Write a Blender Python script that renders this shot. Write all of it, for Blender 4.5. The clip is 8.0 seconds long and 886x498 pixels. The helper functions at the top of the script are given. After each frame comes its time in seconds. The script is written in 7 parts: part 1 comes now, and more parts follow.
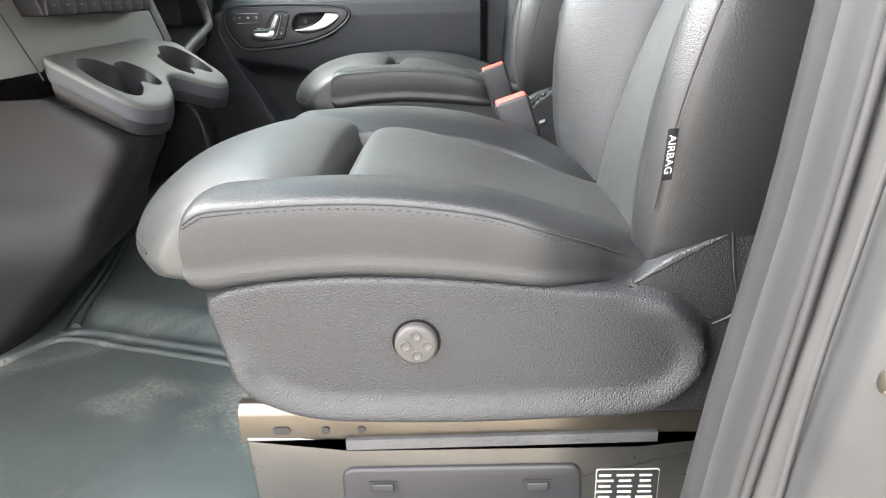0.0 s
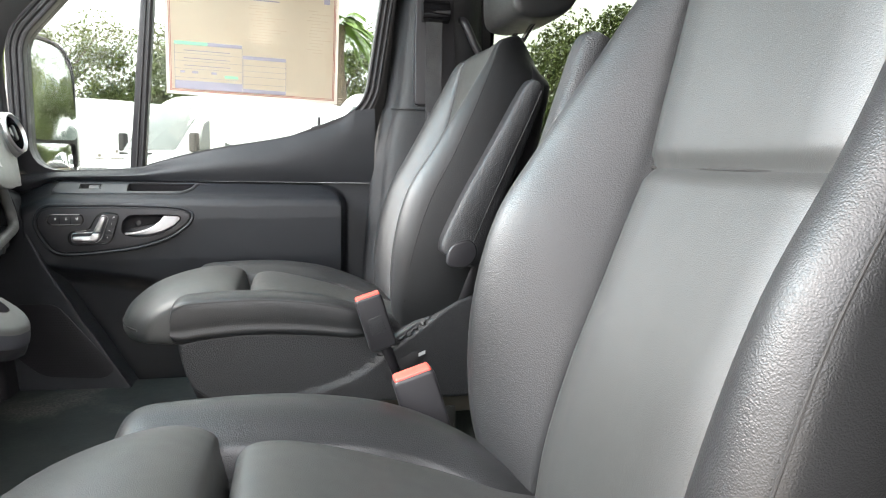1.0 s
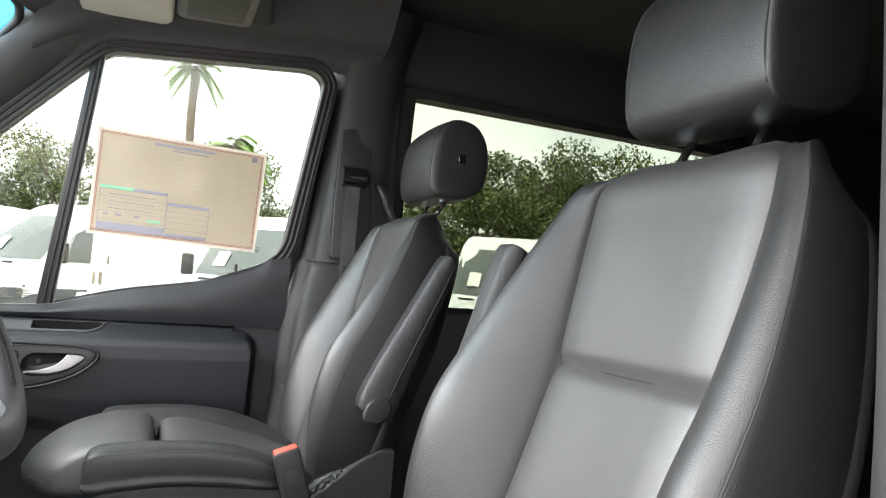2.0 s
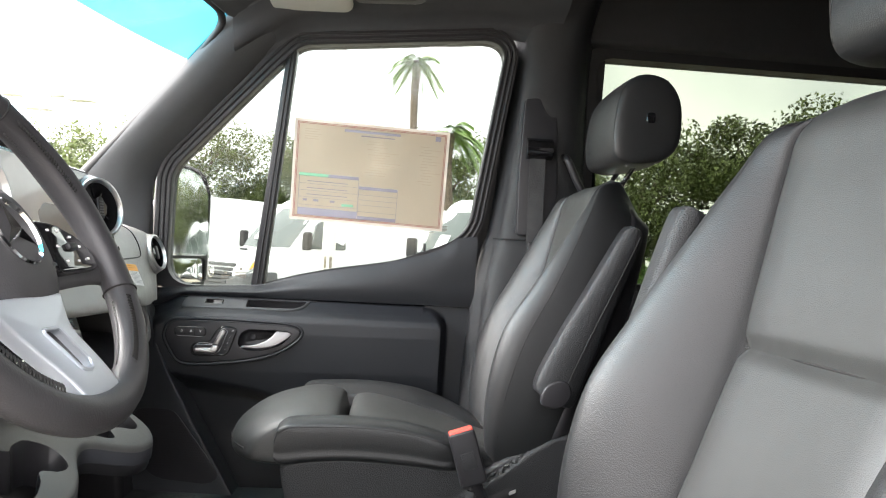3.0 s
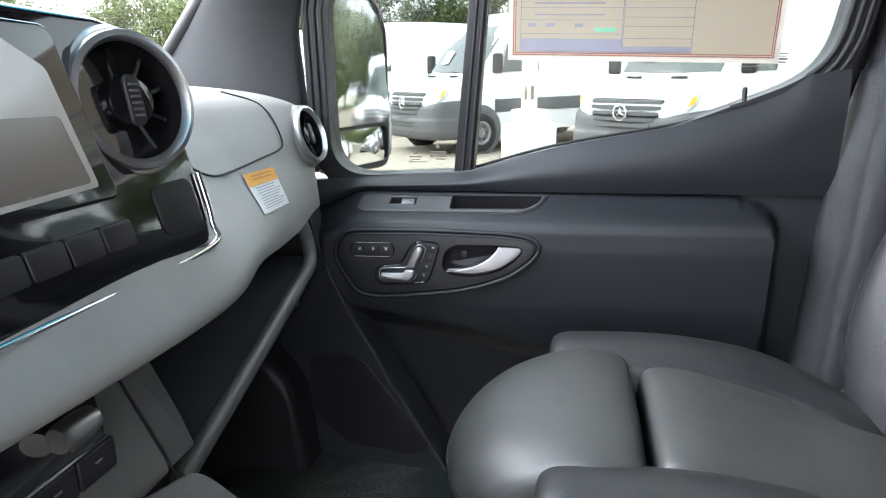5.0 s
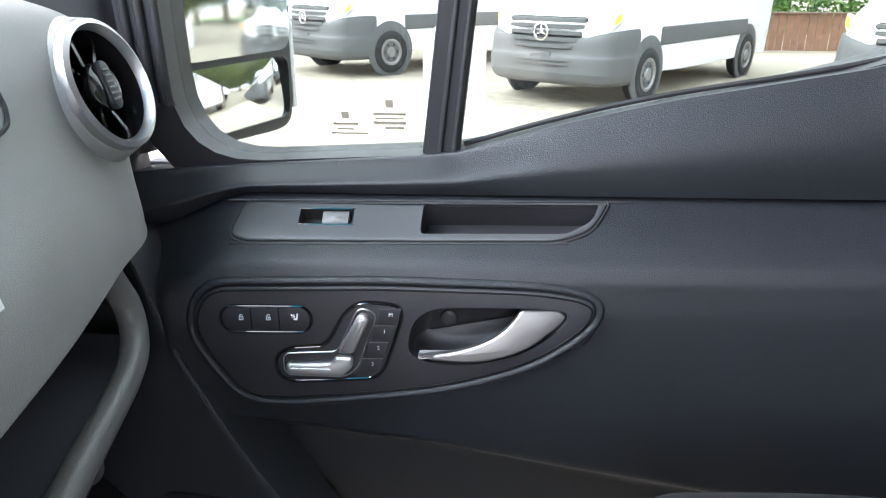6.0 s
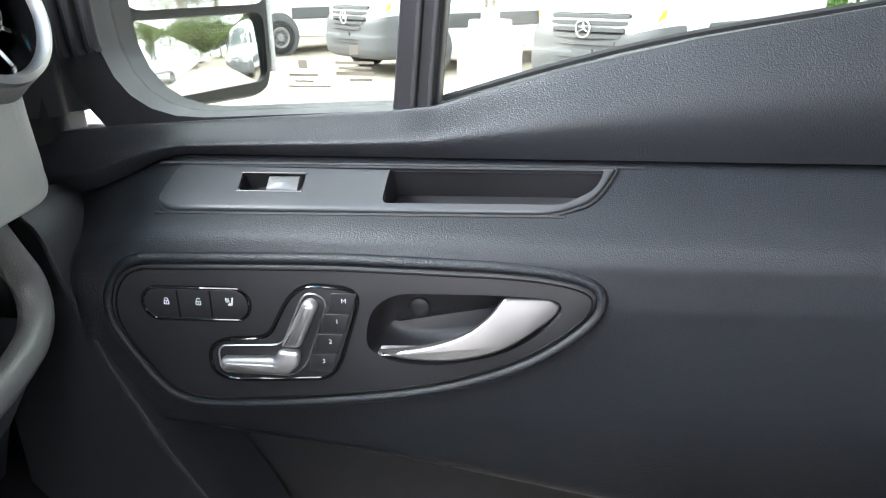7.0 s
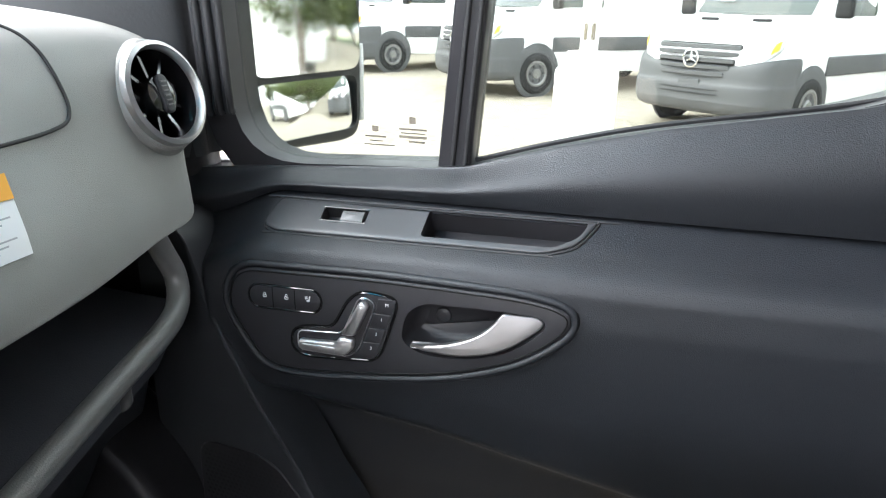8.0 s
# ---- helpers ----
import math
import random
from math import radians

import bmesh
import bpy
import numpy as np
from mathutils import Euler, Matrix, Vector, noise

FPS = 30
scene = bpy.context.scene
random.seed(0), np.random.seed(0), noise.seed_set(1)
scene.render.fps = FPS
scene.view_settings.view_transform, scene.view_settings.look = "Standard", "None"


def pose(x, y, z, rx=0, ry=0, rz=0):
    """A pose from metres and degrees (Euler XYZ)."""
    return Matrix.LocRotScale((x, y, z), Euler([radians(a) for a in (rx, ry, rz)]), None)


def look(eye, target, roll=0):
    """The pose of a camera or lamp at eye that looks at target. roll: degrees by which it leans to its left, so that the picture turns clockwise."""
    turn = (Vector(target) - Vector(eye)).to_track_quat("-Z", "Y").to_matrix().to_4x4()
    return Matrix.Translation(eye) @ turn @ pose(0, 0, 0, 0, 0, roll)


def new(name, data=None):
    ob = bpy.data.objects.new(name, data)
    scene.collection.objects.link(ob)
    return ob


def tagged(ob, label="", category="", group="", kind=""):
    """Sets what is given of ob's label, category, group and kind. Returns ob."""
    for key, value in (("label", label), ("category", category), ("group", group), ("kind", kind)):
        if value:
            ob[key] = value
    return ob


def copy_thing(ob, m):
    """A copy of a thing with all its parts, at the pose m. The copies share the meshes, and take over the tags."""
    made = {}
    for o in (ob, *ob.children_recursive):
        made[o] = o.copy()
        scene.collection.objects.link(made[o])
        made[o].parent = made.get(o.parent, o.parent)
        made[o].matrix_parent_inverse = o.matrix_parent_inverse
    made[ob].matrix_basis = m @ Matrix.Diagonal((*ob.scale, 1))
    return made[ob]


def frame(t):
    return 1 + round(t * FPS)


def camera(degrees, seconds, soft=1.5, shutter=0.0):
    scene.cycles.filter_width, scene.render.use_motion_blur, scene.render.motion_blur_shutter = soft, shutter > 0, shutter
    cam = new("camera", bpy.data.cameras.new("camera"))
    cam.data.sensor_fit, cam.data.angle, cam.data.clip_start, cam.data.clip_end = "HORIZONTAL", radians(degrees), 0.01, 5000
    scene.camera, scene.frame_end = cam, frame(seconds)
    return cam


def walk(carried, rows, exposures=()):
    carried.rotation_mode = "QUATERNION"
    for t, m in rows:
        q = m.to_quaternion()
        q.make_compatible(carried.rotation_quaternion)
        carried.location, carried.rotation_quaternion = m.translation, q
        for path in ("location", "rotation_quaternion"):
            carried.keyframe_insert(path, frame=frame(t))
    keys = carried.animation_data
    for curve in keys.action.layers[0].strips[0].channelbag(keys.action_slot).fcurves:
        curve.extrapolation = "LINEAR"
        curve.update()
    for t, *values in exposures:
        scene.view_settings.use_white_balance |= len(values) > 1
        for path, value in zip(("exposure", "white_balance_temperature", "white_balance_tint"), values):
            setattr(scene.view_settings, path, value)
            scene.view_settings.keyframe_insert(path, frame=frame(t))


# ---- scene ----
cam = camera(66.0, 8.0, soft=1.15)
PATH = [
    (0, (0.108, 0.111, 1.357), (0.071, 1.983, 0.654), -1.4),
    (0.3, (0.082, 0.119, 1.36), (0.13, 2.022, 0.746), -1.6),
    (0.5, (0.049, 0.194, 1.405), (0.179, 2.115, 0.865), -1.2),
    (1, (0.045, 0.362, 1.469), (0.491, 2.294, 1.209), 1.1),
    (1.5, (-0.019, 0.309, 1.533), (0.693, 2.177, 1.54), 3.3),
    (1.7, (-0.082, 0.25, 1.549), (0.706, 2.085, 1.656), 4.3),
    (2.8, (-0.036, 0.262, 1.549), (0.334, 2.226, 1.624), 4.2),
    (3, (0.039, 0.317, 1.546), (0.19, 2.311, 1.568), 3.2),
    (3.5, (0.195, 0.368, 1.509), (-0.09, 2.344, 1.401), 0.9),
    (4, (0.177, 0.428, 1.489), (-0.341, 2.348, 1.273), -1.2),
    (4.2, (0.116, 0.517, 1.503), (-0.443, 2.421, 1.253), -1.7),
    (5.3, (-0.202, 1.294, 1.647), (-0.48, 3.176, 1.03), -0.5),
    (5.5, (-0.236, 1.401, 1.651), (-0.459, 3.271, 0.976), -0.5),
    (6, (-0.313, 1.719, 1.588), (-0.417, 3.578, 0.858), 0.3),
    (6.5, (-0.296, 1.835, 1.497), (-0.462, 3.69, 0.768), -0.3),
    (7, (-0.262, 1.824, 1.525), (-0.486, 3.676, 0.801), -0.3),
    (7.5, (-0.205, 1.717, 1.602), (-0.54, 3.558, 0.894), 0.1),
    (8, (-0.166, 1.67, 1.6), (-0.666, 3.482, 0.919), 1.1),
]
walk(cam, [(t, look(eye, target, roll)) for t, eye, target, roll in PATH],
     [(0, 3.80, 6600, 13), (0.5, 3.60, 6600, 13), (1.0, 3.4, 6650, 14), (1.7, 3.15, 6700, 14), (2.8, 3.0, 6700, 15), (4.2, 2.90, 6550, 15), (5.3, 3.1, 6000, 15), (6.0, 3.40, 6000, 15), (6.5, 3.80, 6250, 14), (7.0, 3.78, 6250, 14), (7.5, 3.50, 6250, 14), (8, 3.35, 6250, 14)])
# ---- world, sun, exposure ----
world = bpy.data.worlds.new("overcast_sky")
scene.world = world
world.use_nodes = True
wn, wl = world.node_tree.nodes, world.node_tree.links
wn.clear()
w_out = wn.new("ShaderNodeOutputWorld")
w_bg = wn.new("ShaderNodeBackground")
w_sky = wn.new("ShaderNodeTexSky")
w_sky.sky_type, w_sky.sun_disc = "NISHITA", False
SUN_EL, SUN_AZ = radians(40), radians(266)
w_sky.sun_elevation, w_sky.sun_rotation = SUN_EL, SUN_AZ
w_sky.dust_density, w_sky.air_density, w_sky.ozone_density = 3.0, 1.0, 1.0
w_co = wn.new("ShaderNodeTexCoord")
w_no = wn.new("ShaderNodeTexNoise")
w_no.inputs["Scale"].default_value, w_no.inputs["Detail"].default_value = 3.2, 6.0
w_ramp = wn.new("ShaderNodeValToRGB")
w_ramp.color_ramp.elements[0].position, w_ramp.color_ramp.elements[0].color = 0.34, (5.2, 5.4, 5.6, 1)
w_ramp.color_ramp.elements[1].position, w_ramp.color_ramp.elements[1].color = 0.68, (9.5, 9.5, 9.2, 1)
w_mix = wn.new("ShaderNodeMix")
w_mix.data_type = "RGBA"
w_mix.inputs[0].default_value = 0.82
wl.new(w_co.outputs["Generated"], w_no.inputs["Vector"])
wl.new(w_no.outputs["Fac"], w_ramp.inputs["Fac"])
wl.new(w_sky.outputs[0], w_mix.inputs[6])
wl.new(w_ramp.outputs[0], w_mix.inputs[7])
# thin bright cloud, nearly as bright low down as overhead
w_sep = wn.new("ShaderNodeSeparateXYZ")
w_map = wn.new("ShaderNodeMapRange")
w_map.inputs["To Min"].default_value, w_map.inputs["To Max"].default_value = 0.95, 1.25
w_mul = wn.new("ShaderNodeVectorMath")
w_mul.operation = "SCALE"
wl.new(w_co.outputs["Generated"], w_sep.inputs[0])
wl.new(w_sep.outputs[2], w_map.inputs["Value"])
wl.new(w_mix.outputs[2], w_mul.inputs[0])
wl.new(w_map.outputs[0], w_mul.inputs["Scale"])
wl.new(w_mul.outputs[0], w_bg.inputs["Color"])
wl.new(w_bg.outputs[0], w_out.inputs["Surface"])
w_bg.inputs["Strength"].default_value = 0.12
sun = new("sun", bpy.data.lights.new("sun", "SUN"))
sun.data.energy, sun.data.angle, sun.data.color = 1.0, radians(40), (1.0, 0.98, 0.94)
sun.matrix_world = look((0, 0, 30), Vector((0, 0, 30)) - Vector((math.sin(SUN_AZ) * math.cos(SUN_EL), math.cos(SUN_AZ) * math.cos(SUN_EL), math.sin(SUN_EL))))
# the sky's light through the open driver door, behind the camera
doorway = new("doorway_sky", bpy.data.lights.new("doorway_sky", "AREA"))
doorway.data.shape, doorway.data.size, doorway.data.size_y = "RECTANGLE", 1.3, 0.9
doorway.data.energy, doorway.data.color = 1.0, (0.97, 0.99, 1.0)
doorway.matrix_world = look((-0.15, -0.05, 2.30), (0.0, 1.05, 1.15))
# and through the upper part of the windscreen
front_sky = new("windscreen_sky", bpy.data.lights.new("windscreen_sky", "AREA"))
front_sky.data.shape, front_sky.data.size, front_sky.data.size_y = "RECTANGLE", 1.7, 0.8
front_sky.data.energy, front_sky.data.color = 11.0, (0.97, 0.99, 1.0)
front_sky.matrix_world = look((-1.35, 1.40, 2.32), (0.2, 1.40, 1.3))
# ---- materials ----
def material(name, base, rough, metal=0.0, grain=0.0, size=0.002, vary=0.08, cells=False, coat=0.0, spec=0.5, stain=0.0, second=None):
    """A surface with grain (relief of that depth, at that size in metres) and two scales of variation."""
    m = bpy.data.materials.new(name)
    m.use_nodes = True
    nt = m.node_tree
    b = nt.nodes["Principled BSDF"]
    b.inputs["Roughness"].default_value, b.inputs["Metallic"].default_value = rough, metal
    b.inputs["Coat Weight"].default_value = coat
    b.inputs["Specular IOR Level"].default_value = spec
    co = nt.nodes.new("ShaderNodeTexCoord")
    big = nt.nodes.new("ShaderNodeTexNoise")
    big.inputs["Scale"].default_value, big.inputs["Detail"].default_value = 9.0, 5.0
    nt.links.new(co.outputs["Object"], big.inputs["Vector"])
    ramp = nt.nodes.new("ShaderNodeValToRGB")
    dark = [c * (1 - vary - stain) for c in base]
    lite = [min(1, c * (1 + vary)) for c in (second or base)]
    ramp.color_ramp.elements[0].position, ramp.color_ramp.elements[0].color = 0.3, (*dark, 1)
    ramp.color_ramp.elements[1].position, ramp.color_ramp.elements[1].color = 0.7, (*lite, 1)
    nt.links.new(big.outputs["Fac"], ramp.inputs["Fac"])
    nt.links.new(ramp.outputs[0], b.inputs["Base Color"])
    rmap = nt.nodes.new("ShaderNodeMapRange")
    rmap.inputs["To Min"].default_value, rmap.inputs["To Max"].default_value = max(0.02, rough - 0.06), min(1, rough + 0.06)
    fine = nt.nodes.new("ShaderNodeTexNoise")
    fine.inputs["Scale"].default_value, fine.inputs["Detail"].default_value = 55.0, 4.0
    nt.links.new(co.outputs["Object"], fine.inputs["Vector"])
    nt.links.new(fine.outputs["Fac"], rmap.inputs["Value"])
    nt.links.new(rmap.outputs[0], b.inputs["Roughness"])
    if grain:
        if cells:
            tex = nt.nodes.new("ShaderNodeTexVoronoi")
            tex.feature = "SMOOTH_F1"
            tex.inputs["Smoothness"].default_value = 0.6
            tex.inputs["Scale"].default_value = 1 / size
            warp = nt.nodes.new("ShaderNodeTexNoise")
            warp.inputs["Scale"].default_value = 0.35 / size
            add = nt.nodes.new("ShaderNodeMixRGB")
            add.blend_type, add.inputs[0].default_value = "ADD", size * 1.5
            nt.links.new(co.outputs["Object"], warp.inputs["Vector"])
            nt.links.new(co.outputs["Object"], add.inputs[1])
            nt.links.new(warp.outputs["Color"], add.inputs[2])
            nt.links.new(add.outputs[0], tex.inputs["Vector"])
            height = tex.outputs["Distance"]
        else:
            tex = nt.nodes.new("ShaderNodeTexNoise")
            tex.inputs["Scale"].default_value, tex.inputs["Detail"].default_value = 0.5 / size, 3.0
            nt.links.new(co.outputs["Object"], tex.inputs["Vector"])
            height = tex.outputs["Fac"]
        bump = nt.nodes.new("ShaderNodeBump")
        bump.inputs["Strength"].default_value, bump.inputs["Distance"].default_value = 1.0, grain
        if cells:
            bump.invert = True
        nt.links.new(height, bump.inputs["Height"])
        nt.links.new(bump.outputs[0], b.inputs["Normal"])
    return m


def glass(name, tint, rough=0.0):
    """A thin pane: clear, tinted, with a mirror-like gloss by Fresnel."""
    m = bpy.data.materials.new(name)
    m.use_nodes = True
    nt = m.node_tree
    nt.nodes.clear()
    out = nt.nodes.new("ShaderNodeOutputMaterial")
    mix = nt.nodes.new("ShaderNodeMixShader")
    clear = nt.nodes.new("ShaderNodeBsdfTransparent")
    gloss = nt.nodes.new("ShaderNodeBsdfGlossy")
    edge = nt.nodes.new("ShaderNodeLayerWeight")
    edge.inputs["Blend"].default_value = 0.5
    power = nt.nodes.new("ShaderNodeMath")
    power.operation, power.inputs[1].default_value = "POWER", 5.0
    fres = nt.nodes.new("ShaderNodeMapRange")
    fres.inputs["To Min"].default_value, fres.inputs["To Max"].default_value = 0.03, 0.55
    nt.links.new(edge.outputs["Facing"], power.inputs[0])
    nt.links.new(power.outputs[0], fres.inputs["Value"])
    clear.inputs["Color"].default_value = (*tint, 1)
    gloss.inputs["Roughness"].default_value = rough
    nt.links.new(fres.outputs[0], mix.inputs[0])
    nt.links.new(clear.outputs[0], mix.inputs[1])
    nt.links.new(gloss.outputs[0], mix.inputs[2])
    nt.links.new(mix.outputs[0], out.inputs["Surface"])
    return m


M = {
    "leather": material("black_leather", (0.015, 0.0158, 0.0168), 0.42, grain=0.00030, size=0.0013, cells=True, spec=0.48),
    "leather_flat": material("smooth_black_leather", (0.031, 0.0324, 0.0318), 0.46, grain=0.00020, size=0.0011, cells=True, spec=0.60),
    "thread": material("dark_thread", (0.014, 0.014, 0.014), 0.85, grain=0.0003, size=0.001),
    "plastic": material("grained_black_plastic", (0.016, 0.0168, 0.0185), 0.43, grain=0.00080, size=0.0015, cells=True, spec=0.42),
    "door_plastic": material("grained_door_plastic", (0.012, 0.0135, 0.0165), 0.43, grain=0.00035, size=0.0011, cells=True, spec=0.42),
    "console_black": material("smooth_black_console_plastic", (0.0095, 0.0092, 0.0102), 0.50, grain=0.00006, size=0.0012, spec=0.28),
    "pocket_plastic": material("grey_black_door_pocket_plastic", (0.030, 0.032, 0.036), 0.45, grain=0.0003, size=0.0011, cells=True, spec=0.45),
    "satin": material("satin_black_plastic", (0.022, 0.0215, 0.024), 0.42, grain=0.00006, size=0.0008, spec=0.35),
    # one dashboard plastic in three tones: lit fascia, shade coloured into stack and tray
    "dash": material("dash_plastic_lit", (0.265, 0.264, 0.250), 0.38, grain=0.00025, size=0.0009, cells=True),
    "dash_mid": material("dash_plastic_half_shaded", (0.17, 0.17, 0.163), 0.36, grain=0.00025, size=0.0009, cells=True),
    "dash_low": material("dash_plastic_shaded", (0.110, 0.111, 0.107), 0.38, grain=0.00025, size=0.0009, cells=True),
    "gloss": material("gloss_black_plastic", (0.008, 0.008, 0.009), 0.06, coat=0.5),
    "rubber": material("black_rubber_seal", (0.010, 0.010, 0.011), 0.6, grain=0.0002, size=0.003),
    "carpet": material("dark_felt", (0.03, 0.03, 0.032), 0.95, grain=0.0012, size=0.002, second=(0.07, 0.07, 0.07)),
    "mat": material("dusty_rubber_mat", (0.038, 0.045, 0.044), 0.50, grain=0.0004, size=0.003, vary=0.10, second=(0.046, 0.054, 0.052)),
    "chrome": material("satin_chrome", (0.55, 0.55, 0.55), 0.38, metal=1.0, vary=0.03),
    "bright": material("polished_chrome", (0.85, 0.85, 0.85), 0.08, metal=1.0, vary=0.02),
    "steel": material("bronze_grey_painted_steel", (0.098, 0.095, 0.090), 0.30, metal=0.75, grain=0.0001, size=0.003, coat=0.2),
    "rail": material("oiled_steel_rail", (0.13, 0.115, 0.095), 0.32, metal=0.85, grain=0.0001, size=0.004, vary=0.2),
    "paint": material("grey_metallic_paint", (0.075, 0.078, 0.082), 0.42, metal=0.3, coat=0.3, vary=0.04),
    "white_paint": material("white_van_paint", (0.80, 0.81, 0.82), 0.28, coat=0.6, vary=0.02),
    "bumper": material("grey_bumper_plastic", (0.10, 0.102, 0.108), 0.6, grain=0.0005, size=0.01),
    "headliner": material("dark_headliner", (0.016, 0.016, 0.017), 0.95, grain=0.0004, size=0.002),
    "visor": material("pale_grey_visor_cloth", (0.42, 0.41, 0.37), 0.9, grain=0.0003, size=0.002),
    "visor_grey": material("grey_switch_plastic", (0.10, 0.10, 0.10), 0.4),
    "knob": material("warm_grey_black_knob_plastic", (0.040, 0.038, 0.037), 0.50, grain=0.00005, size=0.001, spec=0.4),
    "red": material("red_plastic", (0.62, 0.07, 0.05), 0.4, vary=0.05),
    "white": material("white_print", (0.8, 0.8, 0.8), 0.6, vary=0.03),
    "cream": material("cream_paper", (0.66, 0.60, 0.48), 0.75, vary=0.05),
    "white_sheet": material("white_paper", (0.78, 0.74, 0.68), 0.8, vary=0.02),
    "faint_ink": material("faint_brown_ink", (0.52, 0.44, 0.33), 0.8),
    "ink": material("grey_ink", (0.22, 0.21, 0.25), 0.7),
    "green_ink": material("green_ink", (0.18, 0.42, 0.27), 0.7),
    "orange_ink": material("brown_orange_ink", (0.50, 0.22, 0.03), 0.7),
    "pale_ink": material("pale_grey_ink", (0.42, 0.42, 0.43), 0.7),
    "red_ink": material("dark_red_ink", (0.30, 0.06, 0.06), 0.7),
    "orange": material("orange_print", (0.85, 0.38, 0.03), 0.6),
    "tyre": material("tyre_rubber", (0.02, 0.02, 0.021), 0.8, grain=0.001, size=0.02),
    "dirt": material("pale_sandy_gravel", (0.27, 0.235, 0.185), 0.95, grain=0.003, size=0.03, vary=0.12, second=(0.38, 0.34, 0.275)),
    "bark": material("tree_bark", (0.13, 0.10, 0.075), 0.95, grain=0.01, size=0.05, vary=0.25),
    "leaf": material("oak_leaves", (0.052, 0.074, 0.020), 0.6, vary=0.3, second=(0.115, 0.145, 0.042)),
    "palm_leaf": material("palm_fronds", (0.17, 0.27, 0.06), 0.55, vary=0.25),
    "grass": material("grass", (0.08, 0.14, 0.03), 0.9, grain=0.02, size=0.1, vary=0.25),
    "concrete": material("white_painted_concrete", (0.75, 0.74, 0.72), 0.8, grain=0.001, size=0.02),
    "wood": material("brown_fence_wood", (0.17, 0.12, 0.085), 0.85, grain=0.002, size=0.01, vary=0.2),
    "red_wood": material("reddish_brown_fence_wood", (0.24, 0.13, 0.085), 0.85, grain=0.002, size=0.01, vary=0.25),
    "pillar": material("dark_grey_pillar_trim", (0.065, 0.067, 0.071), 0.75, grain=0.0002, size=0.002),
    "headliner_grey": material("dark_grey_moulded_headliner", (0.045, 0.046, 0.050), 0.85, grain=0.0003, size=0.002),
    "blue": material("blue_tape", (0.10, 0.28, 0.42), 0.5),
    # screen film; its pale base colour holds the sky's reflection
    "film": material("protective_film_sky_reflection", (0.62, 0.61, 0.58), 0.16, coat=0.4, vary=0.12),
    "film_tan": material("dull_protective_film", (0.22, 0.20, 0.175), 0.25, vary=0.06),
    "faint_white": material("faint_grey_print", (0.25, 0.25, 0.25), 0.6),
    "pad": material("soft_black_airbag_cover", (0.055, 0.054, 0.058), 0.55, grain=0.0002, size=0.0015, cells=True),
    "silver": material("satin_silver_trim", (0.52, 0.56, 0.61), 0.34, metal=0.55, vary=0.03),
    "rubber_grey": material("black_mirror_plastic", (0.030, 0.031, 0.033), 0.5, grain=0.0003, size=0.002),
    "lamp": material("clear_lamp_lens", (0.55, 0.57, 0.58), 0.12, coat=0.6),
    "rim": material("dull_steel_rim", (0.28, 0.28, 0.28), 0.45, metal=0.6),
    "leaf_light": material("hedge_leaves", (0.09, 0.17, 0.03), 0.6, vary=0.3),
    "tan_metal": material("brown_painted_metal", (0.20, 0.17, 0.125), 0.5),
    "tan": material("tan_render", (0.52, 0.38, 0.24), 0.9, grain=0.002, size=0.02),
    "wheel_leather": material("black_wheel_leather", (0.036, 0.035, 0.038), 0.45, grain=0.0002, size=0.0014, cells=True),
    "strip": material("smooth_grey_black_plastic", (0.045, 0.047, 0.050), 0.36, grain=0.00008, size=0.0012),
    "lip": material("grained_grey_black_lip", (0.155, 0.157, 0.154), 0.34, grain=0.0002, size=0.0012, cells=True),
    "deep_black": material("deep_black_plastic", (0.004, 0.004, 0.004), 0.5, spec=0.12),
    "slat": material("dark_grille_plastic", (0.035, 0.036, 0.038), 0.6),
    "seal": material("dusty_grey_rubber_seal", (0.014, 0.0145, 0.0155), 0.55, grain=0.0003, size=0.006, vary=0.12, spec=0.35),
    "jamb": material("grey_jamb_paint", (0.027, 0.028, 0.030), 0.45, metal=0.2, coat=0.25, grain=0.0002, size=0.02, vary=0.3, stain=0.1),
    "clear": glass("clear_glass", (0.93, 0.96, 0.93)),
    "side_glass": glass("green_tinted_side_glass", (0.60, 0.63, 0.605)),
    "dark_chrome": material("dark_chrome", (0.30, 0.30, 0.31), 0.24, metal=1.0, vary=0.03),
    "bar_silver": material("satin_dark_silver", (0.52, 0.51, 0.51), 0.42, metal=0.85, vary=0.03),
    "handle_silver": material("brushed_handle_silver", (0.20, 0.195, 0.195), 0.40, metal=0.9, vary=0.05),
    "mark": material("brown_glass_print", (0.16, 0.14, 0.11), 0.8),
    "trim": material("black_moulded_trim", (0.060, 0.063, 0.074), 0.55, grain=0.0002, size=0.0014, cells=True, spec=0.35),
    "sticker": material("grey_sticker", (0.42, 0.42, 0.41), 0.6, vary=0.2),
    "tinted": glass("tinted_glass", (0.37, 0.395, 0.35)),
    "van_glass": material("dark_van_glass", (0.06, 0.075, 0.07), 0.05, coat=0.6),
    "screen": material("screen_glass", (0.010, 0.010, 0.010), 0.05, coat=0.6),
    "mirror": material("mirror_silver", (0.90, 0.91, 0.91), 0.01, metal=1.0, vary=0.0),
    "shade_band": glass("blue_shade_band", (0.05, 0.42, 0.60)),
}

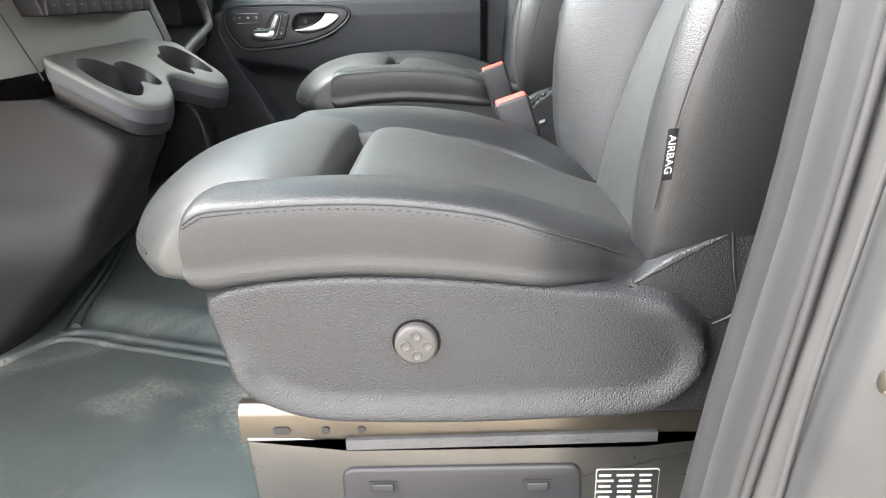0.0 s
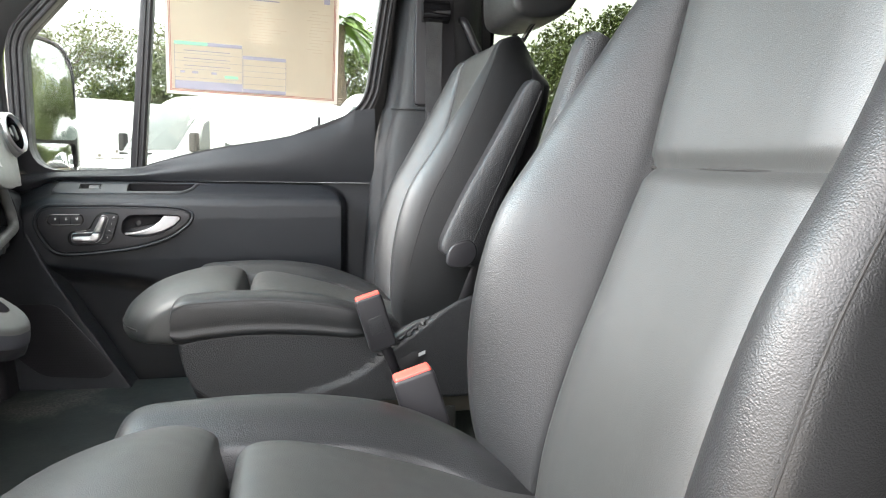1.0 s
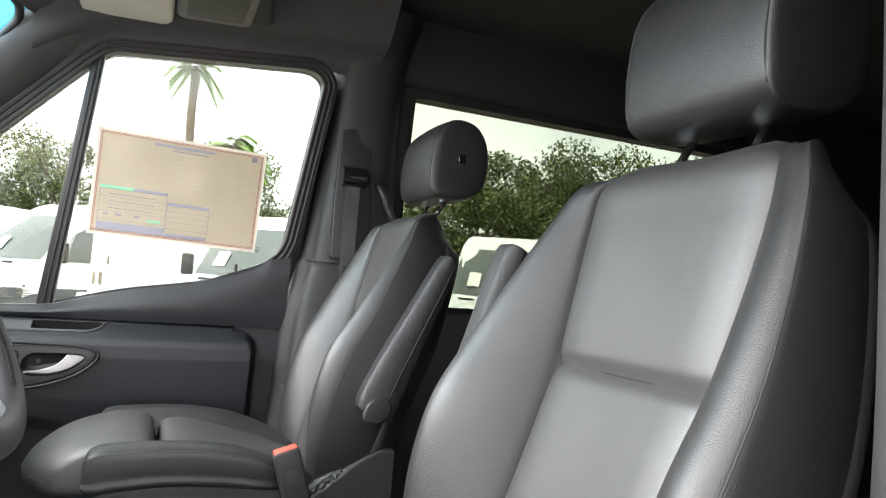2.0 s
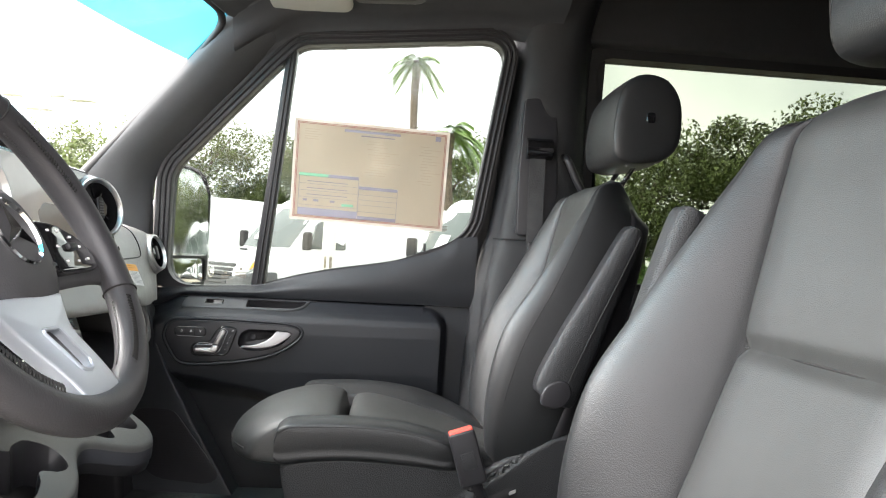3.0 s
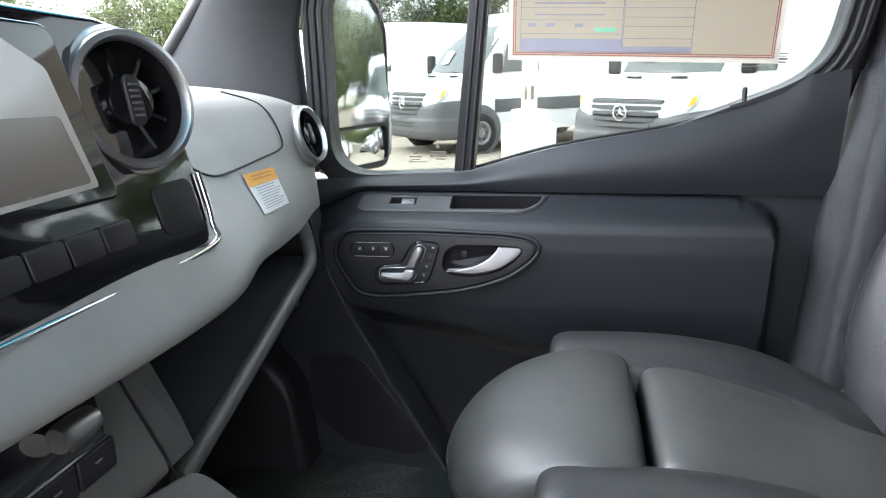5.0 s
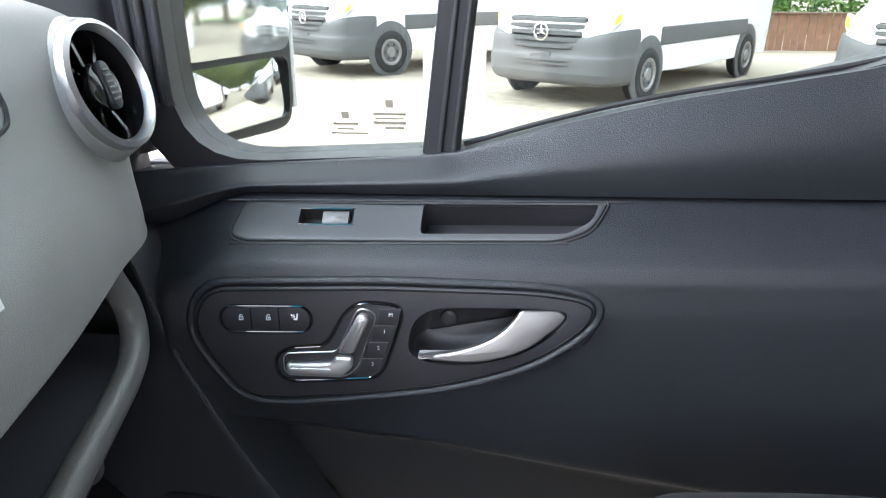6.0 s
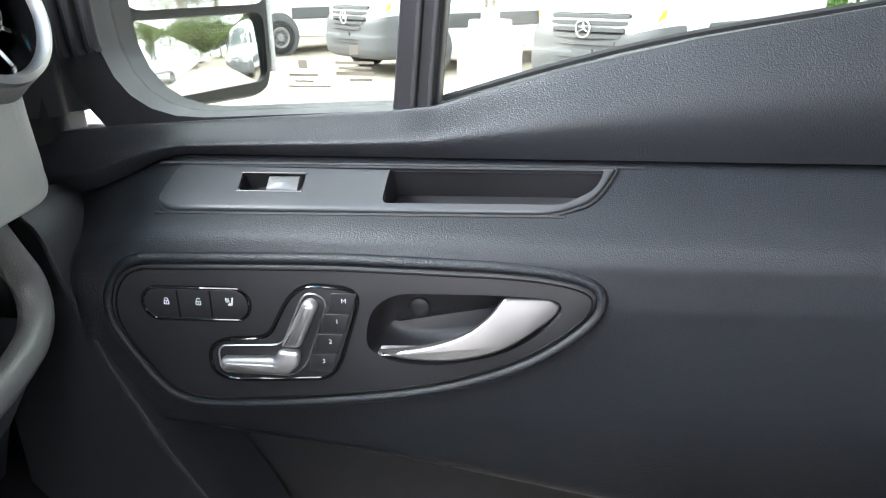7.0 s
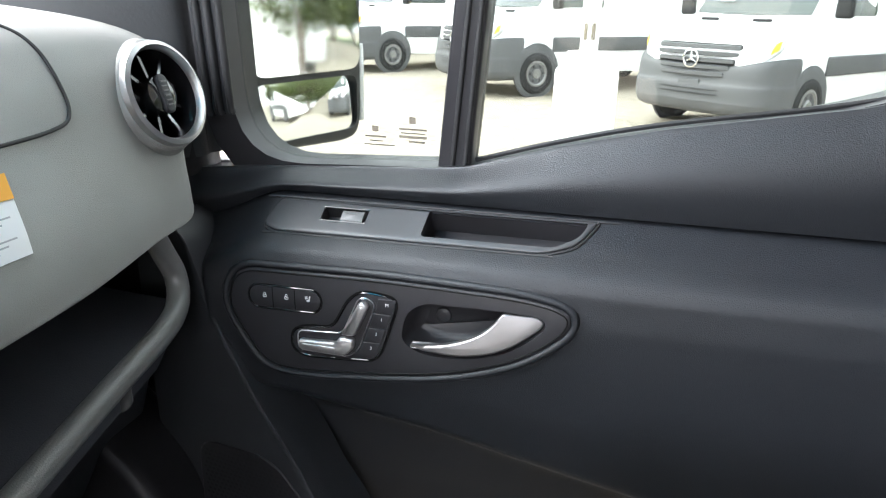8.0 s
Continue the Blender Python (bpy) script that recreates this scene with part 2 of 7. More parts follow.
for key in ("cream", "white_sheet"):
    nt = M[key].node_tree
    out = nt.nodes["Material Output"]
    mix = nt.nodes.new("ShaderNodeMixShader")
    back = nt.nodes.new("ShaderNodeBsdfTranslucent")
    back.inputs["Color"].default_value = (0.56, 0.50, 0.40, 1) if key == "cream" else (0.70, 0.66, 0.61, 1)
    mix.inputs[0].default_value = 0.62
    nt.links.new(nt.nodes["Principled BSDF"].outputs[0], mix.inputs[1])
    nt.links.new(back.outputs[0], mix.inputs[2])
    nt.links.new(mix.outputs[0], out.inputs["Surface"])

# dried dust in patches on the floor mat
nt = M["mat"].node_tree
b = nt.nodes["Principled BSDF"]
co = nt.nodes.new("ShaderNodeTexCoord")
patch, speck = nt.nodes.new("ShaderNodeTexNoise"), nt.nodes.new("ShaderNodeTexNoise")
patch.inputs["Scale"].default_value, patch.inputs["Detail"].default_value, patch.inputs["Distortion"].default_value = 3.4, 7.0, 0.6
speck.inputs["Scale"].default_value, speck.inputs["Detail"].default_value = 160.0, 5.0
cut, dots, both, dust = (nt.nodes.new(n) for n in ("ShaderNodeMapRange", "ShaderNodeMapRange", "ShaderNodeMath", "ShaderNodeMixRGB"))
cut.inputs["From Min"].default_value, cut.inputs["From Max"].default_value = 0.54, 0.68
dots.inputs["From Min"].default_value, dots.inputs["From Max"].default_value = 0.30, 0.62
both.operation = "MULTIPLY"
dust.inputs[2].default_value = (0.20, 0.19, 0.17, 1)
for tex, ramp in ((patch, cut), (speck, dots)):
    nt.links.new(co.outputs["Object"], tex.inputs["Vector"])
    nt.links.new(tex.outputs["Fac"], ramp.inputs["Value"])
nt.links.new(cut.outputs[0], both.inputs[0])
nt.links.new(dots.outputs[0], both.inputs[1])
nt.links.new(both.outputs[0], dust.inputs[0])
nt.links.new(b.inputs["Base Color"].links[0].from_socket, dust.inputs[1])
nt.links.new(dust.outputs[0], b.inputs["Base Color"])

# soft creases in the leather, over its grain
for key in ("leather", "leather_flat"):
    nt = M[key].node_tree
    b = nt.nodes["Principled BSDF"]
    co = nt.nodes.new("ShaderNodeTexCoord")
    soft_creases = nt.nodes.new("ShaderNodeTexNoise")
    soft_creases.inputs["Scale"].default_value, soft_creases.inputs["Detail"].default_value = 26.0, 3.0
    soft_creases.inputs["Distortion"].default_value = 1.2
    bump = nt.nodes.new("ShaderNodeBump")
    bump.inputs["Strength"].default_value, bump.inputs["Distance"].default_value = 0.10, 0.002
    nt.links.new(co.outputs["Object"], soft_creases.inputs["Vector"])
    nt.links.new(soft_creases.outputs["Fac"], bump.inputs["Height"])
    nt.links.new(b.inputs["Normal"].links[0].from_socket, bump.inputs["Normal"])
    nt.links.new(bump.outputs[0], b.inputs["Normal"])
# ---- shape helpers ----
def thing(name, label, category, at=(0, 0, 0), group="", kind=""):
    ob = new(name)
    ob.location = at
    ob.empty_display_size = 0.05
    return tagged(ob, label, category, group, kind)


def part(name, bm, mat, parent=None, label="", flat=False):
    """Links a bmesh, built in world metres, as one mesh under a thing or a part."""
    me = bpy.data.meshes.new(name)
    bmesh.ops.recalc_face_normals(bm, faces=bm.faces)
    for f in bm.faces:
        f.smooth = not flat and len(f.verts) <= 4
    bm.to_mesh(me)
    bm.free()
    for one in (mat if isinstance(mat, (list, tuple)) else [mat]):
        me.materials.append(M[one] if isinstance(one, str) else one)
    if not flat:
        me.set_sharp_from_angle(angle=radians(48))
    ob = new(name, me)
    if parent is not None:
        ob.parent = parent
        if parent.type == "EMPTY":
            ob.matrix_parent_inverse = Matrix.Translation(parent.location).inverted()
    if label:
        ob["label"] = label
    return ob


def solo(name, bm, mat, label, category, group="", kind="", flat=False):
    return tagged(part(name, bm, mat, None, "", flat), label, category, group, kind)


def curve(pts, n, closed=False):
    """n points along a smooth (Catmull-Rom) curve through pts."""
    p = [np.array(q, float) for q in pts]
    k = len(p)
    out = []
    spans = k if closed else k - 1
    for i in range(n):
        u = i * spans / n if closed else i * spans / (n - 1)
        j = min(int(u), spans - 1)
        f = u - j
        if closed:
            a, b, c, d = p[(j - 1) % k], p[j], p[(j + 1) % k], p[(j + 2) % k]
        else:
            b, c = p[j], p[j + 1]
            a = p[j - 1] if j else 2 * b - c
            d = p[j + 2] if j + 2 < k else 2 * c - b
        out.append(0.5 * (2 * b + (c - a) * f + (2 * a - 5 * b + 4 * c - d) * f * f + (3 * b - a - 3 * c + d) * f ** 3))
    return out


def grid(bm, rows, wrap_u=False, wrap_v=False, cap=False):
    """Quads between rows of points; cap closes the first and last row."""
    vs = [[bm.verts.new(q) for q in r] for r in rows]
    nu, nv = len(vs), len(vs[0])
    for i in range(nu if wrap_u else nu - 1):
        for j in range(nv if wrap_v else nv - 1):
            a, b = vs[i], vs[(i + 1) % nu]
            bm.faces.new((a[j], a[(j + 1) % nv], b[(j + 1) % nv], b[j]))
    if cap:
        bm.faces.new(vs[0])
        bm.faces.new(vs[-1])
    return vs


def loft(bm, secs, m=28, n=None, ends=0.35):
    """A closed body through sections (closed loops of points); its ends are drawn in and capped."""
    loops = [curve(s, m, True) for s in secs]
    n = n or 4 * len(secs)
    cols = [curve([l[j] for l in loops], n) for j in range(m)]
    rows = [[cols[j][i] for j in range(m)] for i in range(n)]
    if ends:
        for r in (rows[0], rows[-1]):
            c = sum(r) / m
            for j in range(m):
                r[j] = c + (r[j] - c) * (1 - ends)
    grid(bm, rows, wrap_v=True, cap=True)


def tube(bm, pts, r, m=10, n=None, closed=False, flatten=1.0):
    """A round bar along a smooth curve; r may be a number or one per point."""
    n = n or 6 * len(pts)
    c = curve(pts, n, closed)
    rad = [r] * n if not isinstance(r, (list, tuple)) else [float(q[0]) for q in curve([(q,) for q in r], n, closed)]
    rows = []
    for i in range(n):
        t = c[(i + 1) % n] - c[i - 1] if closed else c[min(i + 1, n - 1)] - c[max(i - 1, 0)]
        t = Vector(t).normalized()
        side = t.cross(Vector((0.13, 0.21, 0.97)))
        side = side.normalized() if side.length > 1e-4 else Vector((1, 0, 0))
        up = side.cross(t)
        rows.append([Vector(c[i]) + rad[i] * (math.cos(a) * side + flatten * math.sin(a) * up) for a in (2 * math.pi * j / m for j in range(m))])
    grid(bm, rows, wrap_u=closed, wrap_v=True, cap=not closed)


def rrect(w, h, r, k=5, cx=0.0, cy=0.0):
    """Outline of a rounded rectangle."""
    r = min(r, w / 2 - 1e-5, h / 2 - 1e-5)
    out = []
    for sx, sy, a0 in ((1, 1, 0), (-1, 1, 90), (-1, -1, 180), (1, -1, 270)):
        for i in range(k + 1):
            a = radians(a0 + 90 * i / k)
            out.append((cx + sx * (w / 2 - r) + r * math.cos(a), cy + sy * (h / 2 - r) + r * math.sin(a)))
    return out


def rounded(pts, r, k=4):
    """A polygon with its corners rounded by about r."""
    out = []
    n = len(pts)
    for i in range(n):
        a, b, c = (Vector(pts[j % n]) for j in (i - 1, i, i + 1))
        rr = r[i] if isinstance(r, (list, tuple)) else r
        d1, d2 = min(rr, (a - b).length * 0.48), min(rr, (c - b).length * 0.48)
        p, q = b + (a - b).normalized() * d1, b + (c - b).normalized() * d2
        for j in range(k + 1):
            f = j / k
            out.append(tuple((1 - f) ** 2 * p + 2 * f * (1 - f) * b + f * f * q))
    return out


def offset(pts, d):
    """The outline drawn in by d (counter-clockwise or clockwise)."""
    n = len(pts)
    area = sum(pts[i][0] * pts[(i + 1) % n][1] - pts[(i + 1) % n][0] * pts[i][1] for i in range(n))
    s = 1 if area > 0 else -1
    out = []
    for i in range(n):
        a, b, c = (Vector(pts[j % n]) for j in (i - 1, i, i + 1))
        e1, e2 = (b - a), (c - b)
        if e1.length < 1e-9 or e2.length < 1e-9:
            e1 = e2 = c - a
        nn = Vector((-e1.y, e1.x)).normalized() + Vector((-e2.y, e2.x)).normalized()
        nn = nn.normalized() / max(0.5, nn.length / 2) if nn.length > 1e-6 else Vector((0, 0))
        out.append(tuple(b + s * d * nn))
    return out


def slab(bm, outline, put, w0, w1, bevel=0.0, k=3, both=True):
    """A solid from an outline between the depths w0 and w1, its w1 edge (and w0 edge) rounded. put(u, v, w) gives the place."""
    bevel = min(bevel, abs(w1 - w0) * (0.5 if both else 1.0))
    s = 1 if w1 > w0 else -1
    rings = []
    if both and bevel:
        for i in range(k + 1):
            a = math.pi / 2 * i / k
            rings.append((bevel * (1 - math.sin(a)), w0 + s * bevel * (1 - math.cos(a))))
    else:
        rings.append((0, w0))
    if bevel:
        for i in range(k + 1):
            a = math.pi / 2 * i / k
            rings.append((bevel * (1 - math.cos(a)), w1 - s * bevel * (1 - math.sin(a))))
    else:
        rings.append((0, w1))
    rows = [[put(u, v, w) for u, v in (offset(outline, d) if d else outline)] for d, w in rings]
    grid(bm, rows, wrap_v=True, cap=True)


def along(x0=0.0, y0=0.0, z0=0.0, u=(1, 0, 0), v=(0, 0, 1), w=(0, -1, 0)):
    o, u, v, w = Vector((x0, y0, z0)), Vector(u), Vector(v), Vector(w)
    return lambda a, b, c: o + a * u + b * v + c * w




def box(bm, lo, hi, r=0.004, k=2):
    """A box with rounded edges."""
    w, h = hi[0] - lo[0], hi[1] - lo[1]
    put = along((lo[0] + hi[0]) / 2, (lo[1] + hi[1]) / 2, 0, (1, 0, 0), (0, 1, 0), (0, 0, 1))
    slab(bm, rrect(w, h, max(r, 1e-4), k), put, lo[2], hi[2], r, k)


def lathe(bm, prof, put, m=32):
    """A turned body: prof is (radius, depth)."""
    rows = [[put(r * math.cos(2 * math.pi * j / m), r * math.sin(2 * math.pi * j / m), w) for j in range(m)] for r, w in prof]
    grid(bm, rows, wrap_v=True, cap=True)

def inside(poly, x, y):
    c = False
    for (x0, y0), (x1, y1) in zip(poly, poly[1:] + poly[:1]):
        if (y0 > y) != (y1 > y) and x < (x1 - x0) * (y - y0) / (y1 - y0) + x0:
            c = not c
    return c


def holed(bm, outline, holes, put, w0, w1, bevel):
    """A plate with holes through it; the outer edge rounded towards w1."""
    rings = [(0, w0)] + ([(bevel * (1 - math.cos(a)), w1 - bevel * (1 - math.sin(a))) for a in (0, 0.5, 1.0, math.pi / 2)] if bevel else [(0, w1)])
    grid(bm, [[put(u, v, w) for u, v in (offset(outline, d) if d else outline)] for d, w in rings], wrap_v=True)
    for h in holes:
        grid(bm, [[put(u, v, w1) for u, v in h], [put(u, v, w0) for u, v in h]], wrap_v=True)
    flat = bmesh.new()
    edges = []
    for loop in [offset(outline, bevel) if bevel else outline] + list(holes):
        vs = [flat.verts.new((u, v, 0)) for u, v in loop]
        edges += [flat.edges.new((vs[i], vs[(i + 1) % len(vs)])) for i in range(len(vs))]
    bmesh.ops.triangle_fill(flat, edges=edges, use_beauty=True, use_dissolve=False, normal=(0, 0, 1))
    for f in flat.faces:
        c = f.calc_center_median()
        if not any(inside(list(h), c.x, c.y) for h in holes):
            bm.faces.new([bm.verts.new(put(v.co.x, v.co.y, w1)) for v in f.verts])
    flat.free()
    bmesh.ops.remove_doubles(bm, verts=bm.verts, dist=1e-6)


def lettering(words, size, put, mat, parent, name="lettering"):
    """Words in the built-in font, as a thin mesh, centred on put(0, 0)."""
    cu = bpy.data.curves.new("words", "FONT")
    cu.body, cu.size, cu.align_x, cu.align_y = words, size, "CENTER", "CENTER"
    tmp = new("words", cu)
    bpy.context.view_layer.update()
    me = bpy.data.meshes.new_from_object(tmp.evaluated_get(bpy.context.evaluated_depsgraph_get()))
    bpy.data.objects.remove(tmp)
    bm = B()
    bm.from_mesh(me)
    bpy.data.meshes.remove(me)
    for v in bm.verts:
        v.co = put(v.co.x, v.co.y, 0.0)
    return part(name, bm, mat, parent, flat=True)


def B():
    return bmesh.new()
FLOOR = 0.80


def lerp(table, x):
    """Smooth value at x from a table of (x, value)."""
    for (a, p), (b, q) in zip(table, table[1:]):
        if x <= b:
            f = min(1, max(0, (x - a) / (b - a)))
            return p + (q - p) * f
    return table[-1][1]


def step(a, b, x):
    f = min(1, max(0, (x - a) / (b - a)))
    return f * f * (3 - 2 * f)


# ---- the two front seats ----
# back: (x, z) of the line where bolsters and middle panel meet, hips to top, with half widths and bolster depth
BACK = ((0.300, 1.090, 0.200, 0.122, 0.030), (0.314, 1.170, 0.232, 0.127, 0.062), (0.343, 1.262, 0.247, 0.132, 0.092),
        (0.384, 1.362, 0.249, 0.138, 0.108), (0.424, 1.464, 0.245, 0.146, 0.090), (0.452, 1.565, 0.232, 0.152, 0.060),
        (0.474, 1.655, 0.212, 0.156, 0.030), (0.490, 1.712, 0.188, 0.152, 0.010), (0.530, 1.738, 0.160, 0.135, -0.012))


def seat(cy, inward, label, group, arm_label, arm_dx=0.0, reach=0.0, head=(0.0, 0.0, 1.0)):
    """One seat; inward: +1 where the cab's middle lies towards +y. reach: how far the cushion's front end is set forward."""
    def P(x, v, z):
        return Vector((x, cy + inward * v, z))

    def back_frame(k):
        a, b = BACK[max(k - 1, 0)], BACK[min(k + 1, len(BACK) - 1)]
        d = Vector((b[0] - a[0], 0, b[1] - a[1])).normalized()
        return Vector((-d.z, 0, d.x))

    def Q(k, v, f):
        x, z = BACK[k][0], BACK[k][1]
        n = back_frame(k)
        return P(x + n.x * f, v, z + n.z * f)

    def C(x, v, z):
        """Cushion place; its front end may be set forward."""
        return P(x - reach * min(1.15, max(0, 0.30 - x) / 0.42), v, z)

    s = thing("front_seat", label, "seat", (0.17, cy, FLOOR), group)
    # cushion
    st = ((-0.132, 1.130, 1.158), (-0.126, 1.120, 1.177), (-0.108, 1.117, 1.187), (-0.076, 1.122, 1.190), (-0.008, 1.128, 1.193), (0.058, 1.127, 1.191), (0.130, 1.121, 1.181), (0.182, 1.115, 1.166), (0.227, 1.112, 1.149), (0.262, 1.106, 1.132), (0.32, 1.085, 1.100))
    tuck = lambda x: 0.030 * step(0.185, 0.275, x)
    for sgn, nm in ((-1, "outer_bolster"), (1, "inner_bolster")):
        bm = B()
        loft(bm, [[C(x, sgn * (v - tuck(x)), z) for v, z in ((0.234, zt - 0.006), (0.2425, zt + 0.30 * (zp - zt)), (0.2450, zt + 0.70 * (zp - zt)), (0.2435, zp - 0.002), (0.236, zp + 0.006), (0.212, zp + 0.011), (0.178, zp + 0.008), (0.146, zp - 0.006), (0.130, zp - 0.022), (0.128, zt - 0.03))] for x, zt, zp in st], 48, 56)
        bol = part(nm, bm, "leather", s)
        bm = B()
        tube(bm, [C(x, sgn * (0.2440 - tuck(x)), zp - 0.0005) for x, zt, zp in st[1:-1]], 0.0009, 6, 50)
        part("seam", bm, "thread", bol)
        bm = B()
        for i in range(74):
            f = 1 + 8.2 * i / 73
            k = int(f)
            a, b = st[k], st[min(k + 1, len(st) - 1)]
            x, zp = a[0] + (b[0] - a[0]) * (f - k), a[2] + (b[2] - a[2]) * (f - k)
            tube(bm, [C(x - 0.0014, sgn * (0.2446 - tuck(x)), zp - 0.0042), C(x, sgn * (0.2449 - tuck(x)), zp - 0.0040), C(x + 0.0014, sgn * (0.2446 - tuck(x)), zp - 0.0042)], 0.0005, 4, 4)
        tagged(part("stitching", bm, "thread", bol), kind="stuff")
        bm = B()
        tube(bm, [C(x, sgn * (0.2405 - tuck(x)), zt + 0.001) for x, zt, zp in st[1:-1]], 0.0024, 6, 50)
        part("piping", bm, "satin", bol)
    # seat insert
    bm = B()
    ins = ((-0.010, 1.150), (-0.004, 1.180), (0.012, 1.192), (0.045, 1.192), (0.09, 1.182), (0.144, 1.166), (0.22, 1.140), (0.28, 1.118), (0.34, 1.098))
    loft(bm, [[C(x, v, z - d) for v, d in ((-0.140, 0.040), (-0.139, 0.016), (-0.122, 0.004), (-0.06, 0.0), (0.06, 0.0), (0.122, 0.004), (0.139, 0.016), (0.140, 0.040), (0.0, 0.050))] for x, z in ins], 40, 40, 0.05)
    part("seat_insert", bm, "leather_flat", s)
    # thigh support, its nose rounded in plan
    bm = B()
    secs = []
    for v, k in ((-0.178, 0.62), (-0.173, 0.86), (-0.155, 0.97), (-0.10, 1.0), (0, 1.0), (0.10, 1.0), (0.155, 0.97), (0.173, 0.86), (0.178, 0.62)):
        nose = -0.254 + 0.060 * (abs(v) / 0.17) ** 2.4
        top = 1.214 - 0.016 * (abs(v) / 0.17) ** 2
        pts = []
        for a, z in ((0.10, 1.092), (0.012, 1.103), (0.0, 1.122), (0.075, 1.152), (0.27, 1.187), (0.52, 1.208), (0.73, 1.214), (0.92, 1.205), (0.985, 1.185), (0.99, 1.12), (0.5, 1.088)):
            x, z = nose + (-0.018 - nose) * a, 1.09 + (z - 1.09) * (top - 1.09) / 0.124
            pts.append(C(-0.12 + (x + 0.12) * (0.5 + 0.5 * k), v, 1.14 + (z - 1.14) * k))
        secs.append(pts)
    loft(bm, secs, 48, 44, 0.12)
    th = part("thigh_support", bm, "leather_flat", s)
    bm = B()
    tube(bm, [C(-0.2535 + 0.060 * (abs(v) / 0.17) ** 2.4, v, 1.120) for v in (-0.16, -0.12, -0.06, 0, 0.06, 0.12, 0.16)], 0.0016, 6, 40)
    part("seam", bm, "thread", th)
    # underside pan
    bm = B()
    slab(bm, [(-0.095, 0.990), (-0.110, 1.03), (-0.112, 1.112), (0.30, 1.085), (0.40, 1.06), (0.39, 0.975)], lambda u, v, w: C(u, w, v), -0.212, 0.212, 0.01)
    part("seat_pan", bm, "satin", s)
    # side covers: one moulded sheet each, its height over the seat's side given place by place
    top_edge = ((-0.120, 1.108), (-0.100, 1.116), (-0.060, 1.1235), (0.0, 1.128), (0.085, 1.126), (0.145, 1.120), (0.205, 1.113), (0.245, 1.109), (0.264, 1.111), (0.302, 1.138), (0.336, 1.153), (0.370, 1.176), (0.400, 1.189), (0.425, 1.192), (0.445, 1.188))
    low_edge = ((-0.120, 1.100), (-0.114, 1.066), (-0.106, 1.035), (-0.097, 1.017), (-0.074, 0.997), (-0.045, 0.984), (-0.010, 0.978), (0.06, 0.975), (0.30, 0.974), (0.42, 0.974), (0.445, 0.980))
    fieldo = rounded([(-0.122, 1.104), (-0.095, 1.119), (-0.024, 1.1275), (0.055, 1.1275), (0.129, 1.122), (0.204, 1.113), (0.255, 1.109), (0.297, 1.101), (0.327, 1.078), (0.339, 1.052), (0.337, 1.025), (0.321, 1.001), (0.289, 0.980), (0.102, 0.972), (-0.027, 0.976), (-0.076, 0.995), (-0.100, 1.014), (-0.114, 1.066)], [0.015, 0.02, 0.05, 0.05, 0.05, 0.04, 0.03, 0.03, 0.02, 0.02, 0.02, 0.02, 0.03, 0.06, 0.04, 0.03, 0.02, 0.03], 5)
    flange = curve(((-0.110, 1.015), (-0.085, 0.999), (-0.030, 0.990), (0.100, 1.002), (0.185, 1.032), (0.250, 1.080), (0.352, 1.160), (0.42, 1.20)), 60)
    fo = np.array(fieldo)
    fo_next = np.roll(fo, -1, 0)

    def border(x, z):
        """Distance to the field's border, positive inside."""
        d, e = np.array((x, z)) - fo, fo_next - fo
        t = np.clip((d * e).sum(1) / np.maximum((e * e).sum(1), 1e-12), 0, 1)[:, None]
        away = float(np.sqrt(((d - t * e) ** 2).sum(1)).min())
        return away if inside(fieldo, x, z) else -away

    for sgn, nm in ((-1, "side_cover"), (1, "inner_side_cover")):
        bm = B()
        rows = []
        for i in range(121):
            x = -0.120 + 0.565 * (i / 120) ** 1.15
            zt, zb = lerp(top_edge, x), lerp(low_edge, x)
            row = []
            for j in range(57):
                f = 0.5 - 0.5 * math.cos(math.pi * j / 56)
                z = zb + (zt - zb) * f
                edge = min(zt - z, z - zb + 0.002, x + 0.121)
                w = 0.233
                if sgn < 0:
                    d = border(x, z)
                    low = max(step(1.070, 1.025, z), step(0.255, 0.315, x) * step(1.125, 1.085, z)) * step(-0.125, -0.085, x)
                    w += 0.010 * step(-0.004, 0.007, d) + 0.0095 * low * step(-0.004, 0.008, d) * step(0.034, 0.010, d)
                else:
                    below = min((math.hypot(x - q[0], z - q[1]), q[1] - z) for q in flange)
                    w += 0.009 * step(-0.004, 0.010, math.copysign(below[0], below[1]))
                w -= 0.010 * (1 - math.sqrt(max(0, 1 - max(0, 1 - edge / 0.010) ** 2)))
                row.append(C(x, sgn * w, z))
            rows.append([C(x, sgn * 0.205, zb)] + row + [C(x, sgn * 0.205, zt)])
        grid(bm, rows, cap=True)
        cover = part(nm, bm, "plastic", s)
        if sgn < 0:
            # recliner cover
            bm = B()
            slab(bm, rounded([(0.264, 1.111), (0.302, 1.138), (0.335, 1.153), (0.347, 1.160), (0.352, 1.13), (0.362, 1.084), (0.340, 1.071)], 0.005), lambda u, v, w: P(u, -w, v), 0.226, 0.2342, 0.003, 4, both=False)
            part("recliner_cover", bm, "plastic", cover)
            for gap in (((0.262, 1.109), (0.296, 1.091), (0.325, 1.077), (0.340, 1.069)), ((0.340, 1.069), (0.352, 1.075), (0.363, 1.083)), ((0.363, 1.083), (0.354, 1.12), (0.350, 1.145), (0.347, 1.162))):
                bm = B()
                tube(bm, [P(u, -0.2340, v) for u, v in gap], 0.0012, 6, 24)
                part("cover_gap", bm, "rubber", cover)
            # four-way lumbar knob
            kx, kz = 0.071, 1.061
            bm = B()
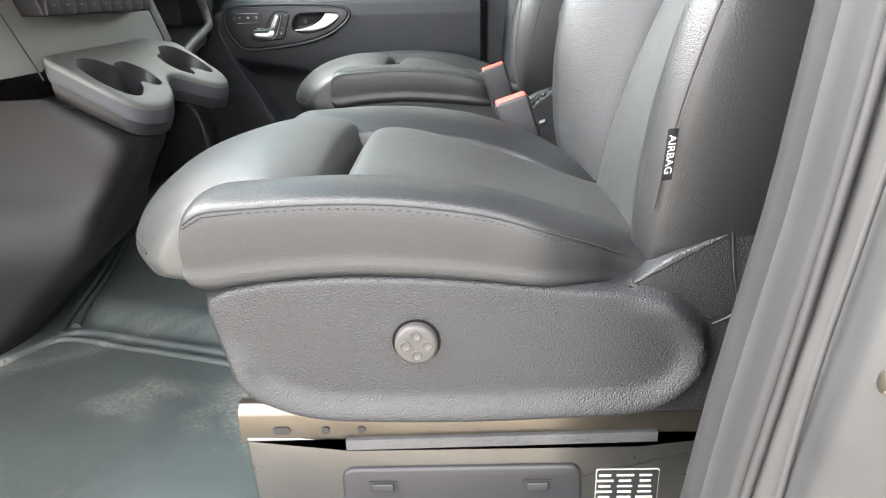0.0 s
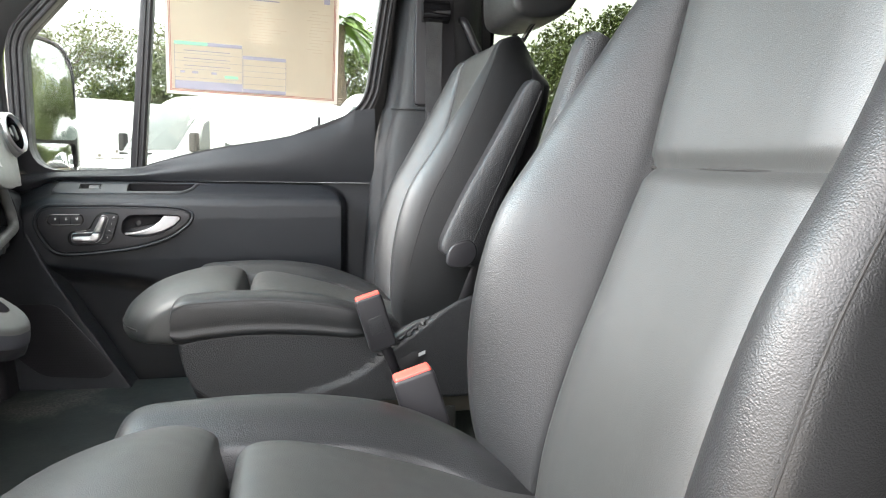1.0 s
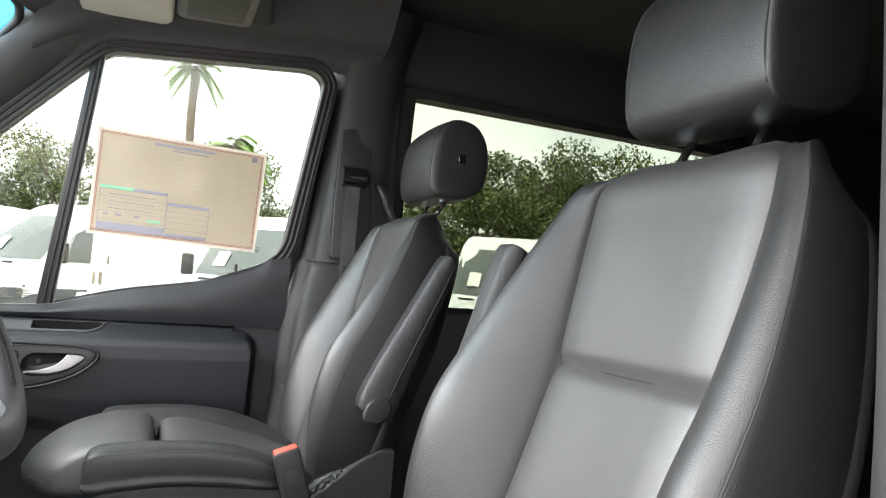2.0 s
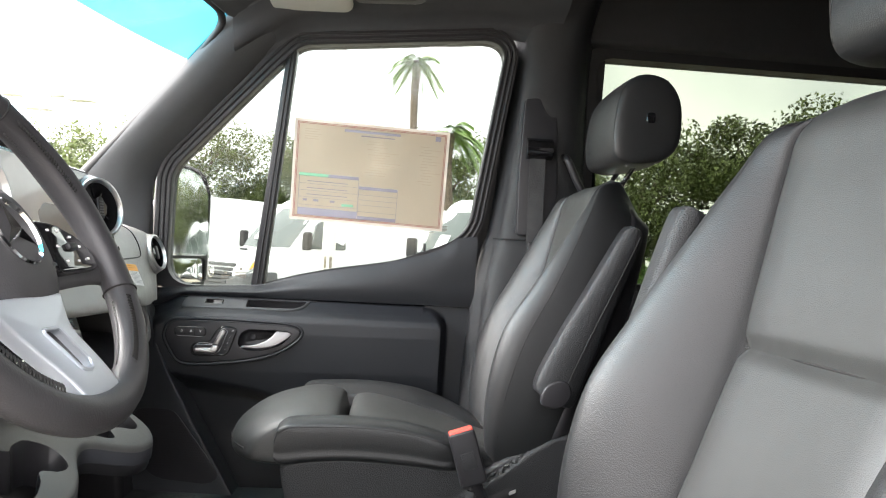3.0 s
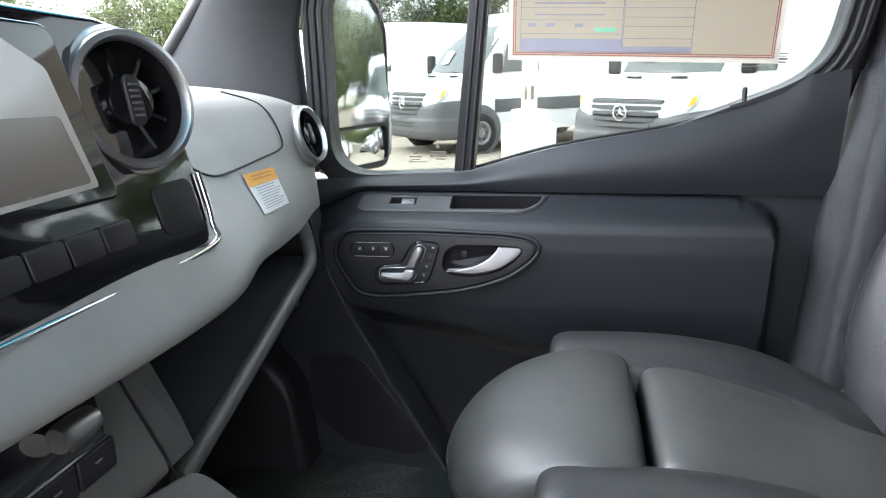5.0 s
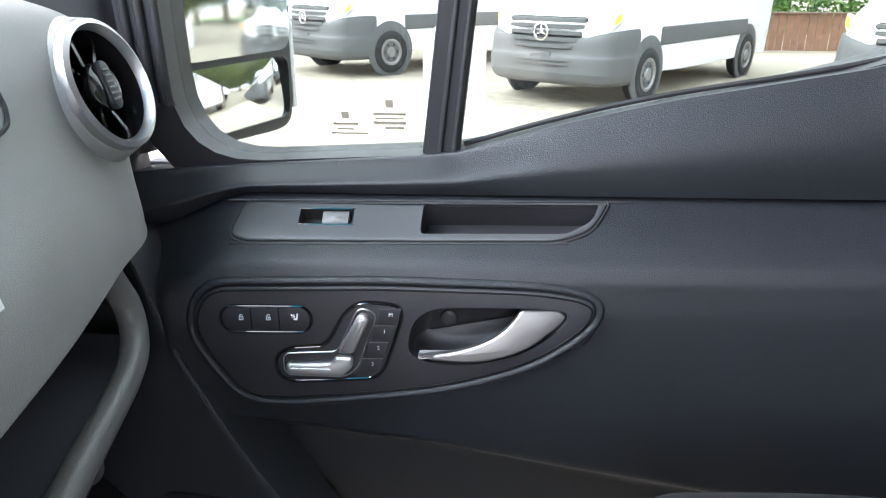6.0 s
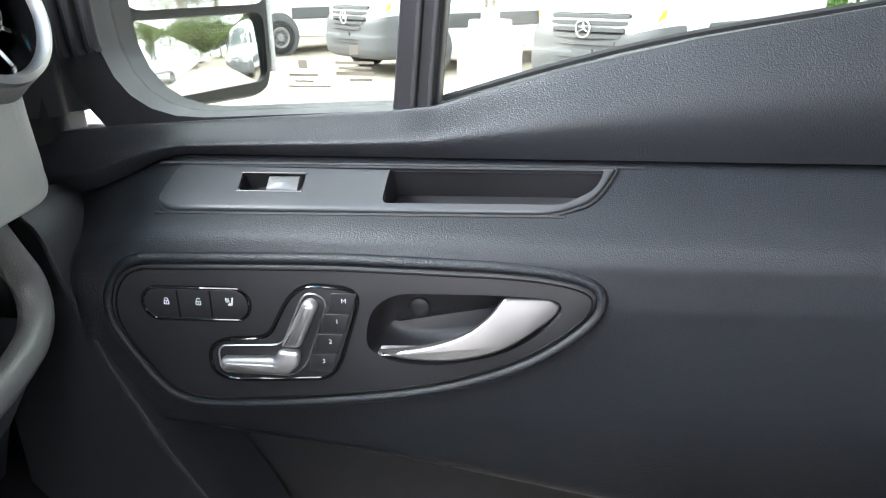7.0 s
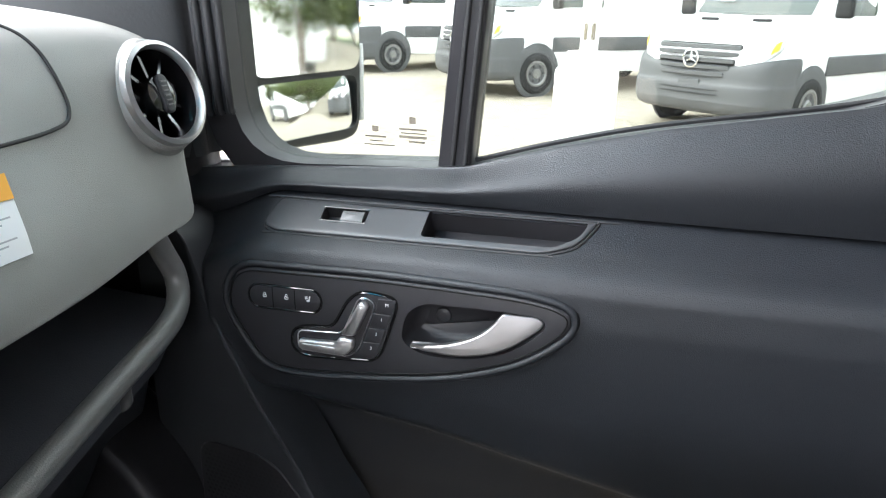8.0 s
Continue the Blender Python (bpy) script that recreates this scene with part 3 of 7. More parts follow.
            lathe(bm, ((0.0222, 0.2425), (0.0222, 0.2436), (0.0205, 0.2438), (0.019, 0.2430)), lambda u, v, w: C(kx + u, -w, kz + v), 40)
            kn = part("lumbar_knob", bm, "deep_black", s, "round four-way lumbar knob")
            bm = B()
            lathe(bm, ((0.0198, 0.2425), (0.0196, 0.2490), (0.0188, 0.2512), (0.0165, 0.2524), (0.010, 0.2516), (0.004, 0.2512)), lambda u, v, w: C(kx + u, -w, kz + v), 40)
            part("knob_face", bm, "knob", kn)
            for du, dv in ((0, 0.0098), (0, -0.0098), (0.0098, 0), (-0.0098, 0)):
                bm = B()
                lathe(bm, ((0.0050, 0.2500), (0.0050, 0.2526), (0.0044, 0.2530), (0.0034, 0.2524), (0.001, 0.2518)), lambda u, v, w: C(kx + du + u, -w, kz + dv + v), 16)
                part("knob_button", bm, "knob", kn)
    # back: two bolsters, one middle panel with a soft crease, shell
    ks = range(len(BACK))
    for sgn, nm in ((-1, "outer_back_bolster"), (1, "inner_back_bolster")):
        bm = B()
        secs = []
        for k in ks:
            hw, hi, bo = BACK[k][2:]
            bo *= 0.72 if sgn * inward * (cy - 1.4) > 0 else 1.0
            e = hw - hi
            secs.append([Q(k, sgn * v, f) for v, f in ((hi - 0.003, -0.014), (hi + 0.05 * e, 0.10 * bo), (hi + 0.28 * e, bo * 0.58), (hi + 0.55 * e, bo * 0.93), (hi + 0.78 * e, bo), (hw - 0.004, bo * 0.80), (hw + 0.003, bo * 0.50), (hw + 0.005, -0.02), (hw - 0.004, -0.075), (hw - 0.035, -0.105), (hi - 0.02, -0.10), (hi - 0.02, -0.05))])
        loft(bm, secs, 60, 64, 0.25)
        bol = part(nm, bm, "leather", s)
        bm = B()
        tube(bm, [Q(k, sgn * (BACK[k][2] + 0.0015), BACK[k][4] * 0.60) for k in list(ks)[1:-1]], 0.0012, 6, 60)
        part("seam", bm, "thread", bol)
    bm = B()
    fine = curve([Q(k, 0, 0) - P(0, 0, 0) for k in ks], 130)
    wide = [float(q[0]) for q in curve([(BACK[k][3],) for k in ks], 130)]
    rows = []
    for i in range(130):
        p, hi = Vector(fine[i]), wide[i]
        d = Vector(fine[min(i + 1, 129)]) - Vector(fine[max(i - 1, 0)])
        n = Vector((-d.z, 0, d.x)).normalized()
        dip = -0.0085 * math.exp(-((p.z - 1.468) / 0.0085) ** 2) - 0.003 * math.exp(-((p.z - 1.468) / 0.035) ** 2)
        row = []
        for a, f in ((-1.03, -0.030), (-1.0, -0.011), (-0.96, -0.003), (-0.84, 0.003), (-0.6, 0.003), (-0.3, 0.001), (0, 0.0), (0.3, 0.001), (0.6, 0.003), (0.84, 0.003), (0.96, -0.003), (1.0, -0.011), (1.03, -0.030)):
            row.append(P(p.x, 0, p.z) + Vector((0, inward * a * hi, 0)) + n * (f + dip))
        rows.append(row)
    grid(bm, rows)
    mid = part("back_panel", bm, "leather_flat", s)
    bm = B()
    tube(bm, [Q(4, v, -0.0105) + Vector((0.002, 0, 0.004)) for v in (-0.14, -0.07, 0, 0.07, 0.14)], 0.0016, 6, 30)
    part("crease_seam", bm, "thread", mid)
    bm = B()
    secs = []
    for k in ks:
        hw = BACK[k][2] - 0.012
        secs.append([Q(k, v, f) for v, f in ((-hw, -0.06), (-hw * 0.5, -0.02), (hw * 0.5, -0.02), (hw, -0.06), (hw, -0.10), (hw * 0.7, -0.135), (-hw * 0.7, -0.135), (-hw, -0.10))])
    loft(bm, secs, 32, 30, 0.1)
    part("back_shell", bm, "satin", s)
    # headrest

    def R(x, v, z):
        """Headrest place: shifted and scaled about its middle."""
        return P(0.585 + (x - 0.585) * head[2] + head[0], v * head[2], 1.88 + (z - 1.88) * head[2] + head[1])

    bm = B()
    prof = ((0.503, 1.790), (0.497, 1.830), (0.499, 1.880), (0.512, 1.940), (0.545, 1.982), (0.595, 1.993), (0.645, 1.980), (0.680, 1.935), (0.688, 1.870), (0.678, 1.815), (0.640, 1.782), (0.575, 1.768), (0.525, 1.772))
    secs = []
    for v, k in ((-0.128, 0.70), (-0.124, 0.90), (-0.112, 0.97), (-0.06, 1.0), (0, 1.01), (0.06, 1.0), (0.112, 0.97), (0.124, 0.90), (0.128, 0.70)):
        secs.append([R(0.585 + (x - 0.59) * k * 0.90, v, 1.88 + (z - 1.88) * k) for x, z in prof])
    loft(bm, secs, 48, 40, 0.1)
    hr = part("headrest", bm, "leather", s)
    for sgn in (-1, 1):
        bm = B()
        tube(bm, [R(0.585 + (x - 0.59) * 0.86, sgn * 0.1175, 1.88 + (z - 1.88) * 0.955) for x, z in (*prof[:6], prof[6])], 0.0016, 6, 40)
        part("seam", bm, "thread", hr)
        bm = B()
        tube(bm, [R(0.600, sgn * 0.062, 1.800), R(0.572, sgn * 0.062, 1.762), R(0.535, sgn * 0.062, 1.700)], 0.0058, 10)
        part("post", bm, "bright", hr, "chrome headrest post")
        bm = B()
        slab(bm, rrect(0.034, 0.014, 0.006), lambda u, v, w: R(0.545 + u * 0.9, sgn * 0.062 + v, 1.727 + w + u * 0.3), 0, 0.006, 0.003)
        part("post_sleeve", bm, "satin", hr)
    bm = B()
    slab(bm, rrect(0.040, 0.046, 0.010), lambda u, v, w: R(0.588 + u, 0.120 + w, 1.881 + v), 0, 0.0065, 0.003)
    bt = part("tilt_button", bm, "satin", hr)
    bm = B()
    slab(bm, rrect(0.022, 0.026, 0.006), lambda u, v, w: R(0.590 + u, 0.124 + w, 1.883 + v), 0, 0.005, 0.002)
    part("button_cap", bm, "gloss", bt)
    # armrest folded up beside the back
    bm = B()
    A = lambda x, w, z: P(x + arm_dx * (0.25 + 0.75 * (z - 1.268) / 0.357), w, z)
    path = ((0.376, 1.268, 0.036), (0.386, 1.298, 0.043), (0.423, 1.385, 0.039), (0.464, 1.475, 0.032), (0.500, 1.555, 0.026), (0.521, 1.605, 0.020), (0.528, 1.625, 0.012))
    secs = []
    for i, (x, z, r) in enumerate(path):
        n = Vector((-0.91, 0, 0.42))
        secs.append([A(x + n.x * a * r, 0.272 + b * 0.027, z + n.z * a * r) for a, b in ((1, -0.7), (1.05, 0), (1, 0.7), (0.4, 1), (-0.4, 1), (-1, 0.7), (-1.05, 0), (-1, -0.7), (-0.4, -1), (0.4, -1))])
    loft(bm, secs, 36, 34, 0.35)
    ar = part("armrest", bm, "plastic", s, arm_label)
    bm = B()
    tube(bm, [A(x + 0.012, 0.2995, z) for x, z, r in path[1:-1]], 0.0012, 6)
    part("seam", bm, "rubber", ar)
    bm = B()
    slab(bm, rounded([(0.345, 1.262), (0.356, 1.305), (0.400, 1.318), (0.415, 1.285), (0.390, 1.255)], 0.02, 5), lambda u, v, w: A(u, w, v), 0.288, 0.3025, 0.004)
    part("pivot_cap", bm, "satin", ar)
    bm = B()
    lathe(bm, ((0.0032, 0.2985), (0.0032, 0.3003), (0.002, 0.3004)), lambda u, v, w: A(0.500 + u, w, 1.565 + v), 12)
    part("screw_hole", bm, "rubber", ar)
    # belt buckle on its stalk
    bm = B()
    put = lambda u, v, w: P(0.213 + u * 0.92 + v * -0.30, 0.276 + w, 1.150 + v * 0.95 + u * 0.30)
    slab(bm, rrect(0.056, 0.110, 0.008), put, -0.015, 0.015, 0.005, 4)
    bk = part("belt_buckle", bm, "satin", s, "black belt buckle with red release button")
    bm = B()
    slab(bm, rrect(0.050, 0.020, 0.004), lambda u, v, w: put(u, 0.0490 + v * 0.9, w), -0.0125, 0.0125, 0.003, 3)
    part("release_button", bm, "red", bk)
    bm = B()
    slab(bm, rrect(0.030, 0.034, 0.002), lambda u, v, w: put(u, -0.004 + v, w), 0.014, 0.0159, 0.001)
    part("buckle_plate", bm, "plastic", bk)
    bm = B()
    tube(bm, [P(0.228, 0.276, 1.110), P(0.246, 0.268, 1.07), P(0.262, 0.250, 1.03)], 0.008, 8, flatten=1.6)
    part("stalk", bm, "satin", bk)
    # airbag tag in the outer seam
    bm = B()
    tagp = lambda u, v, w: P(0.2800 + 0.05 * v - u, -0.2530 - w - 0.35 * (u + 0.006), 1.232 + v)
    slab(bm, rrect(0.010, 0.042, 0.001, 2), tagp, 0, 0.0015, 0.0004)
    tg = part("airbag_tag", bm, "rubber", s, "black cloth tag with white lettering")
    lettering("AIRBAG", 0.0092, lambda a, b, c: tagp(-b, -a, 0.0019), "white", tg)
    # slot of the inner cover, through which the buckle's stalk passes
    bm = B()
    slab(bm, rounded([(0.238, 1.020), (0.240, 1.040), (0.258, 1.056), (0.295, 1.076), (0.318, 1.084), (0.328, 1.072), (0.305, 1.046), (0.276, 1.024), (0.255, 1.014)], 0.008, 4), lambda u, v, w: P(u, w, v), 0.230, 0.2421, 0.0006, 2, both=False)
    part("buckle_slot", bm, "rubber", s)
    bm = B()
    slab(bm, rrect(0.014, 0.007, 0.001, 2), lambda u, v, w: P(0.314 + u, 0.2425 + w, 1.072 + v + 0.4 * u), 0, 0.0012)
    part("slot_tag", bm, "sticker", s, "small pale tag")
    # hinge bracket between cushion and back
    bm = B()
    slab(bm, rounded([(0.27, 1.05), (0.33, 1.13), (0.40, 1.20), (0.44, 1.21), (0.45, 1.05)], 0.02), lambda u, v, w: P(u, w, v), 0.2, 0.225, 0.005)
    part("hinge_bracket", bm, "satin", s)
    # rails and pedestal
    for v in (-0.208, 0.208):
        bm = B()
        slab(bm, rounded([(-0.012, 0), (-0.014, 0.036), (-0.006, 0.044), (0.006, 0.044), (0.014, 0.036), (0.012, 0)], 0.003), lambda u, w, d: C(d, v + u, 0.934 + w), -0.112, 0.43, 0.002)
        rl = part("seat_rail", bm, "rail", s, "bare steel seat rail with holes")
        for x, r, wide in ((-0.069, 0.0045, 2.2), (-0.025, 0.0035, 1), (0.011, 0.0035, 1)):
            bm = B()
            sg = -1 if v < 0 else 1
            slab(bm, rrect(0.008 * wide, 0.008, 0.0039), lambda a, b, c: C(x + a, v + sg * (0.0125 + c), 0.951 + b), 0, 0.002)
            part("hole", bm, "rubber", rl)
    return s


seat(0.905, 1, "black leather driver seat with grained plastic side cover and lumbar knob", "front seats", "folded-up armrest", -0.105, 0.0, (-0.005, 0.006, 1.0))
seat(1.945, -1, "black leather passenger seat beside the far door, armrest folded up", "front seats", "folded-up armrest", 0.0, 0.040, (0.020, 0.004, 0.95))

for cy, sg, dx in ((0.905, -1, 0.0), (1.945, 1, -0.045)):
    ped = thing("seat_pedestal", "dark painted steel seat box bolted to the cab floor", "seat base", (0.17 + dx, cy, FLOOR), "seat boxes")
    bm = B()
    outl = rounded([(-0.098, FLOOR), (-0.108, 0.944), (-0.036, 0.942), (-0.014, 0.931), (0.300, 0.932), (0.338, 0.948), (0.440, 0.951), (0.440, FLOOR)], [0.002, 0.006, 0.02, 0.02, 0.02, 0.02, 0.006, 0.002], 4)
    slab(bm, outl, lambda u, v, w: Vector((u + dx, cy + w, v)), -0.222, 0.222, 0.005)
    body = part("body", bm, "steel", ped)
    bm = B()
    slab(bm, rounded([(-0.014, 0.806), (-0.011, 0.907), (0.231, 0.909), (0.237, 0.806)], 0.014, 5), lambda u, v, w: Vector((u + dx, cy + sg * (0.222 + w), v)), 0, 0.005, 0.004, both=False)
    cov = part("access_cover", bm, "satin", ped, "black plastic access cover with two clips")
    for cx in (0.030, 0.187):
        bm = B()
        slab(bm, rrect(0.030, 0.013, 0.002), lambda u, v, w: Vector((cx + dx + u, cy + sg * (0.2275 + w), 0.8865 + v)), 0, 0.0012)
        cl = part("clip_recess", bm, "rubber", cov)
        bm = B()
        slab(bm, rrect(0.022, 0.009, 0.002), lambda u, v, w: Vector((cx + dx + u, cy + sg * (0.2287 + w), 0.8870 + v)), 0, 0.0035, 0.001)
        part("clip", bm, "satin", cl)
    bm = B()
    slab(bm, rrect(0.31, 0.012, 0.001), lambda u, v, w: Vector((0.150 + dx + u, cy + sg * (0.196 + w), 0.9385 + v + 0.02 * u)), 0, 0.03, 0.001)
    part("felt_strip", bm, "carpet", ped, "grey felt strip")
    if sg < 0:
        # black plate and pale sticker of print lines, beside and on the access cover
        bm = B()
        slab(bm, rrect(0.064, 0.070, 0.002, 2), lambda u, v, w: Vector((0.279 + dx + u, cy + sg * (0.2225 + w), 0.866 + v)), 0, 0.0009)
        plate = part("data_plate", bm, "visor", ped, "black data plate with white print")
        bm = B()
        slab(bm, rrect(0.0625, 0.0685, 0.002, 2), lambda u, v, w: Vector((0.279 + dx + u, cy + sg * (0.2234 + w), 0.866 + v)), 0, 0.0004)
        part("plate_ground", bm, "rubber", plate)
        rp = random.Random(8)
        for col in range(3):
            for r in range(9):
                if col == 0 and r > 5:
                    continue
                bm = B()
                wd = rp.uniform(0.011, 0.018)
                slab(bm, rrect(wd, 0.0026, 0.0003, 1), lambda u, v, w: Vector((0.256 + dx + 0.0205 * col + u, cy + sg * (0.2239 + w), 0.894 - 0.0068 * r + v)), 0, 0.0003)
                part("print_bar", bm, "visor", plate)
        bm = B()
        slab(bm, rrect(0.085, 0.030, 0.001, 2), lambda u, v, w: Vector((0.110 + dx + u, cy + sg * (0.2275 + w), 0.852 + v)), 0, 0.0008)
        part("sticker", bm, "white", cov, "white sticker")
# ---- cab shell ----
def pane_y(z):
    return 2.405 - 0.115 * (z - 1.43)


def on_pane(u, v, w):
    """Door window plane: u along the van, v up, w inward."""
    return Vector((u, pane_y(v) - w, v))


def ring(bm, inner, outer, put, w0, w1):
    """A frame between two outlines of equal count, from depth w0 to w1."""
    rows = [[put(u, v, w0) for u, v in inner], [put(u, v, w1) for u, v in inner], [put(u, v, w1) for u, v in outer], [put(u, v, w0) for u, v in outer]]
    grid(bm, rows, wrap_u=True, wrap_v=True)


# floor
bm = B()
box(bm, (-1.15, 0.50, FLOOR - 0.06), (4.2, 2.36, FLOOR - 0.004), 0.004)
solo("floor", bm, "steel", "steel cab floor under the rubber mat", "floor", kind="structure")
def mat_z(x, y):
    """Height of the mat: the middle lies a step above the driver's footwell; the front rises to the bulkhead."""
    edge = 1.224 - 0.32 * (x + 0.58)
    side = -0.585 - 0.25 * (y - 1.224)
    up = 0.045 * step(0.0, 0.035, y - edge) * step(0.0, 0.04, x - side)
    return FLOOR + up + 0.30 * step(-0.80, -1.15, x)


bm = B()
rows = []
for i in range(130):
    x = -1.10 + 1.9 * i / 129
    rows.append([(x, 0.52 + 1.82 * j / 120, mat_z(x, 0.52 + 1.82 * j / 120) + 0.0015 * noise.noise(Vector((x * 6, j * 0.1, 0)))) for j in range(121)])
grid(bm, rows)
floor_mat = solo("rubber_floor_mat", bm, "mat", "dusty dark rubber mat over the cab floor", "floor mat", kind="structure")
for pts in (((-0.86, 0.84), (-0.74, 0.98), (-0.650, 1.085), (-0.590, 1.178), (-0.545, 1.192), (-0.44, 1.160), (-0.301, 1.118), (-0.10, 1.05)),
            ((-0.585, 1.215), (-0.606, 1.29), (-0.645, 1.476), (-0.693, 1.658), (-0.75, 1.88))):
    for d, r in ((0.0, 0.009), (-0.024, 0.006)):
        bm = B()
        tube(bm, [(x + d * 0.6, y + d, mat_z(x + d * 0.6, y + d) + 0.002) for x, y in pts], r, 8, 60)
        part("mat_ridge", bm, "mat", floor_mat)

# roof, far wall parts, near side
bm = B()
box(bm, (-0.45, 0.40, 2.42), (4.2, 2.40, 2.50), 0.02)
solo("ceiling", bm, "headliner", "dark cloth headliner", "ceiling", kind="structure")
bm = B()
box(bm, (4.15, 0.40, 0.7), (4.2, 2.40, 2.5), 0.01)
solo("wall_rear", bm, "headliner", "dark rear end of the load space", "wall", kind="structure")
bm = B()
box(bm, (0.62, 2.33, 0.70), (4.2, 2.42, 1.478), 0.01)
solo("wall_far_lower", bm, "satin", "dark trimmed side wall below the rear window", "wall", kind="structure")
bm = B()
box(bm, (2.02, 2.33, 1.48), (4.2, 2.42, 2.45), 0.01)
solo("wall_far_rear", bm, "satin", "dark trimmed side wall", "wall", kind="structure")
bm = B()
box(bm, (0.40, 2.30, 2.205), (2.02, 2.42, 2.45), 0.015)
solo("wall_far_upper", bm, "headliner", "dark trimmed side wall above the rear window", "wall", kind="structure")
bm = B()
box(bm, (0.62, 0.38, 0.70), (4.2, 0.44, 2.45), 0.01)
solo("wall_near", bm, "satin", "dark trimmed side wall behind the driver door", "wall", kind="structure")

# rear side window
bm = B()
rw_in = rounded([(0.632, 1.495), (0.632, 2.176), (1.98, 2.176), (1.98, 1.495)], 0.05, 6)
rw_out = offset(rw_in, -0.045)
ring(bm, rw_in, rw_out, lambda u, v, w: Vector((u, 2.375 - w, v)), -0.03, 0.035)
win = solo("window_2", bm, "rubber", "fixed tinted rear side window with black frame", "window", kind="structure")
bm = B()
slab(bm, offset(rw_in, -0.01), lambda u, v, w: Vector((u, 2.39 - w, v)), 0, 0.005)
pane = part("pane", bm, "tinted", win)
pane.visible_shadow = False

# B-pillar on the far side
bm = B()
secs = []
for z, x0, x1, y in ((0.78, 0.28, 0.62, 2.30), (1.10, 0.285, 0.62, 2.30), (1.45, 0.31, 0.62, 2.30), (1.60, 0.335, 0.62, 2.30), (1.63, 0.345, 0.615, 2.305), (1.95, 0.375, 0.60, 2.295), (2.20, 0.385, 0.60, 2.275), (2.40, 0.36, 0.62, 2.22)):
    secs.append([Vector((x0, y + 0.09, z)), Vector((x0 + 0.01, y + 0.03, z)), Vector((x0 + 0.04, y, z)), Vector(((x0 + x1) / 2, y - 0.01, z)), Vector((x1 - 0.04, y, z)), Vector((x1, y + 0.04, z)), Vector((x1, y + 0.10, z))])
loft(bm, secs, 36, 36, 0.0)
pil = solo("pillar_far", bm, "plastic", "black plastic door pillar trim with belt slot", "pillar", kind="structure")

# body side behind the pillar trim, shutting the gap to the door frame
edge_b = ((1.40, 0.300), (1.62, 0.290), (1.66, 0.300), (2.154, 0.366), (2.30, 0.372))
bm = B()
grid(bm, [[(lerp(edge_b, z) + (0.66 - lerp(edge_b, z)) * j / 6, pane_y(z) + 0.040 + d, z) for j in range(7)] for z, d in [(1.40 + 0.05 * i, 0.0) for i in range(18)] + [(2.25 - 0.05 * i, 0.03) for i in range(18)]], wrap_u=True)
solo("pillar_far_outer", bm, "rubber", "black body pillar behind the trim", "pillar", kind="structure")
# near B-pillar jamb beside the open driver door
JAMB = ((0.55, 0.215), (0.80, 0.250), (1.02, 0.272), (1.09, 0.280), (1.24, 0.302), (1.35, 0.312), (1.50, 0.316), (1.70, 0.312), (2.00, 0.300), (2.45, 0.285))


def jamb_at(z, a, y):
    return Vector((lerp(JAMB, z) + a, y, z))


bm = B()
zs_j = [0.25 + 2.2 * i / 70 for i in range(71)]
prof_j = ((0.05, 0.530), (0.020, 0.505), (0.012, 0.478), (0.016, 0.470), (0.024, 0.460), (0.030, 0.440), (0.034, 0.422), (0.044, 0.416), (0.052, 0.402), (0.054, 0.385), (0.060, 0.378), (0.075, 0.370), (0.105, 0.352), (0.135, 0.330), (0.20, 0.310), (0.30, 0.296), (0.62, 0.285), (0.66, 0.50), (0.20, 0.540))
grid(bm, [[jamb_at(z, a + (0.022 * step(0.02, 0.06, a) * step(0.15, 0.10, a) * (step(1.10, 1.00, z) + 0.6 * step(1.22, 1.40, z))), y) for a, y in prof_j] for z in zs_j], wrap_v=True, cap=True)
jamb = solo("pillar_near", bm, "jamb", "dusty grey painted door jamb with wide rubber seal", "pillar", kind="structure")
bm = B()
prof_s = ((0.030, 0.532), (0.004, 0.527), (0.000, 0.520), (0.001, 0.512), (0.003, 0.500), (0.0025, 0.497), (0.0045, 0.495), (0.006, 0.487), (0.009, 0.476), (0.010, 0.473), (0.016, 0.470), (0.03, 0.475), (0.04, 0.50))
grid(bm, [[jamb_at(z, a, y) for a, y in prof_s] for z in zs_j], wrap_v=True, cap=True)
part("door_seal", bm, "seal", jamb, "dusty grey rubber door seal")
bm = B()
tube(bm, [jamb_at(z, 0.0150, 0.4675) for z in (0.56, 0.8, 1.0, 1.2, 1.4, 1.7, 2.0, 2.4)], 0.0035, 8, 60)
part("seal_lip", bm, "rubber", jamb)
for a, y, r in ((0.026, 0.449, 0.0022), (0.058, 0.379, 0.004)):
    bm = B()
    tube(bm, [jamb_at(z, a + 0.006 * math.sin(9 * z), y) for z in (0.56, 0.8, 0.95, 1.05, 1.15, 1.25, 1.4, 1.7, 2.0, 2.4)], r, 8, 80, flatten=0.5)
    part("jamb_bead", bm, "jamb", jamb)
# door catch and bolts on the jamb
for z, a, y in ((1.245, 0.050, 0.405), (1.185, 0.056, 0.392), (1.165, 0.040, 0.420)):
    bm = B()
    lathe(bm, ((0.006, -0.004), (0.006, 0.006), (0.004, 0.008), (0.001, 0.008)), lambda u, v, w: jamb_at(z + v, a - 0.8 * w, y - 0.6 * w + u), 18)
    part("bolt", bm, "rail", jamb)
bm = B()
tube(bm, [jamb_at(1.205, 0.062, 0.40), jamb_at(1.205, 0.048, 0.392), jamb_at(1.195, 0.046, 0.388), jamb_at(1.185, 0.048, 0.386), jamb_at(1.185, 0.062, 0.386)], 0.0035, 10, 30)
part("door_catch", bm, "white_paint", jamb, "white coated door catch")
bm = B()
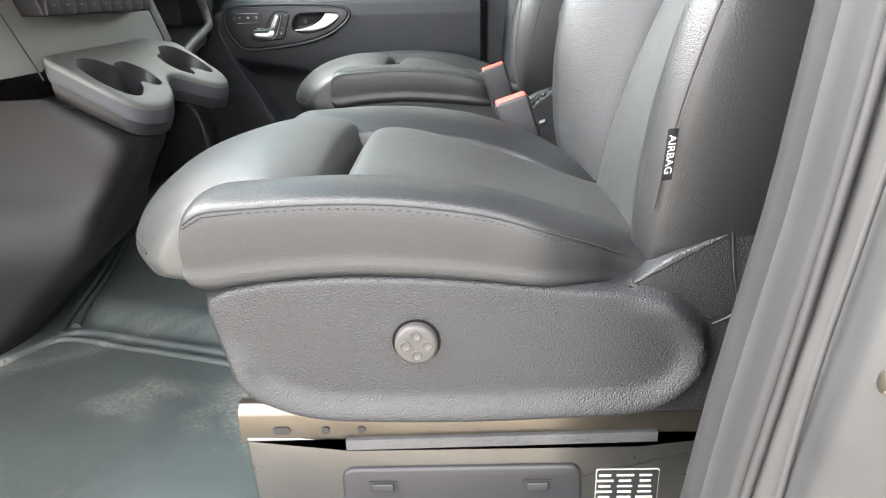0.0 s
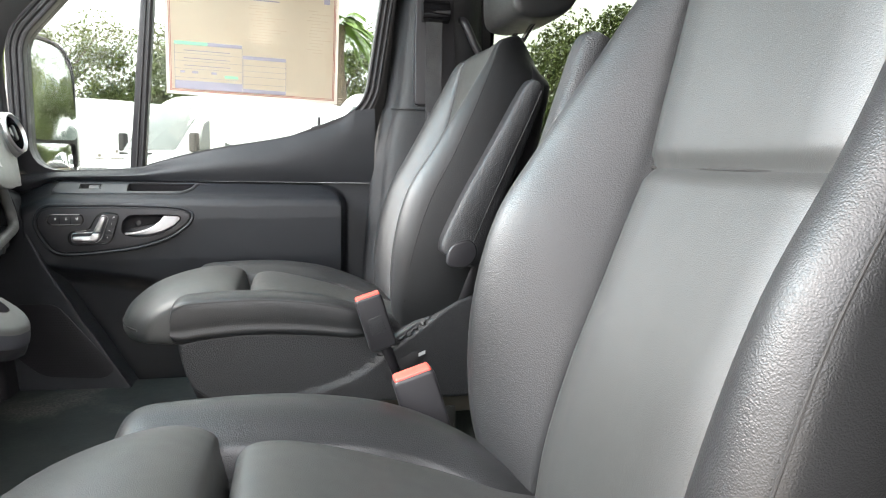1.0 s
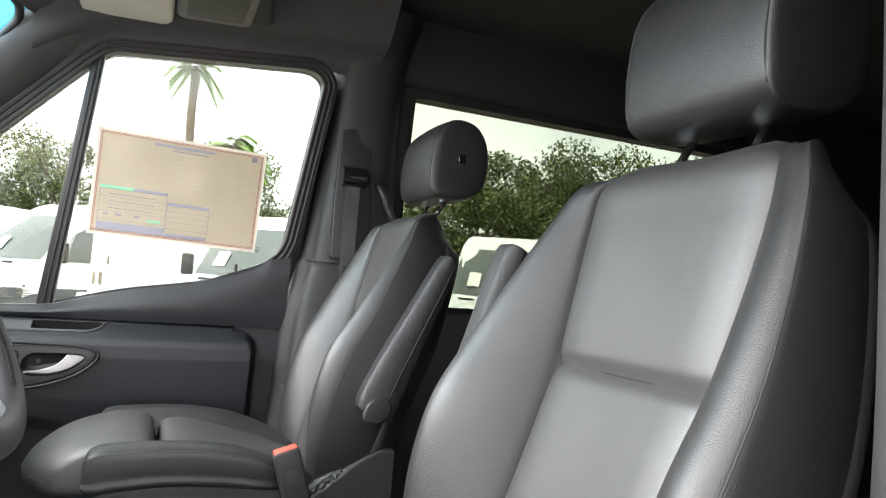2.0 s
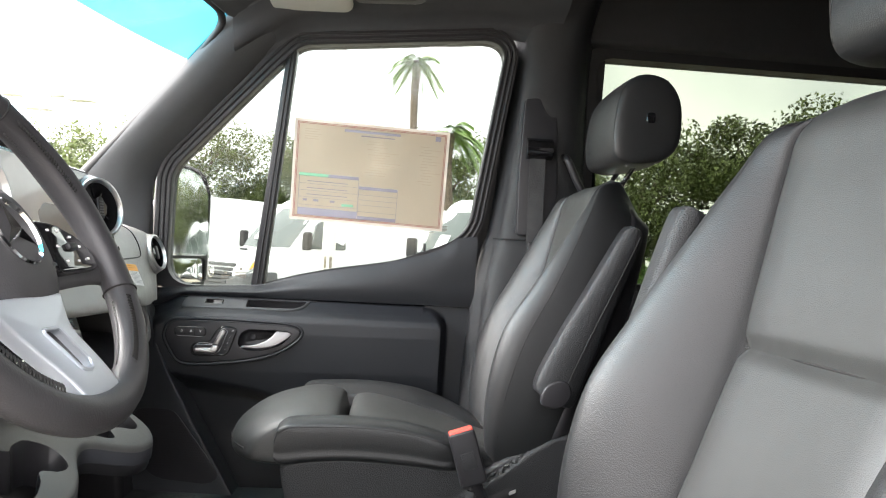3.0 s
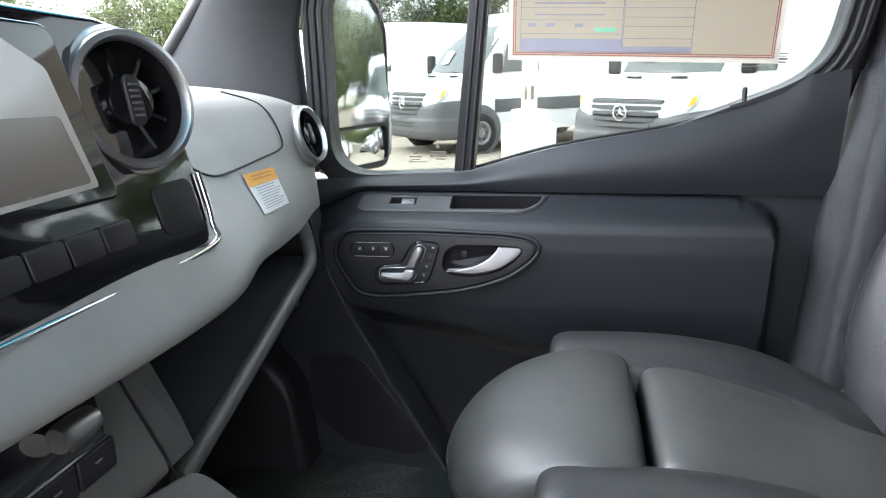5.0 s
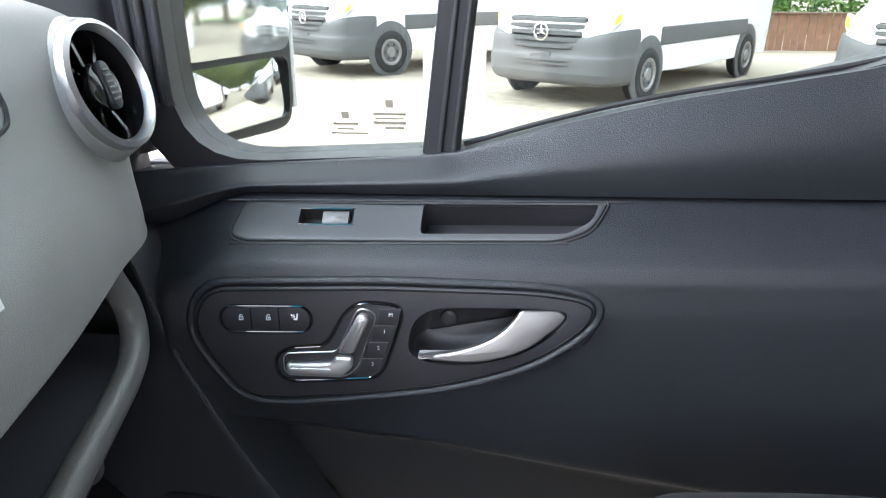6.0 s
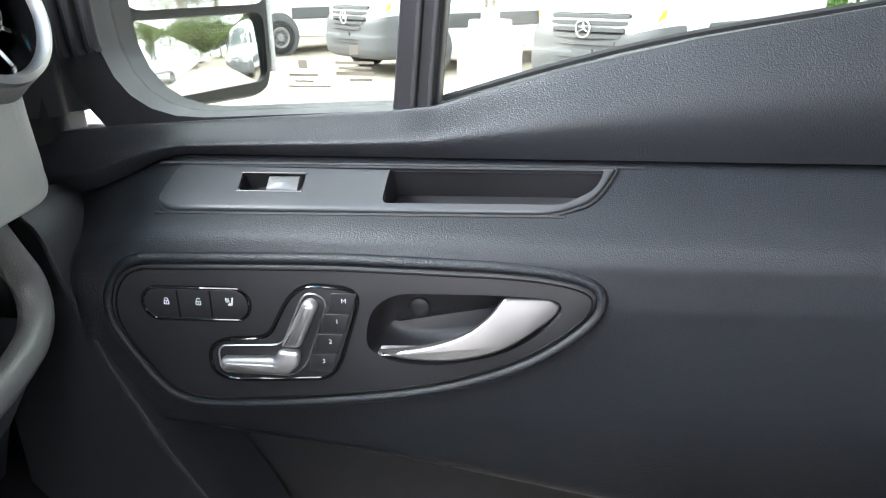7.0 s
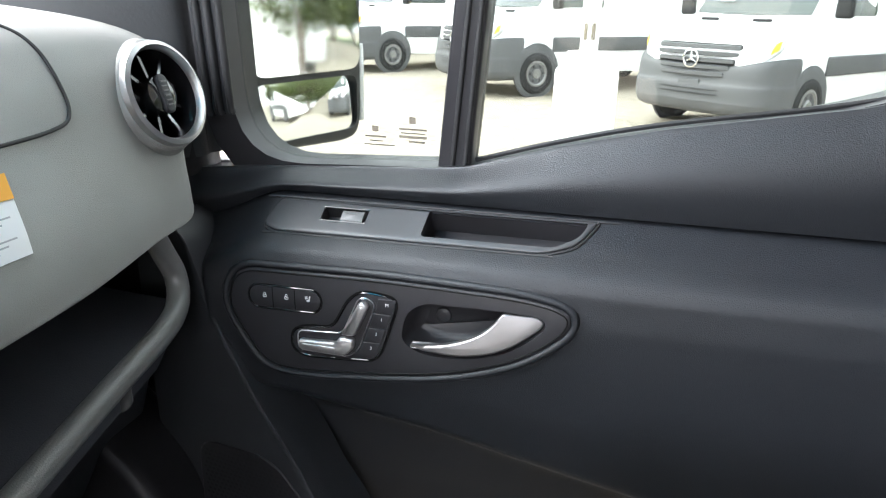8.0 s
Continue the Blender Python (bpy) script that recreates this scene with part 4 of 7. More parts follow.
box(bm, (-1.25, 2.36, 0.62), (-0.665, 2.42, 1.47), 0.01)
solo("wall_far_front", bm, "satin", "dark body side ahead of the door", "wall", kind="structure")
# ---- passenger door ----
def taper(x):
    return 0.05 * (x + 0.23)


BELT = ((-0.68, 1.405), (-0.60, 1.414), (-0.37, 1.430), (-0.335, 1.434), (-0.235, 1.464), (-0.135, 1.488), (0.03, 1.518), (0.153, 1.553), (0.20, 1.575), (0.235, 1.603), (0.30, 1.612))
FACE = ((0.60, 2.365), (0.85, 2.352), (1.00, 2.335), (1.10, 2.318), (1.19, 2.300), (1.30, 2.287), (1.335, 2.287), (1.350, 2.293), (1.359, 2.304), (1.364, 2.315), (1.389, 2.351), (1.394, 2.358), (1.40, 2.360))
POCKET = ((-0.66, 1.20), (-0.50, 1.175), (-0.36, 1.150), (-0.20, 1.110), (-0.05, 1.075), (0.15, 1.050), (0.30, 1.050))


def sag(x):
    """How far the shelf line drops towards the dashboard."""
    return 0.036 * step(-0.53, -0.645, x)


def face_y(x, z):
    """Inner surface of the door trim below the shelf line."""
    y = lerp(FACE, z + sag(x))
    lower = 1 - step(-0.060, 0.0, z - lerp(POCKET, x))
    y += lower * 0.055
    y += (2.352 - y) * step(-0.600, -0.655, x) * step(1.385, 1.33, z)
    # rear end of the raised field, its upper corner rounded
    cx, cz, r = 0.150, 1.325, 0.065
    away = math.hypot(max(0, x - cx), max(0, z - cz)) - r if x > cx else -1
    y += (2.356 - y) * step(-0.020, 0.004, away) * step(0.60, 0.70, z)
    return y + taper(x)


door = thing("passenger_door", "black grained plastic front passenger door, shut, with control panel", "door", (-0.2, 2.36, 0.62))
bm = B()
zs = [0.60 + 0.30 * i / 30 for i in range(30)] + [0.90 + 0.25 * i / 42 for i in range(42)] + [1.15 + 0.245 * i / 60 for i in range(61)]
xs = [-0.70 + 0.995 * i / 200 for i in range(201)]
rows = [[(x, face_y(x, z - sag(x) * step(1.15, 1.30, z)), z) for x in xs] for z in zs]
rows = [[(x, y, z - sag(x) * step(1.15, 1.30, z)) for x, y, z in r] for r in rows]
rows.append([(x, 2.41 + taper(x), 1.395 - sag(x)) for x in xs])
vs = grid(bm, rows)
HOLES = ([(-0.555, 1.300), (-0.545, 1.324), (-0.25, 1.322), (-0.216, 1.305), (-0.26, 1.262), (-0.42, 1.224), (-0.52, 1.224)], [(-0.369, 1.367), (-0.369, 1.3885), (-0.197, 1.3885), (-0.205, 1.377), (-0.232, 1.367)],
         [(-0.485, 1.372), (-0.485, 1.385), (-0.429, 1.385), (-0.429, 1.372)])
bmesh.ops.delete(bm, geom=[f for f in bm.faces if any(inside(h, f.calc_center_median().x, f.calc_center_median().z) for h in HOLES)], context="FACES")
part("door_trim", bm, "door_plastic", door)
# upper trim between the shelf line and the window
bm = B()
rows = []
for j in range(34):
    f = j / 33
    r = []
    for x in xs:
        zb = lerp(BELT, x)
        z0 = 1.397 - sag(x)
        z = z0 + (zb - z0) * f
        yb = pane_y(zb) - 0.036
        y0 = 2.352 + taper(x) * 0.6
        ridge = 0.016 * math.sin(math.pi * min(1, f * 1.02))
        y = y0 + (yb - y0) * step(0.35, 1.0, f) - ridge * (0.5 + 0.5 * step(-0.3, 0.1, x))
        r.append((x, y, z))
    rows.append(r)
rows.append([(x, pane_y(lerp(BELT, x)) + 0.01, lerp(BELT, x) - 0.004) for x in xs])
rows.insert(0, [(x, 2.41, 1.3975 - sag(x)) for x in xs])
grid(bm, rows)
part("upper_trim", bm, "door_plastic", door)

# proud front panel whose rear edge runs down and rearward, the pocket opening behind it
EDGE = ((0.62, -0.220), (0.80, -0.340), (0.90, -0.400), (1.00, -0.458), (1.04, -0.484), (1.08, -0.503), (1.12, -0.527), (1.16, -0.550), (1.20, -0.569), (1.24, -0.588), (1.28, -0.602), (1.32, -0.614), (1.345, -0.621), (1.36, -0.630), (1.372, -0.650))


def edge_at(z):
    return lerp(EDGE, z), 2.270


bm = B()
rows = []
for i in range(90):
    z = 0.62 + 0.752 * i / 89
    xe, ye = edge_at(z)
    r = [(-0.72 + (xe - 0.004 + 0.72) * k / 30, 2.305 + (ye - 2.305) * k / 30, z) for k in range(31)]
    r += [(xe - 0.001, ye + 0.0008, z), (xe, ye + 0.003, z), (xe + 0.0005, ye + 0.03, z), (xe + 0.001, ye + 0.085, z)]
    rows.append(r)
rows.append([(x, y + 0.03, z) for x, y, z in rows[-1]])
grid(bm, rows)
lowp = part("pocket_panel", bm, "pocket_plastic", door)
# window frame, seals, divider, panes
opening = rounded([(-0.616, 1.416), (-0.605, 1.752), (-0.311, 2.070), (-0.249, 2.131), (0.304, 2.186), (0.342, 2.154), (0.270, 1.640), (0.225, 1.593), (0.03, 1.516), (-0.335, 1.431)],
                  [0.085, 0.04, 0.05, 0.03, 0.04, 0.03, 0.05, 0.05, 0.05, 0.03], 6)
bm = B()
ring(bm, opening, offset(opening, -0.040), on_pane, -0.03, 0.030)
fr = part("window_frame", bm, "satin", door)
for d, w, r in ((-0.002, 0.030, 0.0045), (-0.016, 0.031, 0.0050), (-0.030, 0.031, 0.0045)):
    bm = B()
    tube(bm, [on_pane(u, v, w) for u, v in offset(opening, d)[5:52]], r, 8, 260)
    part("window_seal", bm, "rubber", fr)
bm = B()
slab(bm, [(-0.372, 1.425), (-0.334, 1.428), (-0.262, 2.122), (-0.294, 2.092)], on_pane, -0.02, 0.022, 0.005)
dv = part("window_divider", bm, "satin", door)
for u0, u1 in (((-0.3545, 1.426), (-0.279, 2.105)), ((-0.340, 1.43), (-0.268, 2.115))):
    bm = B()
    tube(bm, [on_pane(*u0, 0.022), on_pane((u0[0] + u1[0]) / 2, (u0[1] + u1[1]) / 2, 0.022), on_pane(*u1, 0.022)], 0.003, 8)
    part("divider_seal", bm, "rubber", dv)
bm = B()
slab(bm, offset(opening, -0.01), on_pane, -0.004, 0.0, 0)
pane = part("pane", bm, "side_glass", door)
pane.visible_shadow = False
# bright edge strip along the window sill
bm = B()
tube(bm, [(x, pane_y(lerp(BELT, x)) - 0.010, lerp(BELT, x) + 0.001) for x in (-0.33, -0.235, -0.135, 0.03, 0.153, 0.20)], 0.003, 6, 40)
part("sill_seal", bm, "seal", door)
# door shell outside and the strip of door frame between sill and pillar
bm = B()
box(bm, (-0.72, 2.43, 0.62), (0.33, 2.47, 1.40), 0.01)
part("outer_panel", bm, "paint", door)


def on_face(u, v, w):
    """Control panel plane of the door: u along the van, v up, w inward."""
    return Vector((u, 2.2885 + 0.05 * (u + 0.23) - w, v))


def on_shelf(u, v, w):
    """Sloping shelf strip: v is the height, w out of the strip."""
    return Vector((u, 2.3145 + (v - 1.364) * 1.44 + taper(u), v)) + w * Vector((0, -0.57, 0.82))


# control panel
oval = rounded([(-0.573, 1.308), (-0.556, 1.330), (-0.400, 1.3325), (-0.250, 1.328), (-0.205, 1.318), (-0.203, 1.298), (-0.225, 1.275), (-0.262, 1.250), (-0.330, 1.227), (-0.420, 1.215), (-0.500, 1.209), (-0.535, 1.214), (-0.556, 1.243), (-0.576, 1.280)],
               [0.02, 0.02, 0.03, 0.04, 0.025, 0.02, 0.03, 0.03, 0.05, 0.05, 0.03, 0.03, 0.03, 0.03], 5)
recess = rounded([(-0.377, 1.272), (-0.372, 1.297), (-0.353, 1.3105), (-0.275, 1.3110), (-0.233, 1.3085), (-0.227, 1.298), (-0.246, 1.278), (-0.274, 1.260), (-0.320, 1.249), (-0.357, 1.252), (-0.374, 1.261)],
                 [0.01, 0.012, 0.012, 0.02, 0.008, 0.008, 0.02, 0.02, 0.02, 0.012, 0.008], 4)
bm = B()
holed(bm, oval, [recess], on_face, -0.014, 0.0045, 0.0035)
panel = part("control_panel", bm, "satin", door, "smooth black control panel")
for d, r, w in ((-0.0035, 0.0045, 0.001), (0.004, 0.0008, 0.0046)):
    bm = B()
    tube(bm, [on_face(u, v, w) for u, v in offset(oval, d)], r, 8, 200, closed=True)
    part("panel_rim", bm, "door_plastic" if r > 0.002 else "deep_black", panel)
# handle bowl and handle
bm = B()
rows = [[on_face(u, v, w) for u, v in offset(recess, d)] for d, w in ((0, 0.004), (0.001, 0.0), (0.003, -0.015), (0.008, -0.024), (0.016, -0.028))]
vs = grid(bm, rows, wrap_v=True)
bm.faces.new(vs[-1])
part("handle_bowl", bm, "satin", panel)
bm = B()
lathe(bm, ((0.0085, -0.029), (0.0085, -0.0255), (0.0078, -0.0248), (0.003, -0.0248)), lambda u, v, w: on_face(-0.340 + u, 1.2845 + v, w), 24)
part("bowl_plug", bm, "satin", panel)
bm = B()
grip = rounded([(-0.369, 1.2612), (-0.332, 1.2670), (-0.300, 1.2785), (-0.282, 1.2930), (-0.272, 1.3085), (-0.236, 1.3075), (-0.2285, 1.3000), (-0.238, 1.2890), (-0.268, 1.2675), (-0.312, 1.2570), (-0.352, 1.2575)],
               [0.003, 0.02, 0.02, 0.012, 0.004, 0.006, 0.006, 0.012, 0.02, 0.02, 0.006], 4)
slab(bm, grip, lambda u, v, w: on_face(u, v, w - 0.18 * (v - 1.28) + 0.006 * math.sin(math.pi * (u + 0.369) / 0.14)), -0.004, 0.004, 0.0028, 4)
part("door_handle", bm, "handle_silver", door, "satin silver pull handle")
# lock and seat heating keys
pill = rrect(0.082, 0.0255, 0.012, 6, -0.5065, 1.298)
bm = B()
tube(bm, [on_face(u, v, 0.0050) for u, v in offset(pill, -0.0004)], 0.0009, 6, 120, closed=True)
part("key_bezel", bm, "gloss", panel)
bm = B()
slab(bm, offset(pill, -0.0022), on_face, 0.002, 0.0049)
part("key_surround", bm, "deep_black", panel)
bm = B()
slab(bm, offset(pill, 0.0005), on_face, 0.002, 0.0055, 0.001)
keys = part("key_strip", bm, "satin", panel)
for u in (-0.520, -0.4945):
    bm = B()
    slab(bm, [(u - 0.0007, 1.2865), (u + 0.0007, 1.2865), (u + 0.0007, 1.3095), (u - 0.0007, 1.3095)], on_face, 0.0050, 0.0057)
    part("key_gap", bm, "deep_black", keys)


def small(c):
    return lambda u, v, w: on_face(c + 0.0028 + 0.74 * (u - c), 1.3005 + 0.74 * (v - 1.2985), w)


for k, u in enumerate((-0.532, -0.507)):
    bm = B()
    fit_key = small(u)
    holed(bm, rrect(0.0056, 0.0046, 0.0008, 2, u, 1.2965), [rrect(0.0040, 0.0030, 0.0004, 2, u, 1.2965)], fit_key, 0.0052, 0.0059, 0)
    slab(bm, [(u - 0.0004, 1.296), (u + 0.0004, 1.296), (u + 0.0004, 1.2975), (u - 0.0004, 1.2975)], fit_key, 0.0052, 0.0059)
    tube(bm, [fit_key(u - 0.0018, 1.2990, 0.0057), fit_key(u - 0.0012, 1.3012, 0.0057), fit_key(u + 0.0012, 1.3012 + 0.0008 * k, 0.0057), fit_key(u + 0.0018, 1.2990 + 0.0016 * k, 0.0057)], 0.0003, 5)
    part("lock_symbol", bm, "white", keys)
bm = B()
fit_key = small(-0.482)
slab(bm, rounded([(-0.4845, 1.2945), (-0.4800, 1.2945), (-0.4785, 1.3035), (-0.4800, 1.3035), (-0.4812, 1.2975), (-0.4845, 1.2965)], 0.0006, 2), fit_key, 0.0052, 0.0059)
for u in (-0.4865, -0.4850, -0.4835):
    tube(bm, [fit_key(u, 1.2980, 0.0057), fit_key(u + 0.0006, 1.2995, 0.0057), fit_key(u - 0.0004, 1.3010, 0.0057), fit_key(u + 0.0003, 1.3025, 0.0057)], 0.00025, 5)
part("seat_heat_symbol", bm, "white", keys)
# seat adjuster: surround with recess shade, two silver bars, memory keys
sur = rounded([(-0.434, 1.304), (-0.420, 1.3155), (-0.386, 1.3125), (-0.3815, 1.304), (-0.399, 1.248), (-0.409, 1.2365), (-0.485, 1.2325), (-0.500, 1.2390), (-0.500, 1.2590), (-0.488, 1.2675), (-0.452, 1.2700)], 0.010, 4)
bm = B()
tube(bm, [on_face(u, v, 0.0050) for u, v in sur], 0.0009, 6, 160, closed=True)
part("adjuster_bezel", bm, "gloss", panel)
# dark gap ring, the recess's shadow put in as near-black colour
bm = B()
slab(bm, offset(sur, -0.0028), on_face, 0.002, 0.0049)
part("adjuster_recess_shade", bm, "deep_black", panel)
bm = B()
slab(bm, sur, on_face, 0.0025, 0.0052, 0.001)
adj = part("adjuster_base", bm, "satin", panel)
ell = rounded([(-0.4935, 1.2395), (-0.436, 1.2375), (-0.424, 1.2480), (-0.4045, 1.3030), (-0.4135, 1.3095), (-0.4225, 1.3085), (-0.4420, 1.2650), (-0.4935, 1.2625)], 0.008, 4)
bm = B()
tube(bm, [on_face(u, v, 0.0054) for u, v in ell], 0.0007, 6, 140, closed=True)
part("adjuster_outline", bm, "chrome", adj)
bm = B()
slab(bm, rounded([(-0.4905, 1.2425), (-0.438, 1.2408), (-0.4285, 1.2500), (-0.4270, 1.2620), (-0.4440, 1.2622), (-0.4470, 1.2555), (-0.4905, 1.2545)], 0.004, 4), on_face, 0.004, 0.0125, 0.003)
part("cushion_bar", bm, "bar_silver", adj, "silver seat-shaped bar")
bm = B()
slab(bm, rounded([(-0.4420, 1.2655), (-0.4265, 1.2655), (-0.4105, 1.3010), (-0.4150, 1.3065), (-0.4210, 1.3050)], 0.004, 4), on_face, 0.004, 0.0125, 0.003)
part("backrest_bar", bm, "bar_silver", adj, "silver seat-shaped bar")
for i, ch in enumerate("M123"):
    u0, v0 = -0.3945 - 0.0061 * i, 1.3020 - 0.0173 * i
    bm = B()
    slab(bm, rounded([(u0 - 0.0098, v0 - 0.0078), (u0 + 0.0082, v0 - 0.0082), (u0 + 0.0128, v0 + 0.0080), (u0 - 0.0068, v0 + 0.0080)], 0.0012, 2), on_face, 0.0040, 0.0062, 0.0006)
    key = part("memory_key", bm, "satin", adj)
    lettering(ch, 0.0053, lambda a, b, c: on_face(u0 + 0.0028 + a, v0 + 0.0018 + b, 0.0064), "white", key)

for pts in (((-0.4870, 1.2442), (-0.4480, 1.2432), (-0.4480, 1.2505), (-0.4870, 1.2512)), ((-0.4365, 1.2690), (-0.4290, 1.2690), (-0.4155, 1.3000), (-0.4195, 1.3020))):
    bm = B()
    slab(bm, rounded(list(pts), 0.0025, 4), on_face, 0.011, 0.0130, 0.0008)
    part("bar_inlay", bm, "chrome", adj, "pale silver inlay")

# shelf strip with window switch and pocket
strip = rounded([(-0.545, 1.3675), (-0.537, 1.3895), (-0.190, 1.3895), (-0.207, 1.3715), (-0.240, 1.3640), (-0.530, 1.3630)], [0.006, 0.008, 0.003, 0.012, 0.012, 0.008], 4)
pock = rounded([(-0.368, 1.3675), (-0.366, 1.3880), (-0.199, 1.3880), (-0.206, 1.3770), (-0.231, 1.3680)], [0.004, 0.004, 0.003, 0.008, 0.006], 3)
swh = rrect(0.050, 0.0105, 0.002, 3, -0.457, 1.3785)
bm = B()
holed(bm, strip, [pock, swh], on_shelf, -0.008, 0.0035, 0.0022)
sh = part("shelf_strip", bm, "strip", door, "smooth grey-black switch strip with a small open pocket")
bm = B()
tube(bm, [on_shelf(u, v, 0.0) for u, v in offset(strip, -0.0012)], 0.0016, 6, 160, closed=True)
part("strip_gap", bm, "rubber", sh)
for hole, depth, nm in ((pock, 0.030, "pocket"), (swh, 0.012, "switch_well")):
    bm = B()
    rows = [[on_shelf(u, v, w) for u, v in offset(hole, d)] for d, w in ((0, 0.002), (0.0005, -0.004), (0.001, -depth))]
    vs = grid(bm, rows, wrap_v=True)
    bm.faces.new(vs[-1])
    part(nm, bm, "satin" if nm == "pocket" else "rubber", sh)
bm = B()
tube(bm, [on_shelf(u, v, 0.003) for u, v in swh], 0.0009, 6, 80, closed=True)
part("switch_bezel", bm, "gloss", sh)
bm = B()
loft(bm, [[on_shelf(u, v, w) for v, w in ((1.3740, -0.006), (1.3745, 0.001), (1.3785, 0.0045 - 0.002 * abs(u + 0.448) / 0.012), (1.3825, 0.002), (1.3828, -0.006))] for u in (-0.461, -0.459, -0.448, -0.438, -0.436)], 20, 16, 0.2)
part("window_switch", bm, "visor_grey", sh, "grey rocker switch")
# speaker grille on the pocket panel
def on_pocket(x, z, w):
    xe, ye = edge_at(z)
    return Vector((x, 2.305 + (ye - 2.305) * (x + 0.72) / (xe + 0.716) - w, z))


spk = rounded([(-0.655, 1.075), (-0.540, 1.080), (-0.400, 0.900), (-0.430, 0.872), (-0.585, 0.880), (-0.66, 0.945)], 0.03, 4)
bm = B()
slab(bm, spk, on_pocket, -0.004, 0.0025, 0.002)
gr = part("speaker_grille", bm, "satin", door, "dark perforated speaker grille")
bm = B()
for i in range(40):
    for j in range(32):
        u, v = -0.655 + 0.0068 * i + 0.0034 * (j % 2), 0.872 + 0.0068 * j
        if inside(offset(spk, 0.008), u, v):
            bm.faces.new([bm.verts.new(on_pocket(u + a * 0.0021, v + b * 0.0021, 0.0030)) for a, b in ((1, 0), (0.5, 0.87), (-0.5, 0.87), (-1, 0), (-0.5, -0.87), (0.5, -0.87))])
tagged(part("grille_perforation", bm, "rubber", gr, flat=True), kind="stuff")
# lock pin, plug, price sheet and glass marks
bm = B()
slab(bm, rrect(0.045, 0.016, 0.0079, 5), lambda u, v, w: Vector((0.138 + u, 2.368 + v, 1.556 + 0.25 * u + w)), -0.004, 0.003, 0.001)
part("lock_pin_base", bm, "satin", door)
bm = B()
lathe(bm, ((0.0042, 0), (0.0042, 0.020), (0.0035, 0.024), (0.001, 0.025)), lambda u, v, w: Vector((0.138 + u, 2.368 + v, 1.558 + w)), 16)
part("lock_pin", bm, "rubber", door)
bm = B()
lathe(bm, ((0.0135, -0.01), (0.0135, 0.0015), (0.0125, 0.0022), (0.003, 0.0022)), lambda u, v, w: Vector((0.236 + u, 2.356 - w, 1.545 + v)), 28)
part("trim_plug", bm, "satin", door)
for u0, v0 in ((-0.428, 1.455), (0.165, 1.628)):
    bm = B()
    for du, dv, w, h in ((0.03, 0.026, 0.010, 0.010), (0.03, 0.012, 0.044, 0.003), (0.03, 0.006, 0.038, 0.002), (0.03, 0.0, 0.044, 0.004), (0.036, -0.007, 0.026, 0.003), (-0.03, 0.010, 0.010, 0.009), (-0.03, -0.002, 0.034, 0.003), (-0.03, -0.009, 0.022, 0.002), (-0.025, -0.015, 0.05, 0.002)):
        slab(bm, rrect(w * 0.75, h * 0.75, 0.0005, 2, u0 + du * 0.75, v0 + dv * 0.75), on_pane, 0.0005, 0.0009)
    part("glass_mark", bm, "mark", pane)
# ---- price sheet stuck inside the side glass ----
def on_sheet(u, v, w):
    """Plane of the sheet, just inside the glass; it hangs a little askew."""
    x = u + 0.02 * (v - 1.77)
    z = v - 0.03 * (u + 0.03)
    return Vector((x, pane_y(z) - 0.0035 - w, z))


sheet = thing("price_sheet", "large cream price sheet with white border stuck inside the window", "paper sheet", (-0.03, 2.36, 1.63))
X0, X1, Z0, Z1 = -0.266, 0.192, 1.627, 1.923
bm = B()
slab(bm, [(X0, Z0), (X1, Z0), (X1, Z1), (X0, Z1)], on_sheet, 0, 0.0006)
part("border", bm, "white_sheet", sheet)
bm = B()
slab(bm, [(X0 + 0.008, Z0 + 0.008), (X1 - 0.008, Z0 + 0.008), (X1 - 0.008, Z1 - 0.008), (X0 + 0.008, Z1 - 0.008)], on_sheet, 0.0005, 0.0011)
field = part("printed_field", bm, "cream", sheet)
rules = B()
for d in (0.009, 0.0125):
    for a, b in (((X0 + d, Z0 + d), (X1 - d, Z0 + d + 0.0012)), ((X0 + d, Z1 - d - 0.0012), (X1 - d, Z1 - d)), ((X0 + d, Z0 + d), (X0 + d + 0.0012, Z1 - d)), ((X1 - d - 0.0012, Z0 + d), (X1 - d, Z1 - d))):
        slab(rules, [(a[0], a[1]), (b[0], a[1]), (b[0], b[1]), (a[0], b[1])], on_sheet, 0.0010, 0.0014)
part("border_rule", rules, "red_ink", field)


def bars(name, mat, rects):
    bm = B()
    for x, z, w, h in rects:
        slab(bm, [(x, z), (x + w, z), (x + w, z + h), (x, z + h)], on_sheet, 0.0010, 0.0015)
    tagged(part(name, bm, mat, field), kind="stuff")


rnd = random.Random(4)
bars("title_bar", "ink", [(-0.12, 1.896, 0.165, 0.007), (-0.07, 1.886, 0.10, 0.003), (0.150, 1.893, 0.016, 0.014)])
txt = []
for k in range(14):
    txt.append((-0.055 + rnd.uniform(0, 0.03), 1.872 - 0.0075 * k, rnd.uniform(0.03, 0.085), 0.0022))
    txt.append((0.100 + rnd.uniform(0, 0.02), 1.872 - 0.0085 * k, rnd.uniform(0.02, 0.06), 0.0022))
for k in range(5):
    txt.append((-0.235, 1.893 - 0.007 * k, rnd.uniform(0.03, 0.06), 0.0022))
bars("small_print", "faint_ink", txt)
bars("green_head", "green_ink", [(-0.244, 1.757, 0.085, 0.009), (-0.115, 1.676, 0.035, 0.007)])
bars("dark_head", "ink", [(-0.159, 1.757, 0.090, 0.009), (-0.244, 1.642, 0.175, 0.022), (-0.067, 1.731, 0.115, 0.009), (-0.067, 1.642, 0.115, 0.010)])
frames = []
